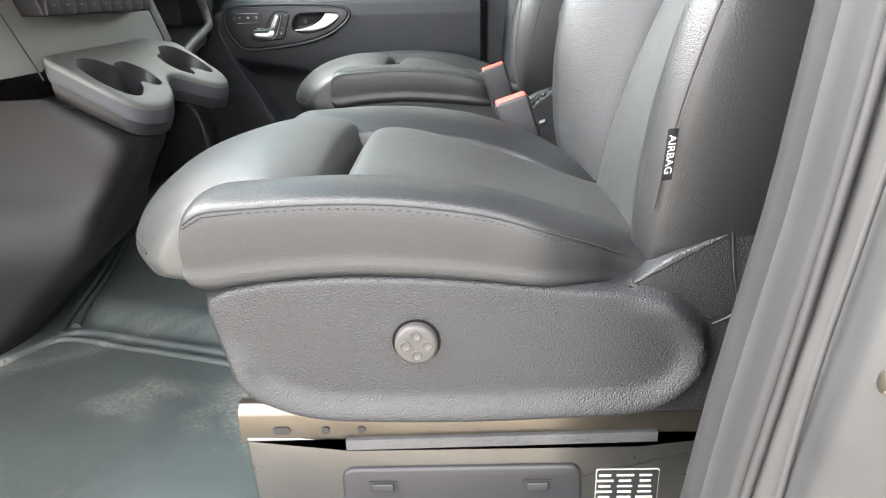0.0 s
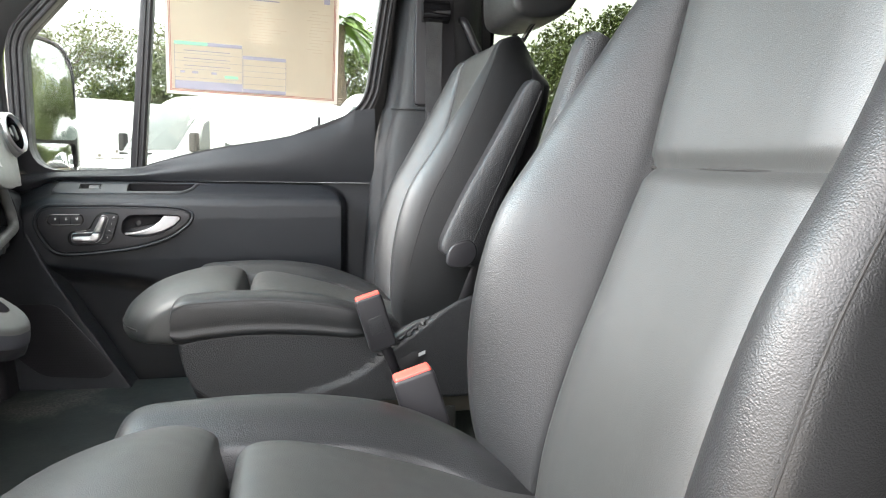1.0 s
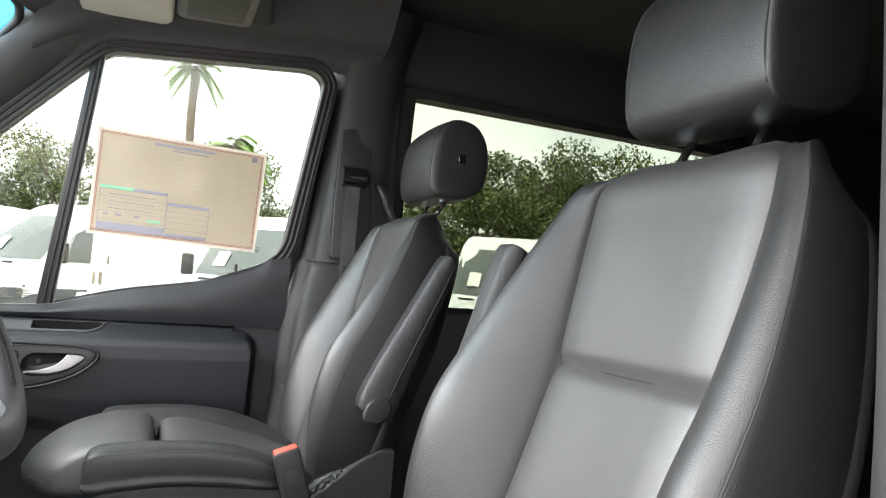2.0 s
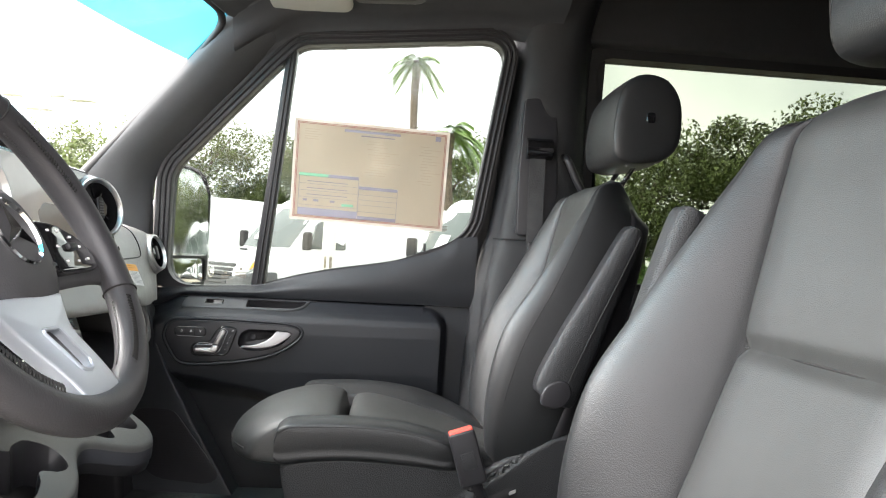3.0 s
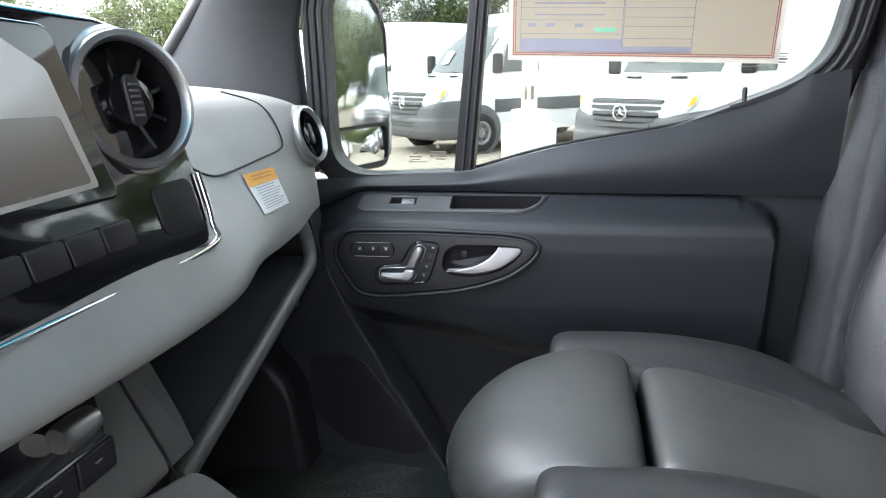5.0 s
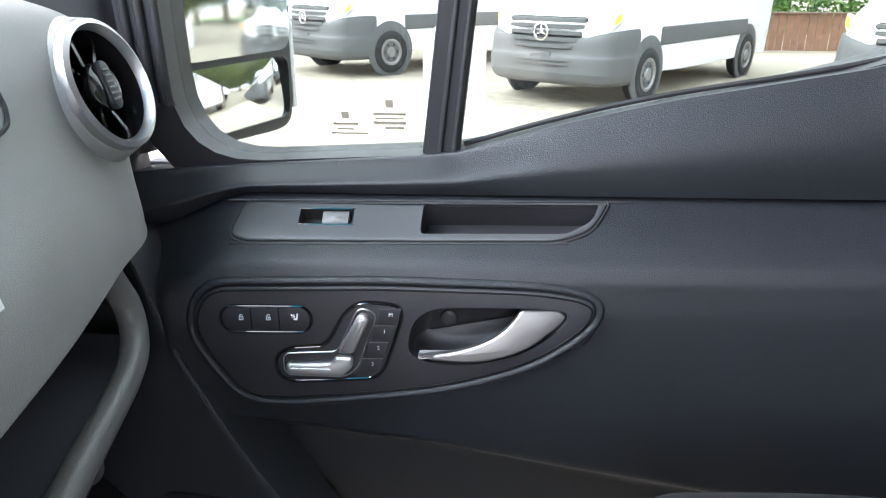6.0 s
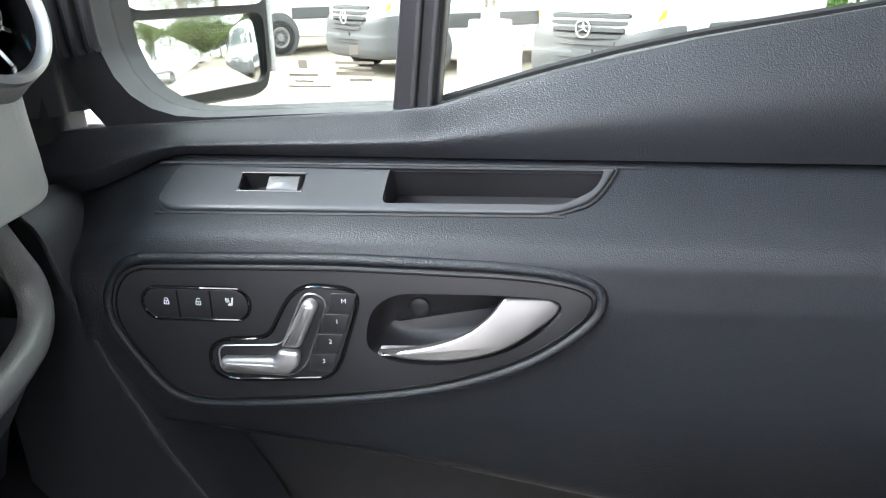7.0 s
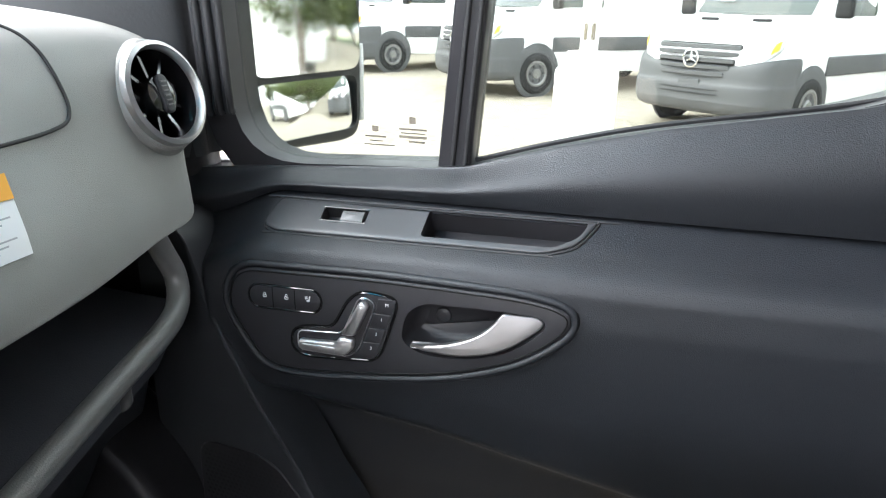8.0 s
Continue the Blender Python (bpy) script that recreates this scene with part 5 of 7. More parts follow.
for x, z, w, h in ((-0.244, 1.642, 0.175, 0.115), (-0.067, 1.642, 0.115, 0.095)):
    frames += [(x, z, w, 0.001), (x, z + h, w, 0.001), (x, z, 0.001, h), (x + w, z, 0.001, h)]
frames += [(-0.244, z, 0.175, 0.0008) for z in (1.735, 1.715, 1.695, 1.672)] + [(-0.067, z, 0.115, 0.0008) for z in (1.715, 1.700, 1.685, 1.665)]
frames += [(-0.23, 1.684, 0.012, 0.006), (-0.20, 1.684, 0.016, 0.006), (-0.15, 1.684, 0.014, 0.006)] + [(-0.22, z, 0.12, 0.002) for z in (1.742, 1.722, 1.703)]
bars("table_rule", "ink", frames)
# ---- pillars, header, visor, windscreen ----
bm = B()
secs = []
for z, xw, xd, yw in ((1.42, -1.05, -0.665, 2.26), (1.60, -0.900, -0.665, 2.24), (1.75, -0.772, -0.645, 2.225), (1.90, -0.642, -0.520, 2.215), (2.05, -0.515, -0.390, 2.205), (2.15, -0.435, -0.300, 2.195), (2.24, -0.37, -0.23, 2.15)):
    yd = pane_y(z) - 0.035
    secs.append([Vector(q) for q in ((xw, yw, z), (xw + 0.3 * (xd - xw), yw + 0.005, z), (xw + 0.65 * (xd - xw), yw + 0.35 * (yd - yw), z), (xd - 0.01, yd - 0.012, z), (xd, yd + 0.02, z), (xd - 0.03, yd + 0.06, z), (xw - 0.02, yd + 0.08, z), (xw - 0.03, yw + 0.03, z))])
loft(bm, secs, 48, 48, 0.0)
apil = solo("pillar_front", bm, "pillar", "dark grey windscreen pillar trim", "pillar", kind="structure")
bm = B()
slab(bm, rrect(0.014, 0.034, 0.003), lambda u, v, w: Vector((-0.452 + u * 0.8 + v * 0.6, 2.206 - w, 2.120 + v * 0.75 - u * 0.6)), 0.0, 0.004)
part("tape_tab", bm, "blue", apil, "small blue tape tab")
# header trim over the door
bm = B()
secs = []
for x, zt in ((-0.42, 2.045), (-0.32, 2.115), (-0.20, 2.165), (0.05, 2.190), (0.30, 2.215), (0.40, 2.210), (0.50, 2.21)):
    yb = pane_y(zt) - 0.030
    secs.append([Vector((x, y, z)) for y, z in ((yb + 0.03, zt - 0.004), (yb, zt), (yb - 0.010, zt + 0.016), (yb - 0.04, zt + 0.035), (yb - 0.10, zt + 0.055), (yb - 0.16, 2.33), (yb - 0.2, 2.43), (yb + 0.06, 2.43))])
loft(bm, secs, 44, 44, 0.0)
solo("header_far", bm, "headliner_grey", "dark moulded header trim above the door", "trim", kind="structure")
# headliner front and header over the windscreen
bm = B()
secs = []
for y, dx in ((0.45, -0.02), (0.9, -0.04), (1.4, -0.05), (1.9, -0.03), (2.15, 0.0), (2.22, 0.05)):
    secs.append([Vector((x + dx, y, z)) for x, z in ((-0.44, 2.165), (-0.41, 2.175), (-0.33, 2.215), (-0.10, 2.235), (0.12, 2.25), (0.15, 2.30), (0.15, 2.44), (-0.35, 2.44), (-0.45, 2.30))])
loft(bm, secs, 48, 30, 0.0)
solo("header_front", bm, "headliner_grey", "dark moulded header above the windscreen", "trim", kind="structure")
vis = thing("sun_visor", "pale grey cloth sun visor folded up, with a label", "sun visor", (-0.2, 2.0, 2.22))
bm = B()
slab(bm, rounded([(-0.325, 1.70), (-0.318, 2.205), (-0.115, 2.215), (-0.100, 2.185), (-0.100, 1.70)], 0.02, 5), lambda u, v, w: Vector((u, v, 2.198 + 0.05 * (u + 0.2) + w)), 0, 0.020, 0.009, 4)
vb = part("panel", bm, "visor", vis)
bm = B()
slab(bm, rrect(0.11, 0.055, 0.002, 2, -0.265, 2.045), lambda u, v, w: Vector((u, v, 2.1975 + 0.05 * (u + 0.2) - w)), 0, 0.001)
lb = part("label_sheet", bm, "white", vb, "white and yellow label")
bm = B()
slab(bm, rrect(0.10, 0.016, 0.001, 2, -0.265, 2.060), lambda u, v, w: Vector((u, v, 2.1963 + 0.05 * (u + 0.2) - w)), 0, 0.001)
part("yellow_band", bm, "orange", lb)
oc = thing("overhead_console", "black overhead console with open recess", "console", (0.0, 2.0, 2.25))
bm = B()
holed_out = rrect(0.19, 0.30, 0.03, 5, 0.0, 1.98)
slab(bm, holed_out, lambda u, v, w: Vector((u, v, 2.205 + 0.06 * u + w)), 0, 0.06, 0.01, 4)
part("body", bm, "satin", oc)
bm = B()
slab(bm, rrect(0.14, 0.20, 0.02, 5, 0.0, 2.0), lambda u, v, w: Vector((u, v, 2.2035 + 0.06 * u + w)), 0, 0.004, 0.001)
part("recess_cover", bm, "rubber", oc)
# windscreen with a blue shade band
ws = thing("windscreen", "sloping clear windscreen with blue shade band along the top", "windscreen", (-0.8, 1.4, 1.5), kind="structure")


def on_screen(u, v, w):
    """u across the van, v = height, w outward; the sheet bows forward in the middle."""
    bow = 0.16 * (1 - ((u - 1.39) / 0.85) ** 2)
    return Vector((-0.80 + (v - 1.72) * 0.86 - bow - w, u, v))


bm = B()
grid(bm, [[on_screen(0.52 + 1.72 * i / 24, 1.42 + 0.76 * j / 12, 0) for i in range(25)] for j in range(13)])
sc = part("pane", bm, "clear", ws)
sc.visible_shadow = False
bm = B()
grid(bm, [[on_screen(0.52 + 1.70 * i / 24, 2.04 + 0.135 * j / 4, 0.003) for i in range(25)] for j in range(5)])
sb = part("shade_band", bm, "shade_band", ws, "blue tinted band")
sb.visible_shadow = False
bm = B()
tube(bm, [on_screen(2.235, 1.45, -0.004), on_screen(2.232, 1.72, -0.004), on_screen(2.225, 1.95, -0.004), on_screen(2.21, 2.10, -0.004), on_screen(2.17, 2.155, -0.004), on_screen(2.05, 2.17, -0.004), on_screen(1.6, 2.17, -0.004)], 0.011, 8, 60)
part("edge_seal", bm, "rubber", ws)
for v in (1.955, 1.925, 1.895):
    bm = B()
    lathe(bm, ((0.003, 0), (0.0025, 0.002), (0.001, 0.0025)), lambda a, b, c: on_screen(2.225 + a, v + b, -0.014 - c), 8)
    part("seal_clip", bm, "white", ws)

# belt, guide, grab handle and cover seam on the far B-pillar
bm = B()
slab(bm, rounded([(0.405, 2.02), (0.500, 2.03), (0.515, 1.75), (0.500, 1.62), (0.400, 1.62), (0.398, 1.80)], 0.012, 4), lambda u, v, w: Vector((u, 2.288 - w, v)), -0.02, 0.004, 0.003)
sl = part("belt_slot_cover", bm, "satin", pil)
bm = B()
tube(bm, [(0.335, 2.302, 1.607), (0.40, 2.284, 1.607), (0.50, 2.282, 1.607), (0.615, 2.30, 1.607)], 0.0022, 6, 30)
part("cover_gap", bm, "rubber", pil)
belt = thing("seat_belt", "black seat belt with guide loop on the door pillar", "seat belt", (0.45, 2.26, 1.2))
bm = B()
grid(bm, [[(0.447 + 0.010 * (1.85 - z) + dx, y + dy, z) for dx, dy in ((-0.023, 0), (-0.023, -0.002), (0, -0.003), (0.023, -0.002), (0.023, 0))] for z, y in ((1.86, 2.262), (1.80, 2.270), (1.70, 2.272), (1.60, 2.266), (1.40, 2.26), (1.10, 2.27))])
part("strap", bm, "carpet", belt)
bm = B()
loft(bm, [[Vector((x, y, z)) for y, z in ((2.275, 1.845), (2.248, 1.850), (2.240, 1.872), (2.250, 1.895), (2.275, 1.90))] for x in (0.412, 0.418, 0.45, 0.482, 0.488)], 24, 20, 0.3)
part("guide_loop", bm, "gloss", belt)
bm = B()
slab(bm, rrect(0.05, 0.022, 0.004), lambda u, v, w: Vector((0.455 + u, 2.262 - w, 1.590 + v)), 0, 0.012, 0.003)
part("tongue_stop", bm, "satin", belt)
grab = thing("grab_handle", "black curved grab handle on the pillar", "handle", (0.56, 2.28, 1.65))
bm = B()
tube(bm, [(0.530, 2.30, 1.86), (0.535, 2.262, 1.845), (0.560, 2.255, 1.79), (0.590, 2.255, 1.735), (0.600, 2.257, 1.68), (0.600, 2.262, 1.60), (0.598, 2.30, 1.58)], 0.011, 12, 50)
part("bar", bm, "satin", grab)
# ---- dashboard ----
dash = thing("dashboard", "dark grey grained dashboard with round vents and open shelf", "dashboard", (-0.7, 1.4, FLOOR))
FASC = ((0.50, ((-0.500, 1.420), (-0.490, 1.432), (-0.505, 1.460), (-0.535, 1.510), (-0.580, 1.555), (-0.650, 1.590), (-0.78, 1.60), (-1.02, 1.58))),
        (0.90, ((-0.480, 1.420), (-0.470, 1.432), (-0.485, 1.460), (-0.520, 1.510), (-0.570, 1.555), (-0.640, 1.590), (-0.78, 1.605), (-1.06, 1.58))),
        (1.30, ((-0.455, 1.420), (-0.446, 1.432), (-0.468, 1.460), (-0.510, 1.510), (-0.560, 1.555), (-0.640, 1.592), (-0.78, 1.605), (-1.08, 1.58))),
        (1.60, ((-0.444, 1.417), (-0.436, 1.428), (-0.458, 1.457), (-0.506, 1.507), (-0.563, 1.555), (-0.645, 1.594), (-0.780, 1.607), (-1.080, 1.582))),
        (1.75, ((-0.475, 1.420), (-0.468, 1.431), (-0.485, 1.455), (-0.531, 1.503), (-0.581, 1.552), (-0.652, 1.594), (-0.780, 1.607), (-1.060, 1.582))),
        (1.90, ((-0.520, 1.398), (-0.513, 1.408), (-0.526, 1.440), (-0.561, 1.484), (-0.602, 1.538), (-0.658, 1.587), (-0.760, 1.607), (-1.040, 1.582))),
        (2.05, ((-0.556, 1.386), (-0.549, 1.395), (-0.560, 1.436), (-0.582, 1.483), (-0.609, 1.538), (-0.652, 1.582), (-0.750, 1.602), (-1.020, 1.582))),
        (2.17, ((-0.584, 1.386), (-0.578, 1.396), (-0.588, 1.440), (-0.600, 1.490), (-0.614, 1.545), (-0.646, 1.577), (-0.74, 1.592), (-1.00, 1.58))),
        (2.25, ((-0.602, 1.386), (-0.596, 1.397), (-0.600, 1.440), (-0.604, 1.490), (-0.614, 1.540), (-0.645, 1.568), (-0.74, 1.580), (-0.98, 1.57))),
        (2.30, ((-0.640, 1.400), (-0.635, 1.410), (-0.638, 1.440), (-0.640, 1.490), (-0.648, 1.530), (-0.670, 1.555), (-0.75, 1.565), (-0.96, 1.56))))
bm = B()
loft(bm, [[Vector((x, y, z)) for x, z in (*p, (p[-1][0], 1.45), (-0.80, 1.43), (p[0][0] - 0.06, p[0][1] + 0.012))] for y, p in FASC], 88, 72, 0.0)
# round opening behind the end vent
END_VENT, END_OUT, END_R = Vector((-0.602, 2.231, 1.512)), Vector((0.95, -0.06, 0.29)).normalized(), 0.0500


def off_axis(p):
    d = p - END_VENT
    w = d.dot(END_OUT)
    return (d - w * END_OUT).length if abs(w) < 0.07 else 9.0


near = [f for f in bm.faces if min([off_axis(v.co) for v in f.verts] + [off_axis(f.calc_center_median())]) < END_R * 1.3]
bmesh.ops.subdivide_edges(bm, edges=list({e for f in near for e in f.edges}), cuts=7, use_grid_fill=True)
bmesh.ops.delete(bm, geom=[f for f in bm.faces if off_axis(f.calc_center_median()) < END_R * 0.97], context="FACES")
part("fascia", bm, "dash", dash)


def fascia(y, f):
    """A point of the fascia's face at y; f from 0 (lower edge) to 1 (top)."""
    for (a, p), (b, q) in zip(FASC, FASC[1:]):
        if y <= b:
            k = (y - a) / (b - a)
            c = curve([((1 - k) * u[0] + k * v[0], (1 - k) * u[1] + k * v[1]) for u, v in zip(p, q)], 71)
            g = min(69.999, max(0.0, f * 70))
            i = int(g)
            x, z = c[i] + (c[i + 1] - c[i]) * (g - i)
            return Vector((x, y, z))


# lid line of the upper compartment, on the face
lid = [(1.735, 0.93), (1.736, 0.75), (1.738, 0.60), (1.752, 0.515), (1.772, 0.480), (1.80, 0.457), (1.86, 0.457), (2.004, 0.471), (2.09, 0.471), (2.115, 0.490), (2.118, 0.56), (2.116, 0.64), (2.105, 0.70), (2.07, 0.76)]
bm = B()
tube(bm, [fascia(y, f) + Vector((0.0006, 0, 0.0006)) for y, f in lid], 0.0015, 6, 120)
part("lid_gap", bm, "rubber", dash)


# warning label
def on_label(u, v, w):
    """u along the label, v down it, both 0 to 1."""
    y = (1.912 + 0.116 * u) * (1 - v) + (1.874 + 0.139 * u) * v
    g = (0.443 - 0.014 * u) * (1 - v) + (0.300 - 0.025 * u) * v
    return fascia(y, g) + w * Vector((0.83, 0, 0.55))


bm = B()
grid(bm, [[on_label(i / 8, j / 8, 0.0016) for i in range(9)] for j in range(9)])
wl_ = part("warning_label", bm, "white", dash, "white warning label with orange head")
bm = B()
grid(bm, [[on_label(i / 8, 0.30 * j / 4, 0.0024) for i in range(9)] for j in range(5)])
part("orange_head", bm, "orange", wl_)
for k in range(11):
    bm = B()
    a, b, v = (0.16, 0.84, 0.07 + 0.085 * k) if k < 2 else (0.12 + 0.03 * (k % 2), 0.92 - 0.07 * (k * 5 % 4), 0.29 + 0.064 * (k - 1))
    grid(bm, [[on_label(a + (b - a) * i / 6, vv, 0.0030) for i in range(7)] for vv in (v, v + 0.022)])
    part("text_bar", bm, "orange_ink" if k < 2 else "pale_ink", wl_)


def vent(c, out, r, name):
    """A round air vent: chrome ring, black well, radial vanes and a middle knob. out: where it faces."""
    n = Vector(out).normalized()
    u = Vector((0, 0, 1)).cross(n).normalized()
    v = n.cross(u)
    put = lambda a, b, w: Vector(c) + a * u + b * v + w * n
    o = thing(name, "round air vent with chrome ring and black vanes", "air vent", tuple(c), "air vents")
    bm = B()
    lathe_open(bm, ((r * 0.99, -0.03), (r * 1.02, 0.0), (r * 0.985, 0.010), (r * 0.90, 0.012), (r * 0.845, 0.006), (r * 0.83, -0.01)), put, 56)
    part("ring", bm, "chrome", o, "satin chrome ring")
    bm = B()
    lathe_open(bm, ((r * 1.00, 0.004), (r * 1.035, 0.003), (r * 1.09, -0.006), (r * 1.22, -0.022), (r * 1.45, -0.050)), put, 56)
    part("collar", bm, "dash", o, "dark grey moulded collar")
    bm = B()
    lathe_open(bm, ((r * 0.84, 0.004), (r * 0.80, -0.004), (r * 0.76, -0.03)), put, 48)
    lathe(bm, ((r * 0.77, -0.030), (r * 0.76, -0.032), (r * 0.1, -0.032)), put, 48)
    part("well", bm, "gloss", o)
    for i in range(9):
        a = 2 * math.pi * (i + 0.3) / 9
        bm = B()
        d, e = Vector((math.cos(a), math.sin(a))), Vector((-math.sin(a), math.cos(a)))
        rows = []
        for t in (0.26, 0.45, 0.62, 0.78):
            p = d * (r * t) + e * (r * 0.10 * (t - 0.26))
            rows.append([put(p.x + e.x * s * 0.0016, p.y + e.y * s * 0.0016, w) for s, w in ((-1, -0.024), (-1, -0.006), (1, -0.006), (1, -0.024))])
        grid(bm, rows, wrap_v=True, cap=True)
        part("vane", bm, "dark_chrome" if i % 3 == 1 else "gloss", o)
    bm = B()
    lathe(bm, ((r * 0.22, -0.030), (r * 0.26, -0.012), (r * 0.36, -0.006), (r * 0.38, 0.000), (r * 0.35, 0.0035), (r * 0.22, 0.0055), (r * 0.05, 0.006)), put, 36)
    kb = part("knob", bm, "gloss", o)
    bm = B()
    slab(bm, rrect(r * 0.26, r * 0.74, r * 0.12, 6), put, 0.003, 0.0085, 0.002, 3)
    ki = part("knob_insert", bm, "satin", kb)
    for i in range(6):
        bm = B()
        slab(bm, rrect(r * 0.16, r * 0.035, r * 0.01, 2, 0, r * (-0.22 + 0.088 * i)), put, 0.008, 0.0095, 0.0005)
        part("grip_rib", bm, "visor_grey", ki)
    return o


def lathe_open(bm, prof, put, m=32):
    grid(bm, [[put(r * math.cos(2 * math.pi * j / m), r * math.sin(2 * math.pi * j / m), w) for j in range(m)] for r, w in prof], wrap_v=True)


vent(END_VENT, END_OUT, END_R, "air_vent")

# screen housing with instruments, one long gloss panel
def on_panel(u, v, w):
    """Long panel behind the wheel: u across the van, v up, w towards the cabin."""
    return Vector((-0.470 - 0.26 * (v - 1.47) + w, u, v))


bm = B()
hous = rounded([(1.135, 1.475), (1.135, 1.62), (1.140, 1.668), (1.165, 1.692), (1.20, 1.690), (1.52, 1.668), (1.615, 1.664), (1.668, 1.628), (1.672, 1.510), (1.660, 1.464), (1.20, 1.464)], 0.014, 5)
slab(bm, hous, on_panel, -0.05, 0.0, 0.006, 3)
inst = part("screen_housing", bm, "gloss", dash, "gloss black screen panel")
bm = B()
slab(bm, rounded([(1.225, 1.532), (1.225, 1.672), (1.545, 1.655), (1.555, 1.528)], 0.010, 4), on_panel, -0.002, 0.004, 0.002)
scr = part("touch_screen", bm, "screen", inst)
bm = B()
slab(bm, rounded([(1.25, 1.545), (1.25, 1.666), (1.48, 1.654), (1.525, 1.625), (1.535, 1.540), (1.35, 1.536)], 0.004, 3), on_panel, 0.0042, 0.0055, 0.0004)
part("protective_film", bm, "film", scr, "protective film with the sky's reflection in its colour")
bm = B()
slab(bm, rounded([(1.385, 1.541), (1.385, 1.580), (1.41, 1.595), (1.520, 1.592), (1.528, 1.544)], 0.004, 3), on_panel, 0.0055, 0.0062, 0.0003)
part("film_patch", bm, "film_tan", scr)
bm = B()
tube(bm, [on_panel(1.22, 1.4645, 0.001), on_panel(1.45, 1.4645, 0.001), on_panel(1.648, 1.4645, 0.001), on_panel(1.667, 1.485, 0.001), on_panel(1.671, 1.53, 0.001)], 0.003, 8, 50)
part("chrome_edge", bm, "bright", inst)
vent((-0.497, 1.602, 1.598), (0.94, -0.30, 0.18), 0.056, "air_vent")
for k in range(5):
    bm = B()
    slab(bm, rrect(0.034, 0.020, 0.003, 3, 1.395 + 0.036 * k, 1.502), on_panel, -0.001, 0.004, 0.0015)
    part("stack_key", bm, "satin", inst)
bm = B()
slab(bm, rrect(0.058, 0.042, 0.010, 4, 1.625, 1.508), on_panel, -0.001, 0.0015, 0.001)
part("open_cubby", bm, "rubber", inst)
bm = B()
slab(bm, rounded([(1.148, 1.49), (1.148, 1.655), (1.165, 1.675), (1.212, 1.672), (1.212, 1.49)], 0.01), on_panel, 0.0, 0.003)
part("instrument_glass", bm, "screen", inst)
bm = B()
lathe_open(bm, ((0.070, 0.0), (0.074, 0.008), (0.066, 0.010), (0.062, 0.002)), lambda a, b, w: on_panel(1.245 + a * 0.9, 1.598 + b * 0.9, w + 0.004), 48)
part("dial_ring", bm, "chrome", inst)
bm = B()
loft(bm, [[Vector((x + dx, y, z)) for x, z in ((-0.66, 1.58), (-0.60, 1.640), (-0.53, 1.690), (-0.50, 1.692), (-0.508, 1.680), (-0.60, 1.605))] for y, dx in ((1.126, -0.03), (1.130, -0.016), (1.16, -0.012), (1.20, -0.020), (1.26, -0.045))], 24, 30, 0.2)
part("binnacle_hood", bm, "dash", dash)

# centre stack: switch bank and face down to the cup tray
def on_stack(u, v, w):
    """Face below the fascia: u across, v up, w towards the cabin."""
    return Vector((-0.490 - 0.25 * (v - 1.27) + w, u - 0.07, v + 0.012))


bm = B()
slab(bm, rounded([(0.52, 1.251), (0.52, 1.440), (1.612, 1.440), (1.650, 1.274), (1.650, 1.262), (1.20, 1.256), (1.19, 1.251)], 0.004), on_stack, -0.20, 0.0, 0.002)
# the fascia's plastic again, darkened in colour for the shade below it
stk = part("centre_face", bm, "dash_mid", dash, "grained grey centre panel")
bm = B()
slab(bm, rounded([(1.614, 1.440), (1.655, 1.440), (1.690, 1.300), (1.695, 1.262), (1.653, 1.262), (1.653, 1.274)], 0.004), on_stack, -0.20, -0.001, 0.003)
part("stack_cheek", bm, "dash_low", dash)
for gap in (((1.120, 1.44), (1.144, 1.36), (1.164, 1.30), (1.182, 1.24)), ((1.613, 1.44), (1.632, 1.355), (1.6515, 1.274), (1.6515, 1.24))):
    bm = B()
    tube(bm, [on_stack(u, v, 0.0002) for u, v in gap], 0.0013, 6, 24)
    part("panel_gap", bm, "rubber", stk)
bm = B()
slab(bm, rounded([(1.190, 1.352), (1.195, 1.402), (1.563, 1.402), (1.556, 1.352)], 0.006, 4), on_stack, -0.01, 0.043, 0.004)
bank = part("switch_bank", bm, "gloss", stk, "gloss black switch bank")
bm = B()
tube(bm, [on_stack(1.192, 1.354, 0.043), on_stack(1.37, 1.354, 0.043), on_stack(1.555, 1.354, 0.043)], 0.0016, 6, 20)
part("chrome_edge", bm, "bright", bank)
for u in (1.285, 1.525):
    bm = B()
    tube(bm, [on_stack(u - 0.017, 1.376, 0.050), on_stack(u - 0.010, 1.376, 0.050), on_stack(u + 0.010, 1.376, 0.050), on_stack(u + 0.017, 1.376, 0.050)], [0.009, 0.0105, 0.0105, 0.009], 16, 12)
    part("temperature_roller", bm, "chrome", bank, "chrome roller switch")
    for dv in (0.018, -0.015):
        bm = B()
        slab(bm, rrect(0.006, 0.002, 0.0004, 1, u, 1.376 + dv), on_stack, 0.043, 0.0435)
        part("symbol", bm, "faint_white", bank)
bm = B()
slab(bm, rounded([(1.200, 1.326), (1.195, 1.352), (1.560, 1.352), (1.566, 1.326)], 0.005, 4), on_stack, -0.01, 0.034, 0.003)
part("switch_base", bm, "satin", bank)
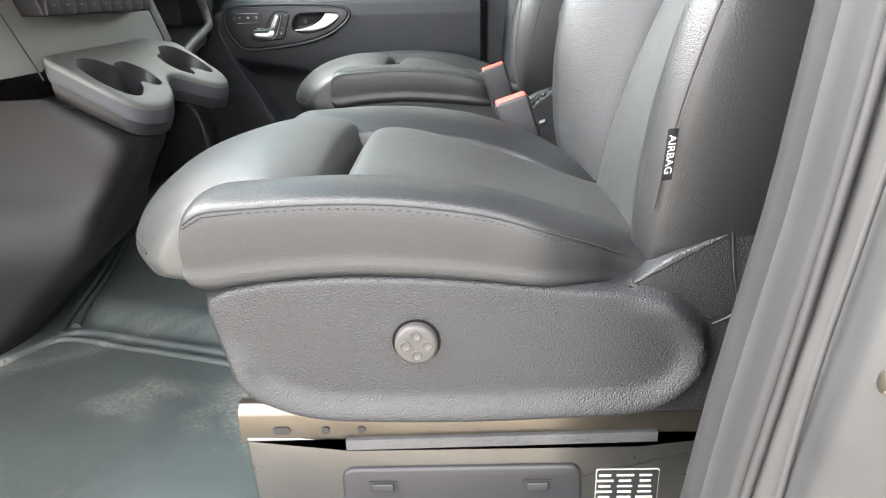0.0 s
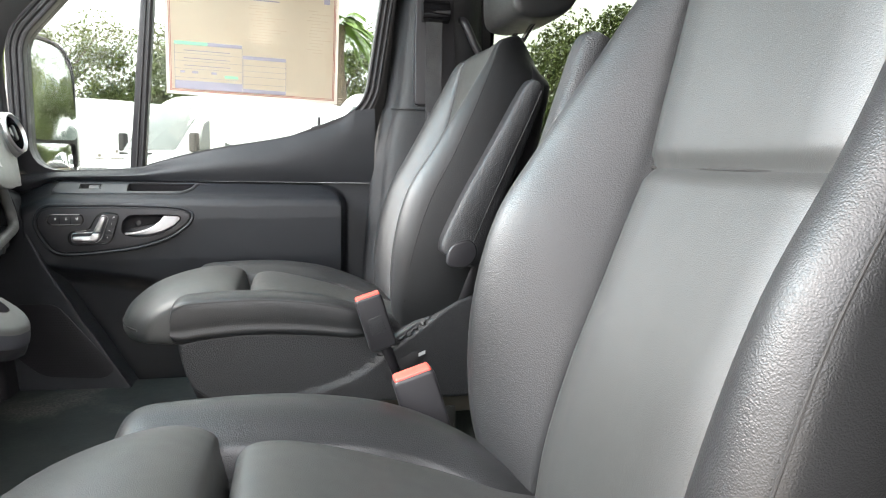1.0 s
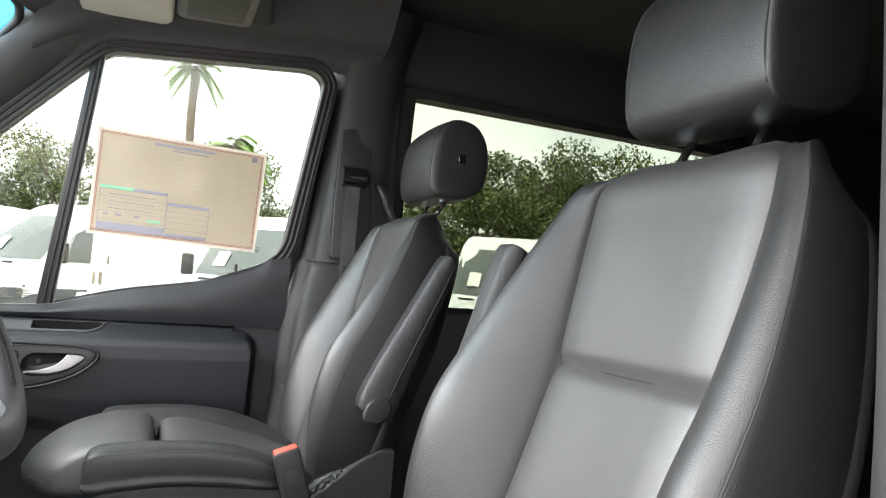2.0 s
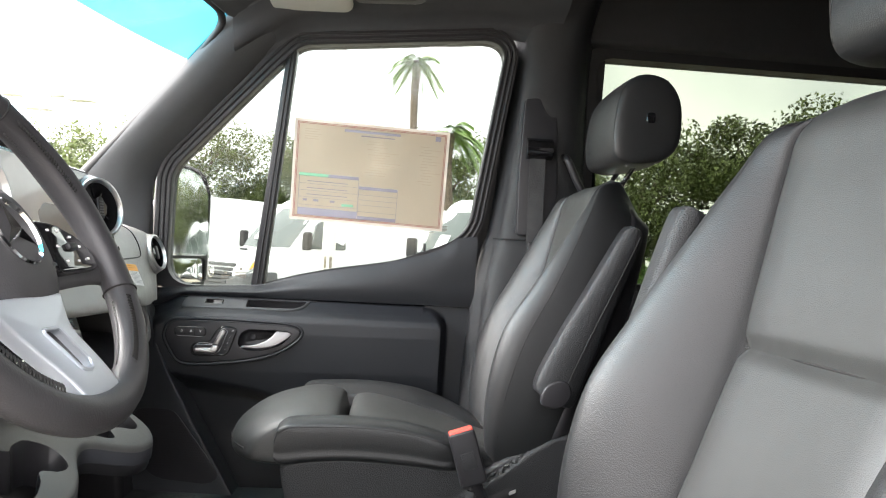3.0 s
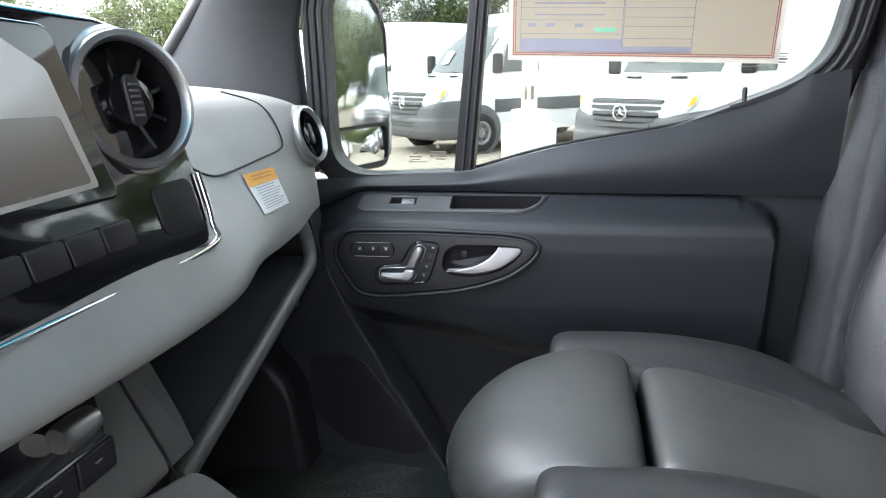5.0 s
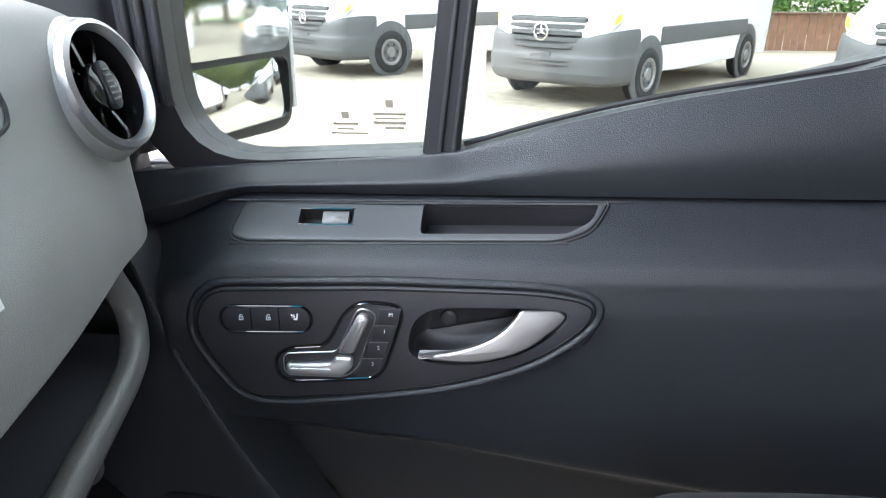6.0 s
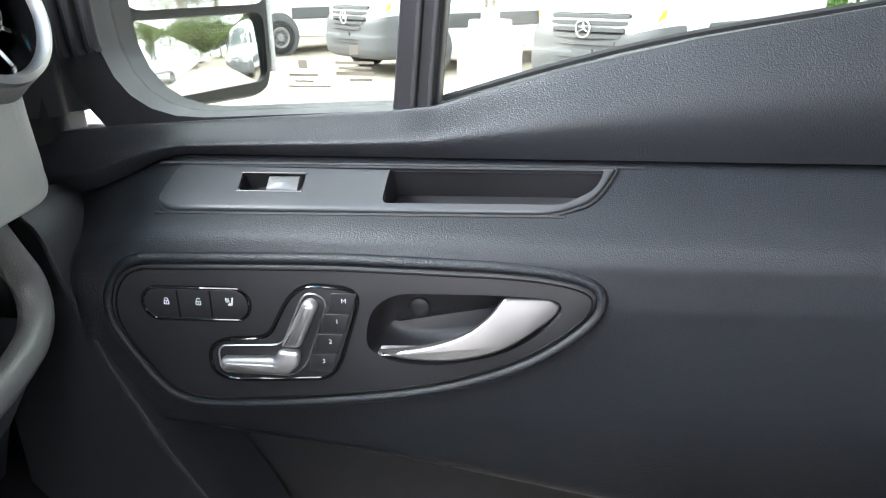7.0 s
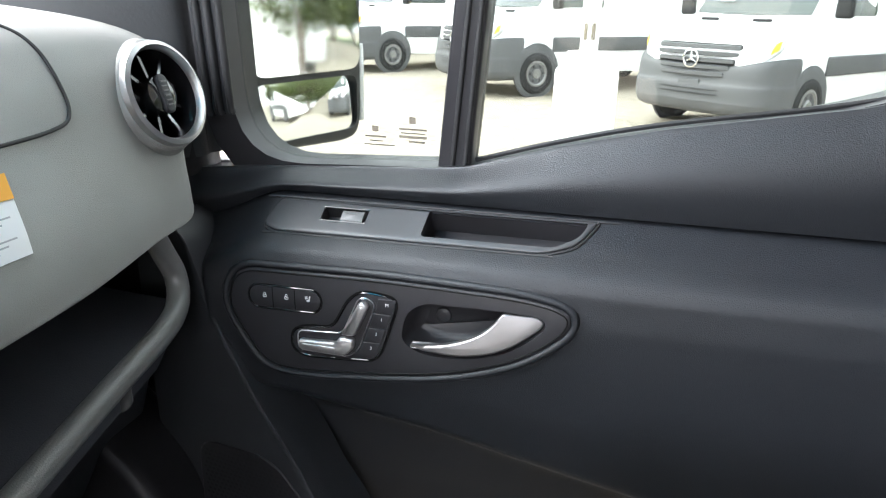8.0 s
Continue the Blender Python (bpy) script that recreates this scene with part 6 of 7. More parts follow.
for k in range(9):
    u = 1.222 + 0.0400 * k
    bm = B()
    slab(bm, rrect(0.0382, 0.024, 0.002, 2, u, 1.3395), lambda a, b, c: on_stack(a, b, c - 0.25 * (1.3395 - b)), 0.030, 0.041, 0.002)
    kk = part("stack_switch", bm, "satin", bank)
    bm = B()
    slab(bm, rrect(0.0075, 0.0045, 0.001, 2, u, 1.3430), on_stack, 0.0405, 0.0417)
    part("symbol", bm, "faint_white", kk)
# switch pad of the stack beside the wheel
bm = B()
slab(bm, rrect(0.178, 0.052, 0.008, 4, 1.022, 1.332), on_stack, -0.002, 0.006, 0.003)
lp = part("key_pad", bm, "chrome", stk, "silver-rimmed key pad")
bm = B()
slab(bm, rrect(0.170, 0.044, 0.006, 4, 1.022, 1.332), on_stack, 0.004, 0.0075, 0.001)
part("pad_ground", bm, "rubber", lp)
for k in range(5):
    bm = B()
    slab(bm, rrect(0.031, 0.038, 0.003, 3, 0.955 + 0.0335 * k, 1.333), on_stack, 0.004, 0.013, 0.003)
    part("pad_key", bm, "dash_low", lp)

# open shelf: back, floor, cheeks, rounded lip
bm = B()
box(bm, (-0.92, 1.64, 1.18), (-0.84, 2.30, 1.45), 0.01)
part("shelf_back", bm, "trim", dash)
bm = B()
slab(bm, [(-0.85, 1.66), (-0.55, 1.66), (-0.567, 1.83), (-0.588, 2.03), (-0.605, 2.18), (-0.635, 2.26), (-0.85, 2.27)], lambda u, v, w: Vector((u, v, 1.190 + 0.160 * (v - 1.672) + w)), -0.03, 0.0, 0.005)
part("shelf_floor", bm, "trim", dash)
bm = B()
tube(bm, [(-0.544, 1.672, 1.198), (-0.557, 1.80, 1.219), (-0.574, 1.95, 1.243), (-0.591, 2.10, 1.267), (-0.601, 2.19, 1.281), (-0.613, 2.232, 1.292), (-0.622, 2.246, 1.318), (-0.627, 2.236, 1.35), (-0.634, 2.215, 1.405)], 0.0120, 14, 110)
part("shelf_lip", bm, "lip", dash, "grey-black grained shelf lip")
bm = B()
slab(bm, rounded([(-0.556, 1.665), (-0.575, 2.07), (-0.62, 2.17), (-0.70, 2.22), (-0.70, 1.665)], 0.02), lambda u, v, w: Vector((u - 0.008 - 0.045 * step(1.7, 2.2, v), v, 1.180 + 0.160 * (v - 1.672) + w)), -0.03, 0.0, 0.01)
part("shelf_underside", bm, "trim", dash)
# kick panels and dark structure under the shelf
bm = B()
slab(bm, rounded([(-0.92, 1.24), (-0.70, 1.20), (-0.74, 1.08), (-0.84, 0.90), (-0.95, 0.78), (-1.05, 0.78)], 0.03), lambda u, v, w: Vector((u, w, v)), 1.50, 2.30, 0.01)
part("kick_panel", bm, "trim", dash)
bm = B()
slab(bm, rounded([(-0.64, 0.78), (-0.66, 1.02), (-0.80, 1.16), (-0.95, 1.16), (-0.95, 0.78)], 0.05, 5), lambda u, v, w: Vector((u, w, v)), 2.22, 2.34, 0.02, 4)
part("wheel_arch_trim", bm, "satin", dash)
bm = B()
lathe(bm, ((0.011, 0), (0.011, 0.02), (0.008, 0.024), (0.002, 0.025)), lambda a, b, w: Vector((-0.602 + a * 0.6, 2.125 + b, 1.256 - w)), 14)
part("lamp_cap", bm, "visor_grey", dash)
bm = B()
box(bm, (-1.25, 0.50, 0.75), (-1.02, 2.36, 1.57), 0.02)
part("firewall", bm, "trim", dash)

# cup tray with two double holders
def on_tray(u, v, w):
    """u and v in the tray's own drawing, w up."""
    x = u + 0.075
    return Vector((x, 1.16 + 0.83 * (v - 1.194), 1.221 - (x + 0.397) * 0.74 + w))


tray = rounded([(-0.560, 1.145), (-0.475, 1.185), (-0.450, 1.215), (-0.438, 1.300), (-0.450, 1.375), (-0.480, 1.430), (-0.488, 1.490), (-0.462, 1.545), (-0.438, 1.610), (-0.434, 1.680), (-0.455, 1.718), (-0.545, 1.715), (-0.566, 1.58)],
               [0.01, 0.03, 0.03, 0.04, 0.04, 0.03, 0.03, 0.03, 0.03, 0.02, 0.02, 0.02, 0.02], 5)
cups = [[tuple(float(c) for c in q) for q in curve(p, 44, True)] for p in (
    ((-0.536, 1.202), (-0.546, 1.235), (-0.540, 1.280), (-0.523, 1.309), (-0.527, 1.330), (-0.525, 1.368), (-0.501, 1.400), (-0.474, 1.390), (-0.472, 1.357), (-0.485, 1.322), (-0.474, 1.298), (-0.464, 1.255), (-0.473, 1.220), (-0.496, 1.199), (-0.517, 1.194)),
    ((-0.522, 1.525), (-0.527, 1.556), (-0.541, 1.593), (-0.536, 1.655), (-0.510, 1.692), (-0.472, 1.690), (-0.464, 1.662), (-0.478, 1.623), (-0.484, 1.592), (-0.470, 1.574), (-0.483, 1.536), (-0.503, 1.517)))]
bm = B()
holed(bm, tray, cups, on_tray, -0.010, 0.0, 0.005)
# same plastic, darkest copy: the tray's shade is in its colour
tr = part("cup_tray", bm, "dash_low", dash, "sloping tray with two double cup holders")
for c in cups:
    bm = B()
    vs = grid(bm, [[on_tray(u, v, w) for u, v in offset(c, d)] for d, w in ((0, -0.001), (0.0015, -0.004), (0.003, -0.030), (0.006, -0.060))], wrap_v=True)
    bm.faces.new(vs[-1])
    part("cup_well", bm, "satin", tr)
bm = B()
rows = [[on_tray(u, v, w) for u, v in offset(tray, d)] for d, w in ((0.000, -0.008), (0.0005, -0.024), (0.002, -0.033), (0.005, -0.036))]
vs = grid(bm, rows, wrap_v=True)
part("tray_skirt", bm, "trim", tr)
bm = B()
rows = [[on_tray(u, v, w) for u, v in offset(tray, d)] for d, w in ((0.0045, -0.034), (0.005, -0.044), (0.009, -0.056), (0.02, -0.064))]
vs = grid(bm, rows, wrap_v=True)
bm.faces.new(vs[-1])
part("tray_base", bm, "satin", tr)
bm = B()
loft(bm, [[Vector(q) for q in ((x0 - 0.35, y0, z), (x0 - 0.06, y0, z), (x0, y0 + 0.05, z), (x0 + 0.005, (y0 + y1) / 2, z), (x0 - 0.02, y1 - 0.03, z), (x0 - 0.08, y1, z), (x0 - 0.35, y1, z))] for z, x0, y0, y1 in ((1.222, -0.480, 1.125, 1.40), (1.172, -0.408, 1.132, 1.38), (1.135, -0.392, 1.13, 1.36), (1.09, -0.415, 1.12, 1.36), (1.04, -0.445, 1.10, 1.38), (0.98, -0.475, 1.09, 1.40), (0.90, -0.56, 1.09, 1.42), (0.80, -0.66, 1.09, 1.42))], 56, 40, 0)
part("console", bm, "console_black", dash)

# ---- steering wheel ----
CW, UPW, OUTW = Vector((-0.262, 0.886, 1.542)), Vector((-0.51, 0, 0.86)), Vector((0.86, 0, 0.51))


def on_wheel(u, v, w):
    return CW + Vector((0, u, 0)) + v * UPW + w * OUTW


def on_hub(u, v, w):
    """The hub pad lies behind the rim's plane."""
    return on_wheel(0.80 * u, 0.84 * v, w - 0.028)


wheel = thing("steering_wheel", "black leather steering wheel with silver lower spokes", "steering wheel", tuple(CW))
bm = B()
rows = []
for i in range(120):
    a = 2 * math.pi * i / 120
    fat = 1 + 0.10 * math.exp(-((math.degrees(a) % 180 - 25) / 14) ** 2)
    rows.append([on_wheel((0.1565 + 0.0158 * fat * math.cos(b)) * math.cos(a), (0.1565 + 0.0158 * fat * math.cos(b)) * math.sin(a), 0.0148 * fat * math.sin(b)) for b in (2 * math.pi * j / 18 for j in range(18))])
grid(bm, rows, wrap_u=True, wrap_v=True)
rim = part("rim", bm, "wheel_leather", wheel)
for a0, a1 in ((20, 52), (-62, -28), (128, 160), (208, 242)):
    bm = B()
    for i in range(26):
        a = radians(a0 + (a1 - a0) * i / 25)
        for s in (1, -1):
            r = 0.1440
            p = on_wheel((r - 0.003) * math.cos(a), (r - 0.003) * math.sin(a), 0.008 * s + 0.004)
            q = on_wheel((r + 0.004) * math.cos(a + 0.012 * s), (r + 0.004) * math.sin(a + 0.012 * s), 0.012)
            tube(bm, [p, (p + q) / 2 + 0.001 * OUTW, q], 0.0009, 5, 6)
    part("stitching", bm, "thread", rim)
for a in (radians(58), radians(-22)):
    bm = B()
    tube(bm, [on_wheel((0.1565 + 0.0162 * math.cos(b)) * math.cos(a), (0.1565 + 0.0162 * math.cos(b)) * math.sin(a), 0.0153 * math.sin(b)) for b in (2 * math.pi * j / 14 for j in range(14))], 0.0010, 5, 40, closed=True)
    part("cover_seam", bm, "thread", rim)
# hub pad
bm = B()
hubo = rounded([(-0.080, 0.034), (-0.052, 0.070), (0.052, 0.070), (0.080, 0.034), (0.080, -0.034), (0.046, -0.078), (-0.046, -0.078), (-0.080, -0.034)], 0.040, 6)
rows = [[on_hub(u * k, v * k, w) for u, v in hubo] for k, w in ((0.92, -0.05), (1.0, -0.03), (1.0, 0.0), (0.97, 0.014), (0.88, 0.023), (0.7, 0.029), (0.4, 0.032))]
grid(bm, rows, wrap_v=True, cap=True)
hub = part("hub_pad", bm, "pad", wheel)
bm = B()
lathe_open(bm, ((0.0335, 0.028), (0.0358, 0.0335), (0.0340, 0.0350), (0.0322, 0.031)), lambda u, v, w: on_hub(u, v + 0.004, w), 48)
part("badge_ring", bm, "bright", hub, "chrome ring")
bm = B()
for a in (90, 210, 330):
    d, e = Vector((math.cos(radians(a)), math.sin(radians(a)))), Vector((-math.sin(radians(a)), math.cos(radians(a))))
    c = [on_hub(*(d * r + e * s), w) for r, s, w in ((0.031, 0, 0.0325), (0.004, 0.0055, 0.0325), (0, 0, 0.0375), (0.004, -0.0055, 0.0325))]
    vsx = [bm.verts.new(q + 0.004 * UPW) for q in c]
    bm.faces.new((vsx[0], vsx[1], vsx[2]))
    bm.faces.new((vsx[0], vsx[2], vsx[3]))
part("badge", bm, "bright", hub, flat=True)
bm = B()
slab(bm, rrect(0.030, 0.004, 0.001, 2, 0.040, -0.030), on_hub, 0.0270, 0.0295)
part("airbag_word_bar", bm, "satin", hub)
# key pads left and right
for s in (-1, 1):
    bm = B()
    slab(bm, rounded([(s * 0.046, 0.020), (s * 0.080, 0.018), (s * 0.118, 0.004), (s * 0.134, -0.018), (s * 0.127, -0.031), (s * 0.044, -0.035)], 0.010, 4), on_wheel, -0.03, 0.0, 0.004)
    kp = part("key_pad", bm, "gloss", wheel, "gloss black thumb keys")
    for u, v in ((0.062, 0.009), (0.080, 0.009), (0.098, 0.003), (0.066, -0.007), (0.108, -0.007), (0.070, -0.022), (0.092, -0.022), (0.114, -0.020)):
        bm = B()
        slab(bm, rrect(0.0040, 0.0022, 0.0006, 2, s * u, v), on_wheel, -0.0002, 0.0008)
        part("key_symbol", bm, "white", kp)
    bm = B()
    slab(bm, rrect(0.016, 0.007, 0.002, 3, s * 0.088, -0.008), on_wheel, -0.001, 0.0045, 0.002)
    part("thumb_roller", bm, "satin", kp)
    bm = B()
    loft(bm, [[on_wheel(s * u, v + dv, w) for dv, w in ((h, -0.014), (h * 0.7, -0.006), (-h * 0.7, -0.006), (-h, -0.014), (0, -0.026))] for u, v, h in ((0.045, -0.010, 0.034), (0.09, -0.012, 0.030), (0.130, -0.020, 0.022), (0.156, -0.024, 0.022))], 20, 16, 0)
    part("spoke", bm, "pad", wheel)
# lower silver spoke plate with its opening, and dark filling
bm = B()
plate = rounded([(-0.080, -0.050), (-0.058, -0.080), (-0.038, -0.120), (-0.031, -0.144), (0.026, -0.146), (0.031, -0.138), (0.027, -0.104), (0.020, -0.082), (0.034, -0.050)], [0.004, 0.03, 0.03, 0.006, 0.006, 0.006, 0.03, 0.02, 0.004], 5)
slot = rounded([(-0.028, -0.080), (-0.002, -0.080), (0.008, -0.114), (0.003, -0.122), (-0.012, -0.120)], 0.005, 4)
holed(bm, plate, [slot], lambda u, v, w: on_wheel(u, v, w + 0.010 * step(-0.07, -0.15, v)), -0.014, -0.002, 0.003)
lsp = part("lower_spoke", bm, "silver", wheel, "satin silver lower spoke")
bm = B()
tube(bm, [on_wheel(u, v, -0.0015 + 0.010 * step(-0.07, -0.15, v)) for u, v in slot], 0.0016, 6, 90, closed=True)
part("slot_rim", bm, "silver", lsp)
# added dark sheet behind the open slot, in place of the shade there
bm = B()
slab(bm, offset(slot, -0.003), lambda u, v, w: on_wheel(u, v, w + 0.010 * step(-0.07, -0.15, v)), -0.012, -0.0085, 0)
part("slot_shade_sheet", bm, "pad", lsp)
bm = B()
slab(bm, rounded([(-0.125, -0.034), (-0.086, -0.062), (-0.062, -0.100), (-0.052, -0.140), (-0.100, -0.105), (-0.136, -0.050)], 0.012, 4), on_wheel, -0.022, -0.014, 0.003)
part("spoke_filling", bm, "pad", wheel)
bm = B()
lathe(bm, ((0.045, -0.30), (0.05, -0.06), (0.06, -0.04), (0.03, -0.03)), on_wheel, 24)
part("column", bm, "satin", wheel)
# ---- door mirror outside the quarter window ----
MO, MD, MN = Vector((-0.650, 2.450, 1.405)), Vector((0.35, 0.937, 0)), Vector((0.937, -0.35, 0))


def on_mirror(u, v, w):
    """u outward along the mirror, v up, w towards the eye."""
    return MO + 1.08 * u * MD + Vector((0, 0, 1.04 * v)) + w * MN


mir = thing("door_mirror", "black outside mirror with a large pane over a small convex pane", "mirror", tuple(MO))
shell = rounded([(0.0, 0.0), (0.012, 0.345), (0.06, 0.375), (0.165, 0.362), (0.205, 0.30), (0.203, 0.028), (0.190, -0.006)], [0.02, 0.03, 0.04, 0.05, 0.05, 0.04, 0.03], 5)
bm = B()
rows = [[on_mirror(u, v, w) for u, v in (offset(shell, d) if d else shell)] for d, w in ((0.012, 0.0), (0.003, 0.003), (0.0, -0.004), (0.0, -0.03), (0.012, -0.06), (0.035, -0.085), (0.06, -0.095))]
vs = grid(bm, rows, wrap_v=True)
bm.faces.new(vs[-1])
part("housing", bm, "rubber_grey", mir)
up = rounded([(0.013, 0.097), (0.022, 0.340), (0.064, 0.364), (0.158, 0.353), (0.195, 0.297), (0.193, 0.099)], 0.020, 5)
lo = rounded([(0.010, 0.010), (0.013, 0.086), (0.192, 0.088), (0.190, 0.012)], 0.018, 5)
bm = B()
holed(bm, offset(shell, 0.004), [up, lo], on_mirror, -0.014, 0.0050, 0.003)
part("bezel", bm, "rubber_grey", mir)
for nm, o, bow, tilt in (("main_pane", up, 0.002, 0.055), ("convex_pane", lo, 0.014, 0.06)):
    cu = sum(p[0] for p in o) / len(o)
    cv = sum(p[1] for p in o) / len(o)
    bm = B()
    rows = []
    for k in (1.0, 0.85, 0.7, 0.55, 0.4, 0.25, 0.12, 0.03):
        rows.append([on_mirror(cu + (u - cu) * k, cv + (v - cv) * k, 0.0025 + 0.25 * bow - tilt * (v - cv) * k - bow * (((u - cu) * k / 0.09) ** 2 + ((v - cv) * k / 0.09) ** 2) * 0.5) for u, v in offset(o, -0.003)])
    vs = grid(bm, rows, wrap_v=True)
    bm.faces.new(vs[-1])
    part(nm, bm, "mirror", mir, "silvered mirror pane")
bm = B()
slab(bm, rrect(0.010, 0.11, 0.003, 3, 0.2035, 0.075), on_mirror, -0.03, 0.004, 0.003)
part("edge_reflector", bm, "white_paint", mir)
bm = B()
slab(bm, rounded([(-0.09, 0.0), (-0.09, 0.07), (0.05, 0.07), (0.05, 0.01)], 0.02), on_mirror, -0.08, -0.03, 0.01)
part("arm", bm, "rubber_grey", mir)
# own outer side behind the door
bm = B()
slab(bm, rounded([(0.36, 0.35), (0.36, 1.44), (4.6, 1.44), (4.6, 0.35)], 0.02), lambda u, v, w: Vector((u, 2.43 + w, v)), 0, 0.05, 0.02)
solo("wall_far_outer", bm, "paint", "grey metallic painted van side", "van side", kind="structure")
# ---- outside ----
def rise(y):
    """The yard climbs gently away from the cab."""
    return 0.008 * max(0.0, y - 1.5)


bm = B()
rows = []
for i in range(84):
    r = 0.5 * 1.125 ** i
    rows.append([(r * math.cos(2 * math.pi * j / 64), r * math.sin(2 * math.pi * j / 64), (0.03 * noise.noise(Vector((r * math.cos(2 * math.pi * j / 64) * 0.3, r * math.sin(2 * math.pi * j / 64) * 0.3, 0))) - 0.03) * step(3, 8, r) + rise(min(60.0, r * math.sin(2 * math.pi * j / 64)))) for j in range(64)])
grid(bm, rows, wrap_v=True)
solo("ground", bm, "dirt", "pale sandy gravel yard", "ground", kind="structure")


def build_van(label):
    """A white cargo van at the origin, its nose towards -y."""
    v = thing("cargo_van", label, "van", (0, 0, 0), "parked vans")
    bm = B()
    secs = []
    for y, hw, zb, zt, tw in ((0.00, 0.62, 0.52, 1.02, 0.96), (0.10, 0.84, 0.42, 1.13, 0.95), (0.35, 0.95, 0.38, 1.22, 0.93), (0.70, 0.985, 0.36, 1.31, 0.90), (1.00, 0.99, 0.36, 1.40, 0.86), (1.12, 0.99, 0.36, 1.52, 0.84), (1.50, 0.99, 0.36, 1.98, 0.84), (1.86, 0.99, 0.36, 2.34, 0.84), (2.15, 0.99, 0.36, 2.52, 0.86), (2.6, 0.99, 0.36, 2.60, 0.88), (4.0, 0.99, 0.36, 2.64, 0.88), (5.6, 0.99, 0.36, 2.62, 0.88), (5.85, 0.97, 0.38, 2.58, 0.87), (5.92, 0.94, 0.42, 2.50, 0.86)):
        m = zb + 0.55 * (zt - zb)
        secs.append([Vector((s * a, y, z)) for s, a, z in ((-1, hw * 0.75, zb), (-1, hw * 0.95, zb + 0.005), (-1, hw, zb + 0.1), (-1, hw, m), (-1, hw * (0.3 + 0.7 * tw), zt - 0.14 * (zt - zb)), (-1, hw * tw * 0.93, zt - 0.035), (-1, hw * 0.5, zt), (1, hw * 0.5, zt), (1, hw * tw * 0.93, zt - 0.035), (1, hw * (0.3 + 0.7 * tw), zt - 0.14 * (zt - zb)), (1, hw, m), (1, hw, zb + 0.1), (1, hw * 0.95, zb + 0.005), (1, hw * 0.75, zb))])
    loft(bm, secs, 64, 120, 0.0)
    body = part("body", bm, "white_paint", v)
    # bumper with lower grille, slatted grille, lamps
    bm = B()
    bo = ((-1.0, 0.62), (-0.985, 0.28), (-0.90, 0.06), (-0.60, -0.05), (0, -0.09), (0.60, -0.05), (0.90, 0.06), (0.985, 0.28), (1.0, 0.62))
    loft(bm, [[Vector((x * k, y * kk + dy, z + 0.10 * (abs(x) / 1.0) ** 3 * step(0.7, 0.86, z))) for x, y in (*bo, (0.8, 0.7), (-0.8, 0.7))] for z, k, kk, dy in ((0.26, 0.93, 0.9, 0.08), (0.31, 0.985, 1, 0.02), (0.40, 1.008, 1.04, -0.015), (0.44, 1.010, 1.05, -0.02), (0.60, 1.012, 1.05, -0.02), (0.66, 1.004, 1, 0.0), (0.80, 1.0, 1, 0.02), (0.86, 0.985, 0.95, 0.06))], 60, 32, 0.0)
    bp = part("bumper", bm, "bumper", v, "dark grey plastic bumper")
    by = lambda x: -0.112 + 0.115 * abs(x / 0.75) ** 2.4
    bm = B()
    slab(bm, rounded([(-0.46, 0.47), (-0.42, 0.595), (0.42, 0.595), (0.46, 0.47)], 0.03, 4), lambda u, w, d: Vector((u, by(u) - d, w)), -0.05, 0.008, 0.006)
    lg = part("lower_grille", bm, "tyre", bp, "black lower grille")
    for z in (0.505, 0.560):
        bm = B()
        grid(bm, [[Vector((x, by(x) - d, z + e)) for d, e in ((0.004, 0.009), (0.018, 0.007), (0.018, -0.007), (0.004, -0.009))] for x in np.linspace(-0.42, 0.42, 13)], wrap_v=True, cap=True)
        part("slat", bm, "slat", lg)
    for s in (-1, 1):
        bm = B()
        slab(bm, rounded([(0.55, 0.47), (0.54, 0.57), (0.80, 0.62), (0.84, 0.52)], 0.03, 4), lambda u, w, d: Vector((s * u, by(0.55) + 0.42 * max(0.0, u - 0.55) ** 1.35 * 1.6 - d, w)), -0.05, 0.010, 0.006)
        part("corner_recess", bm, "slat", bp)
    gy = lambda x, z: -0.085 + 0.10 * abs(x / 0.60) ** 2.2 + 0.16 * (z - 0.8)
    bm = B()
    go = rounded([(-0.44, 0.715), (-0.50, 0.80), (-0.615, 1.03), (-0.57, 1.105), (0.57, 1.105), (0.615, 1.03), (0.50, 0.80), (0.44, 0.715)], 0.04, 4)
    slab(bm, go, lambda u, w, d: Vector((u, gy(u, w) - d, w)), -0.10, 0.012, 0.01)
    gr = part("grille", bm, "tyre", v, "black slatted grille")
    for z, hw in ((0.745, 0.44), (0.825, 0.49), (0.905, 0.53), (0.985, 0.57), (1.065, 0.57)):
        bm = B()
        grid(bm, [[Vector((x, gy(x, z) - d, z + e)) for d, e in ((0.010, 0.029), (0.034, 0.022), (0.034, -0.018), (0.010, -0.026))] for x in np.linspace(-hw, hw, 15)], wrap_v=True, cap=True)
        part("slat", bm, "bumper", gr)
    bm = B()
    lathe_open(bm, ((0.105, 0.0), (0.115, 0.02), (0.098, 0.026), (0.090, 0.01)), lambda a, b, d: Vector((a, gy(0, 0.92) - 0.034 - d, 0.92 + b)), 32)
    for a in (90, 210, 330):
        d, e = Vector((math.cos(radians(a)), math.sin(radians(a)))), Vector((-math.sin(radians(a)), math.cos(radians(a))))
        q = [bm.verts.new(Vector((w.x, gy(0, 0.92) - k, 0.92 + w.y))) for w, k in ((d * 0.100, 0.050), (e * 0.022, 0.050), (Vector((0, 0)), 0.070), (e * -0.022, 0.050))]
        bm.faces.new((q[0], q[1], q[2]))
        bm.faces.new((q[0], q[2], q[3]))
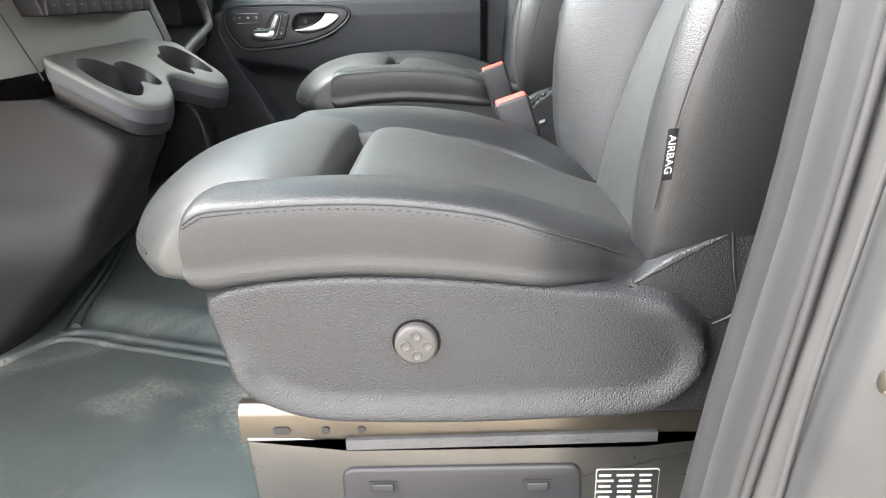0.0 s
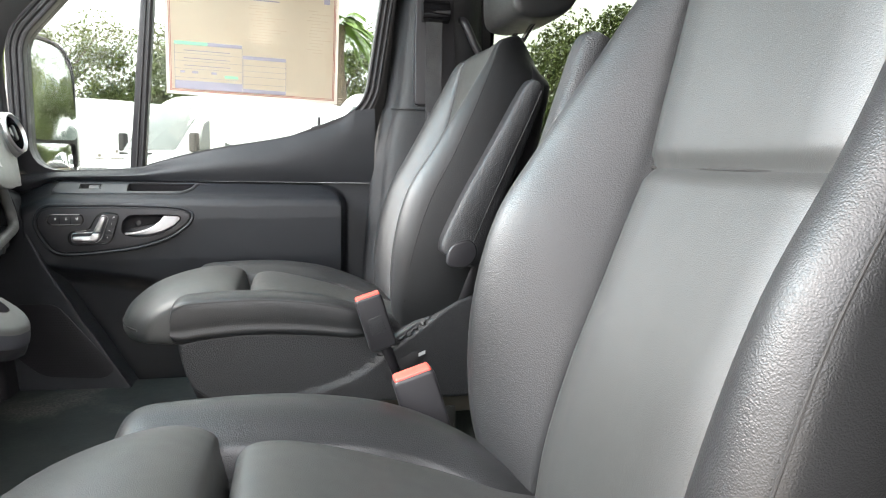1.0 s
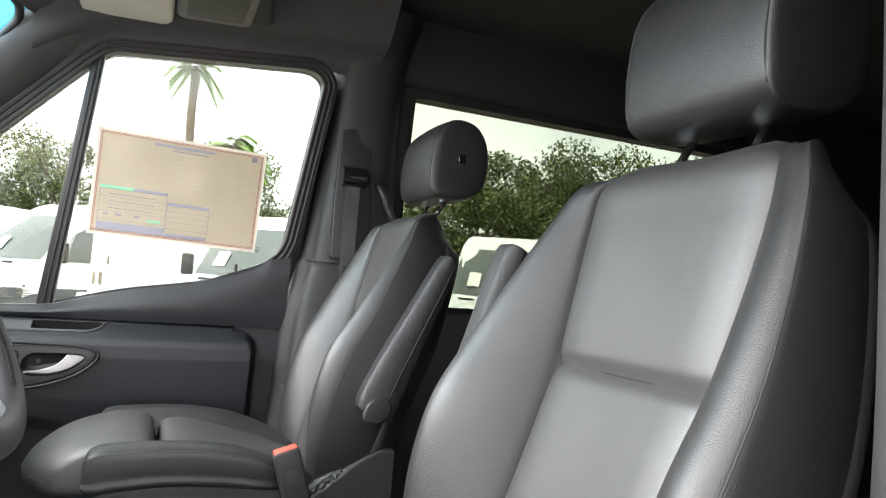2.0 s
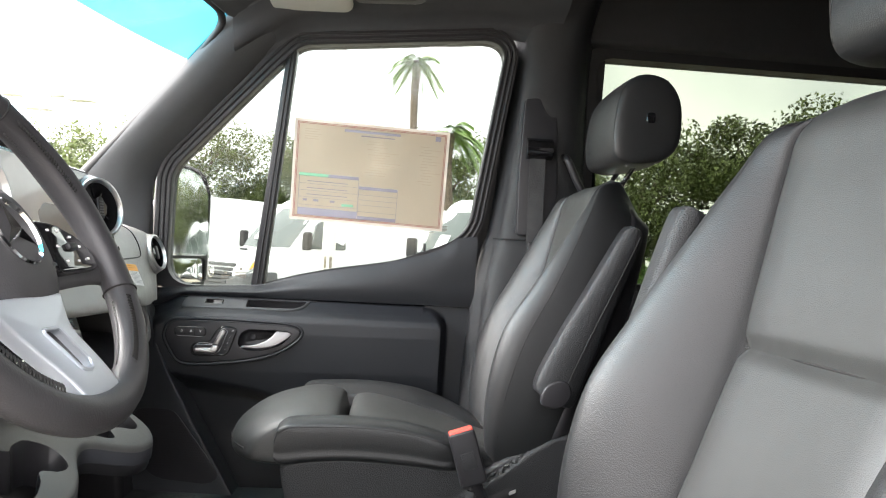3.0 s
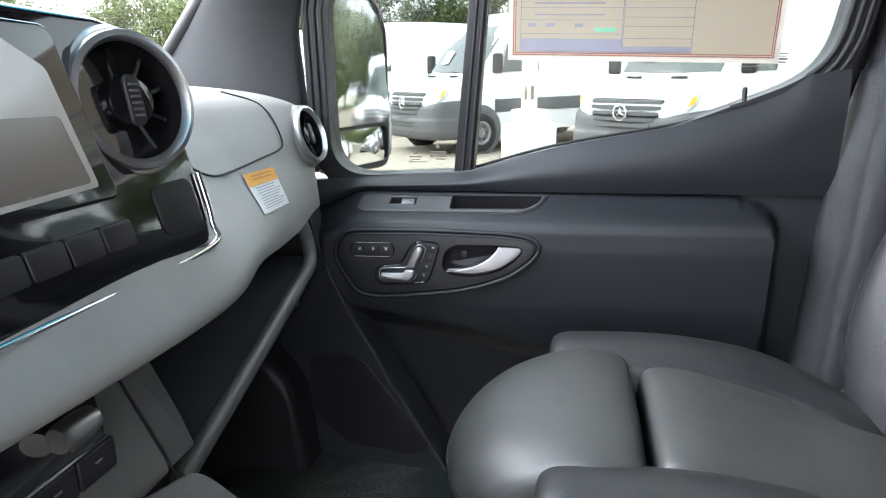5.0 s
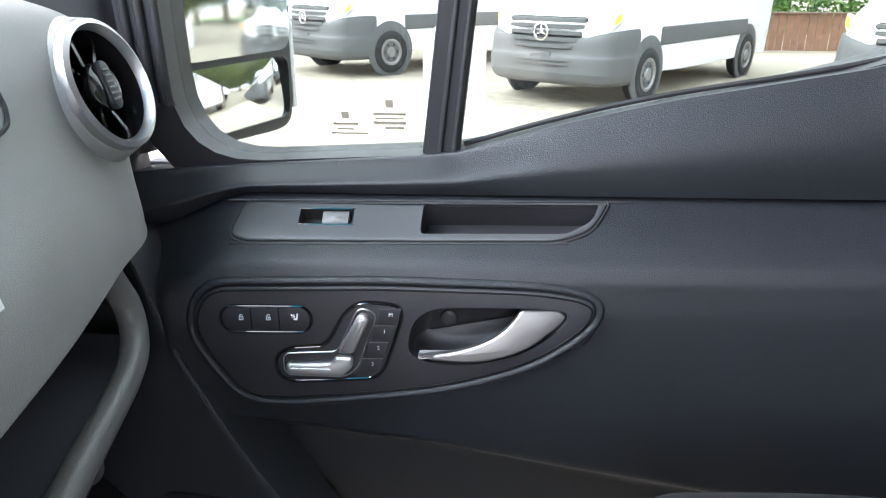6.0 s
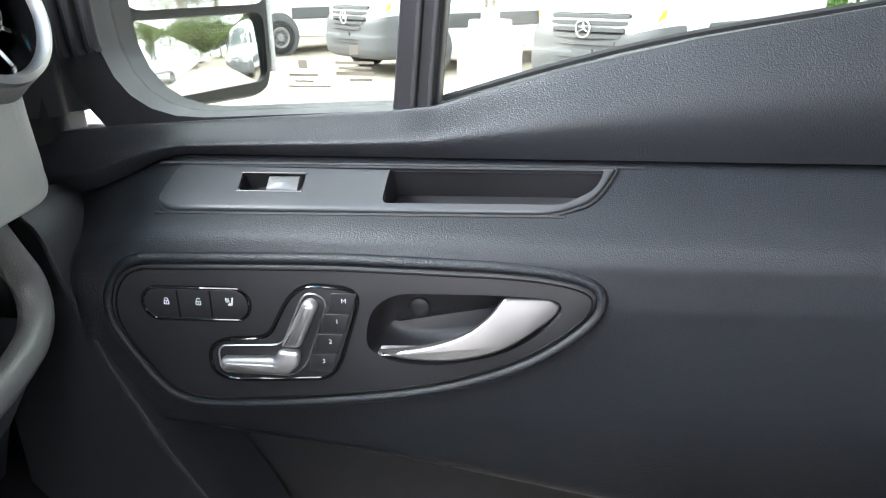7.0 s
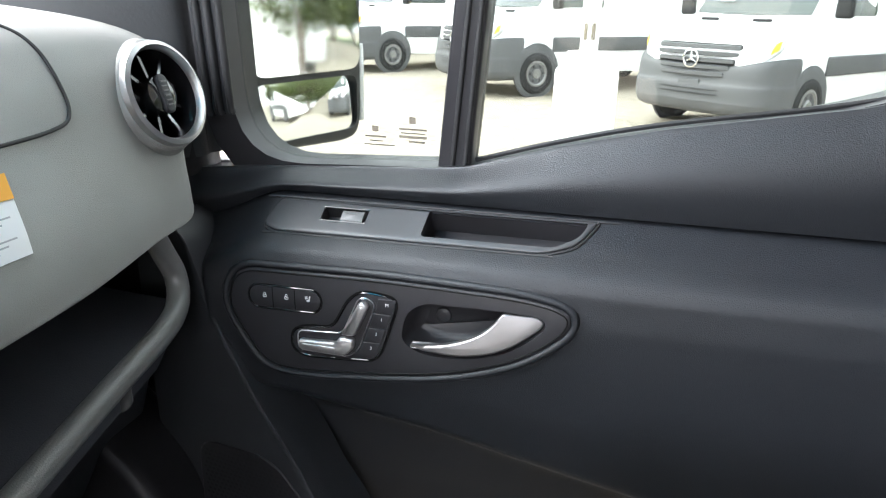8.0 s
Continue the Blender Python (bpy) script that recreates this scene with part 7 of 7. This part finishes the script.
    part("badge", bm, "bright", gr)
    for s in (-1, 1):
        ly = lambda u, w: 0.02 + 0.45 * max(0, u - 0.62) ** 1.5 * 2.0 + 0.3 * (w - 0.86)
        bm = B()
        slab(bm, rounded([(0.585, 0.885), (0.635, 1.05), (0.72, 1.12), (0.95, 1.20), (0.955, 1.06), (0.86, 0.93)], 0.03), lambda u, w, d: Vector((s * u, ly(u, w) - d, w)), -0.05, 0.03, 0.012)
        hl = part("headlight", bm, "lamp", v, "clear headlight")
        bm = B()
        slab(bm, rounded([(0.875, 1.00), (0.90, 1.13), (0.945, 1.165), (0.945, 1.06)], 0.012), lambda u, w, d: Vector((s * u, ly(u, w) - d, w)), 0.02, 0.036, 0.003)
        part("indicator", bm, "orange", hl)
        for u0, w0 in ((0.685, 0.975), (0.775, 1.02)):
            bm = B()
            lathe(bm, ((0.042, 0.022), (0.042, 0.033), (0.034, 0.035), (0.005, 0.0345)), lambda a, b, d: Vector((s * (u0 + a), ly(u0 + a, w0 + b) - d, w0 + b)), 18)
            part("reflector", bm, "bright", hl)
        # side windows, mirrors, side moulding, wheels
        bm = B()
        slab(bm, rounded([(1.45, 1.45), (1.62, 1.95), (1.95, 2.12), (2.35, 2.12), (2.38, 1.45)], 0.06, 4), lambda u, w, d: Vector((s * (0.992 - 0.17 * max(0, w - 1.6) + d), u, w)), -0.03, 0.012, 0.004)
        part("side_window", bm, "van_glass", v)
        bm = B()
        box(bm, (s * 1.10 - 0.10, 1.22, 1.42), (s * 1.10 + 0.10, 1.34, 1.78), 0.04, 4)
        part("side_mirror", bm, "tyre", v)
        bm = B()
        slab(bm, rrect(3.3, 0.24, 0.03, 3, 2.95, 0.84), lambda u, w, d: Vector((s * (0.985 + d), u, w)), 0, 0.035, 0.012)
        part("side_moulding", bm, "bumper", v)
        for wy in (0.98, 4.75):
            bm = B()
            lathe(bm, ((0.47, -0.02), (0.47, 0.012), (0.455, 0.018), (0.38, 0.018)), lambda a, b, d: Vector((s * (0.990 + d), wy + a, 0.40 + b)), 32)
            part("wheel_arch", bm, "bumper", v)
            bm = B()
            lathe(bm, ((0.20, -0.22), (0.33, -0.22), (0.36, -0.19), (0.36, -0.03), (0.335, 0.0), (0.25, 0.005), (0.20, -0.02)), lambda a, b, d: Vector((s * (1.025 + d), wy + a, 0.36 + b)), 36)
            ty = part("tyre", bm, "tyre", v)
            bm = B()
            lathe(bm, ((0.225, -0.05), (0.22, 0.0), (0.19, 0.004), (0.17, -0.02), (0.09, -0.025), (0.075, 0.005), (0.02, 0.008)), lambda a, b, d: Vector((s * (1.025 + d), wy + a, 0.36 + b)), 28)
            rm = part("rim", bm, "rim", ty)
            for i in range(6):
                a0 = 2 * math.pi * i / 6
                bm = B()
                lathe(bm, ((0.022, -0.02), (0.022, -0.0165), (0.01, -0.0165)), lambda a, b, d: Vector((s * (1.025 + d), wy + 0.13 * math.cos(a0) + a, 0.36 + 0.13 * math.sin(a0) + b)), 10)
                part("rim_hole", bm, "tyre", rm)
    # windscreen
    bm = B()
    grid(bm, [[Vector((hw * (i / 12 * 2 - 1), y - 0.03 - 0.0 * i + 0.05 * (i / 6 - 1) ** 2, z + 0.02)) for i in range(13)] for y, z, hw in ((1.06, 1.43, 0.80), (1.30, 1.74, 0.79), (1.55, 2.02, 0.77), (1.82, 2.28, 0.74))])
    part("windscreen", bm, "van_glass", v)
    bm = B()
    slab(bm, rrect(0.22, 0.30, 0.01, 3, -0.40, 0), lambda u, w, d: Vector((u, 1.28 + 0.84 * w * 0.72 - 0.055, 1.72 + w * 0.8 + d)), 0.005, 0.012)
    part("screen_sheet", bm, "white", v, "white paper sheet behind the windscreen")
    for x in (-0.45, 0.30):
        bm = B()
        slab(bm, rrect(0.26, 0.03, 0.01, 3, x, 0), lambda u, w, d: Vector((u, 0.86 + w, 1.362 + 0.3 * w + d)), 0, 0.03, 0.005)
        part("bonnet_vent", bm, "tyre", v)
    bm = B()
    slab(bm, rrect(0.30, 0.10, 0.01, 3, 0, 0.62), lambda u, w, d: Vector((u, -0.10 - d, w)), -0.02, 0.012, 0.003)
    part("plate_holder", bm, "bumper", v)
    return v


def spot(x, y, turn, z=0.0):
    return Matrix.Translation((x, y, z)) @ Matrix.Rotation(radians(turn), 4, "Z")


first = build_van("white cargo van with grey bumper parked on the gravel")
first.matrix_basis = spot(0.49, 11.09, -38, rise(11.1))
for x, y, turn in ((-3.3, 13.8, -45), (-6.9, 16.4, -40), (4.65, 9.9, -38), (9.0, 9.0, -38), (13.5, 13.2, -62), (-10.7, 18.9, -38), (-14.4, 21.3, -38), (17.5, 5.6, 80), (22.0, 8.2, 80), (16.5, -3.0, 95), (12.2, 16.5, -50)):
    copy_thing(first, spot(x, y, turn, rise(y)))

# lamp post on a white base
PX, PY = -0.50, 6.30
post = thing("lamp_post", "white lamp post on a thick white concrete base", "lamp post", (PX, PY, 0))
bm = B()
lathe(bm, ((0.205, 0.0), (0.205, 1.185), (0.198, 1.207), (0.180, 1.218), (0.137, 1.220), (0.135, 1.305), (0.128, 1.318), (0.05, 1.320)), lambda a, b, w: Vector((PX + a, PY + b, w)), 48)
part("base", bm, "concrete", post)
bm = B()
lathe(bm, ((0.058, 1.31), (0.055, 4.0), (0.050, 9.0), (0.01, 9.01)), lambda a, b, w: Vector((PX + a, PY + b, w)), 32)
pole = part("pole", bm, "concrete", post)
bm = B()
slab(bm, rrect(0.070, 0.105, 0.008, 3), lambda u, w, d: Vector((PX + u, PY - 0.054 - d + 8.0 * u * u, 1.440 + w)), -0.02, 0.006, 0.003)
part("hand_hole_cover", bm, "tan_metal", pole, "brown metal hand-hole cover")
for dx in (-0.018, 0.018):
    bm = B()
    slab(bm, rrect(0.010, 0.094, 0.002, 2, dx), lambda u, w, d: Vector((PX + u, PY - 0.054 - d + 8.0 * u * u, 1.440 + w)), 0.004, 0.009, 0.001)
    part("cover_rib", bm, "tan_metal", pole)
FX = -17.2
far = thing("flood_light_post", "tall post with a bank of pale flood lights", "lamp post", (FX, 35, 0))
bm = B()
lathe(bm, ((0.16, 0), (0.12, 8.3), (0.05, 8.35)), lambda a, b, w: Vector((FX + a, 35 + b, w)), 12)
part("pole", bm, "concrete", far)
for dx, dz in ((-1.4, 0.25), (0.35, 0.35), (1.7, 0.2), (-0.3, -0.35)):
    bm = B()
    slab(bm, rounded([(-0.65, 0.0), (-0.62, 0.48), (0.62, 0.48), (0.65, 0.0)], 0.06), lambda u, v, w: Vector((FX + dx + u, 34.6 + w, 7.95 + dz + v)), 0.0, 0.7, 0.06)
    hd = part("lamp_head", bm, "concrete", far)
    bm = B()
    box(bm, (FX + dx * 0.75 - 0.06, 34.9, 7.80 + dz), (FX + dx * 0.75 + 0.06, 35.0, 8.0 + dz), 0.01)
    part("bracket", bm, "concrete", hd)

# trees: trunk, limbs, crown of many leaf clumps
def leaf_clumps(bm, rng, centres, count, size, spread):
    for _ in range(count):
        c, r = centres[rng.randrange(len(centres))]
        d = Vector((rng.gauss(0, 1), rng.gauss(0, 1), rng.gauss(0, 0.8))).normalized() * r * rng.uniform(0.55, 1.08)
        p = Vector(c) + d
        u = Vector((rng.uniform(-1, 1), rng.uniform(-1, 1), rng.uniform(-1, 1))).normalized()
        w = u.cross(Vector((rng.uniform(-1, 1), rng.uniform(-1, 1), rng.uniform(-1, 1)))).normalized()
        s = size * rng.uniform(0.6, 1.4)
        q = [bm.verts.new(p + s * (a * u + b * w)) for a, b in ((-1, -0.15), (0, -0.5), (1, 0.1), (0.1, 0.55))]
        bm.faces.new(q)


def build_tree(seed, height, wide):
    rng = random.Random(seed)
    t = thing("oak_tree", "broad leafy green tree behind the parked vans", "tree", (0, 0, 0), "trees round the yard")
    bm = B()
    tube(bm, [(0, 0, 0), (0.1, 0.05, height * 0.25), (-0.05, 0.1, height * 0.5), (0.1, 0, height * 0.75)], [0.28, 0.22, 0.16, 0.06], 10, 20)
    limbs = []
    for i in range(9):
        a = 2 * math.pi * i / 9 + rng.uniform(-0.3, 0.3)
        z0 = height * rng.uniform(0.22, 0.6)
        e = Vector((math.cos(a) * wide * rng.uniform(0.5, 0.85), math.sin(a) * wide * rng.uniform(0.5, 0.85), z0 + height * rng.uniform(0.12, 0.34)))
        tube(bm, [(0, 0, z0), tuple(e * 0.5 + Vector((0, 0, z0 * 0.5))), tuple(e)], [0.11, 0.07, 0.02], 7, 10)
        limbs.append(e)
    part("trunk", bm, "bark", t)
    cen = [((e.x, e.y, e.z), wide * rng.uniform(0.26, 0.42)) for e in limbs]
    for i in range(20):
        a, rr = rng.uniform(0, 2 * math.pi), wide * math.sqrt(rng.uniform(0, 0.75))
        cen.append(((rr * math.cos(a), rr * math.sin(a), height * rng.uniform(0.30, 0.90) * (1 - 0.15 * rr / wide)), wide * rng.uniform(0.16, 0.34)))
    bm = B()
    leaf_clumps(bm, rng, cen, 17000, 0.105, 1)
    tagged(part("crown", bm, "leaf", t, flat=True), kind="stuff")
    return t


t1, t2 = build_tree(1, 8.2, 3.6), build_tree(2, 9.6, 4.4)
t1.matrix_basis = spot(-14.5, 37.0, 0)
t2.matrix_basis = spot(19.0, 33.0, 0)
rng = random.Random(9)
for k in range(13):
    x = -33 + 3.6 * k + rng.uniform(-0.7, 0.7)
    h = 0.75 + 0.12 * rng.random() + (0.06 if x > -6 else 0)
    copy_thing(t1 if k % 2 else t2, spot(x, 38 + rng.uniform(-2, 4), 70 * k) @ Matrix.Scale(h, 4))
for k in range(11):
    x = 11.5 + 4.2 * k + rng.uniform(-0.7, 0.7)
    h = 0.95 + 0.015 * k + 0.10 * rng.random()
    copy_thing(t2 if k % 2 else t1, spot(x, 31 + rng.uniform(-2, 3) - 0.5 * k, 50 * k) @ Matrix.Scale(h, 4))
for x, y, s in ((24, 13, 1.0), (30, 9, 1.1), (34, 16, 1.2), (12.0, 7.4, 0.72), (38, 2, 1.2), (33, -6, 1.1)):
    copy_thing(t1, spot(x, y, 40 * x) @ Matrix.Scale(s, 4))

# palms
def palm(x, y, h, fr):
    rng = random.Random(int(x * 10))
    p = thing("palm_tree", "tall palm with a slim trunk and fan of fronds", "palm tree", (x, y, 0), "palms")
    bm = B()
    tube(bm, [(x, y, 0), (x + 0.1, y, h * 0.4), (x - 0.05, y, h * 0.8), (x, y, h)], [0.26, 0.22, 0.20, 0.24], 10, 40)
    part("trunk", bm, "bark", p)
    for i in range(fr):
        a = 2 * math.pi * i / fr + rng.uniform(-0.2, 0.2)
        lift = rng.uniform(-0.5, 1.1)
        bm = B()
        d = Vector((math.cos(a), math.sin(a), 0))
        L = rng.uniform(1.0, 1.45)
        spine = [Vector((x, y, h)) + d * (L * s) + Vector((0, 0, lift * s * 1.2 - 1.25 * s * s)) for s in (0.05, 0.25, 0.45, 0.65, 0.82, 1.0)]
        e = Vector((-d.y, d.x, 0))
        for k in range(26):
            f = 0.15 + 0.85 * k / 25
            c = Vector(curve(spine, 60)[min(59, int(f * 59))])
            for s in (-1, 1):
                tip = c + e * s * (0.38 * math.sin(math.pi * min(1, f * 0.9 + 0.08))) + d * 0.28 + Vector((0, 0, -0.22))
                vv = [bm.verts.new(q) for q in (c - d * 0.03, c + d * 0.05, tip)]
                bm.faces.new(vv)
        part("frond", bm, "palm_leaf", p, flat=True)
    return p


palm(0.83, 35.0, 11.4, 26)
palm(2.0, 26.0, 6.2, 24)

# boundary fence and hedge
fence = thing("timber_fence", "long brown timber fence at the back of the yard", "fence", (4, 27, 0))
bm = B()
for k in range(52):
    x = -16 + 0.30 * k
    slab(bm, rrect(0.27, 0.03, 0.004, 2), lambda u, w, d: Vector((x + u, 27 + 0.02 * (k % 2) + w, d)), 0.03, 1.75 + 0.03 * (k % 3))
tagged(part("boards", bm, "wood", fence, flat=True), kind="stuff")
for z in (0.5, 1.4):
    bm = B()
    box(bm, (-16.2, 27.04, z), (-0.5, 27.12, z + 0.09), 0.005)
    part("rail", bm, "wood", fence)
low = thing("timber_fence", "low reddish-brown slatted timber fence beyond the vans", "fence", (9, 18.5, rise(18.5)))
for k in range(60):
    bm = B()
    slab(bm, rrect(0.155, 0.025, 0.004, 2), lambda u, w, d: Vector((4.6 + 0.17 * k + u, 18.5 + 0.006 * (k % 3) + w, d)), 0.14, 0.935 + 0.008 * (k % 4))
    part("board", bm, "red_wood", low, flat=True)
bm = B()
box(bm, (4.5, 18.44, 0.945), (14.9, 18.58, 0.985), 0.006)
part("cap_rail", bm, "wood", low)
bm = B()
leaf_clumps(bm, random.Random(5), [((-34 + 1.1 * k, 23 + 0.25 * k, 0.9), 0.9) for k in range(18)], 12000, 0.08, 1)
solo("hedge", bm, "leaf_light", "clipped green hedge behind a metal fence", "hedge", flat=True)
bm = B()
leaf_clumps(bm, random.Random(6), [((1.0 + 1.2 * k, 27.5 + 0.2 * (k % 3), rise(27) + 0.7), 0.95) for k in range(34)], 15000, 0.10, 1)
solo("hedge", bm, "leaf_light", "loose green hedge at the back of the yard", "hedge", flat=True)
bm = B()
rows = [[(-60 + 5.5 * i, y + 0.6 * i * (i < 20) + 0.6 * 20 * (i >= 20), rise(y + 0.6 * min(i, 20)) + 0.03) for i in range(24)] for y in (16 + 0.8 * j for j in range(10))]
grid(bm, rows)
solo("lawn", bm, "grass", "strip of bright green lawn", "lawn", kind="structure")
rail = thing("metal_fence", "thin dark metal railing in front of the hedge", "fence", (-26, 20, 0))
for k in range(80):
    bm = B()
    x, y = -38 + 0.25 * k, 19.0 + 0.055 * k
    box(bm, (x - 0.012, y - 0.012, 0.0), (x + 0.012, y + 0.012, 1.25), 0.002)
    part("bar", bm, "rubber", rail)
for z in (0.15, 1.1):
    bm = B()
    tube(bm, [(-38.2, 18.96, z), (-28, 21.2, z), (-18, 23.4, z)], 0.02, 6)
    part("rail_bar", bm, "rubber", rail)
hut = thing("tan_building", "low tan rendered building with brown columns", "building", (-48, 30, 0))
bm = B()
box(bm, (-60, 30, 0), (-36, 40, 5.0), 0.05)
part("wall", bm, "tan", hut)
bm = B()
box(bm, (-61, 29, 5.0), (-35, 41, 5.5), 0.05)
part("roof", bm, "wood", hut)
for x in (-58, -53.5, -49, -44.5, -40):
    bm = B()
    box(bm, (x - 0.5, 29.2, 0), (x + 0.5, 30.1, 5.0), 0.03)
    part("column", bm, "tan", hut)
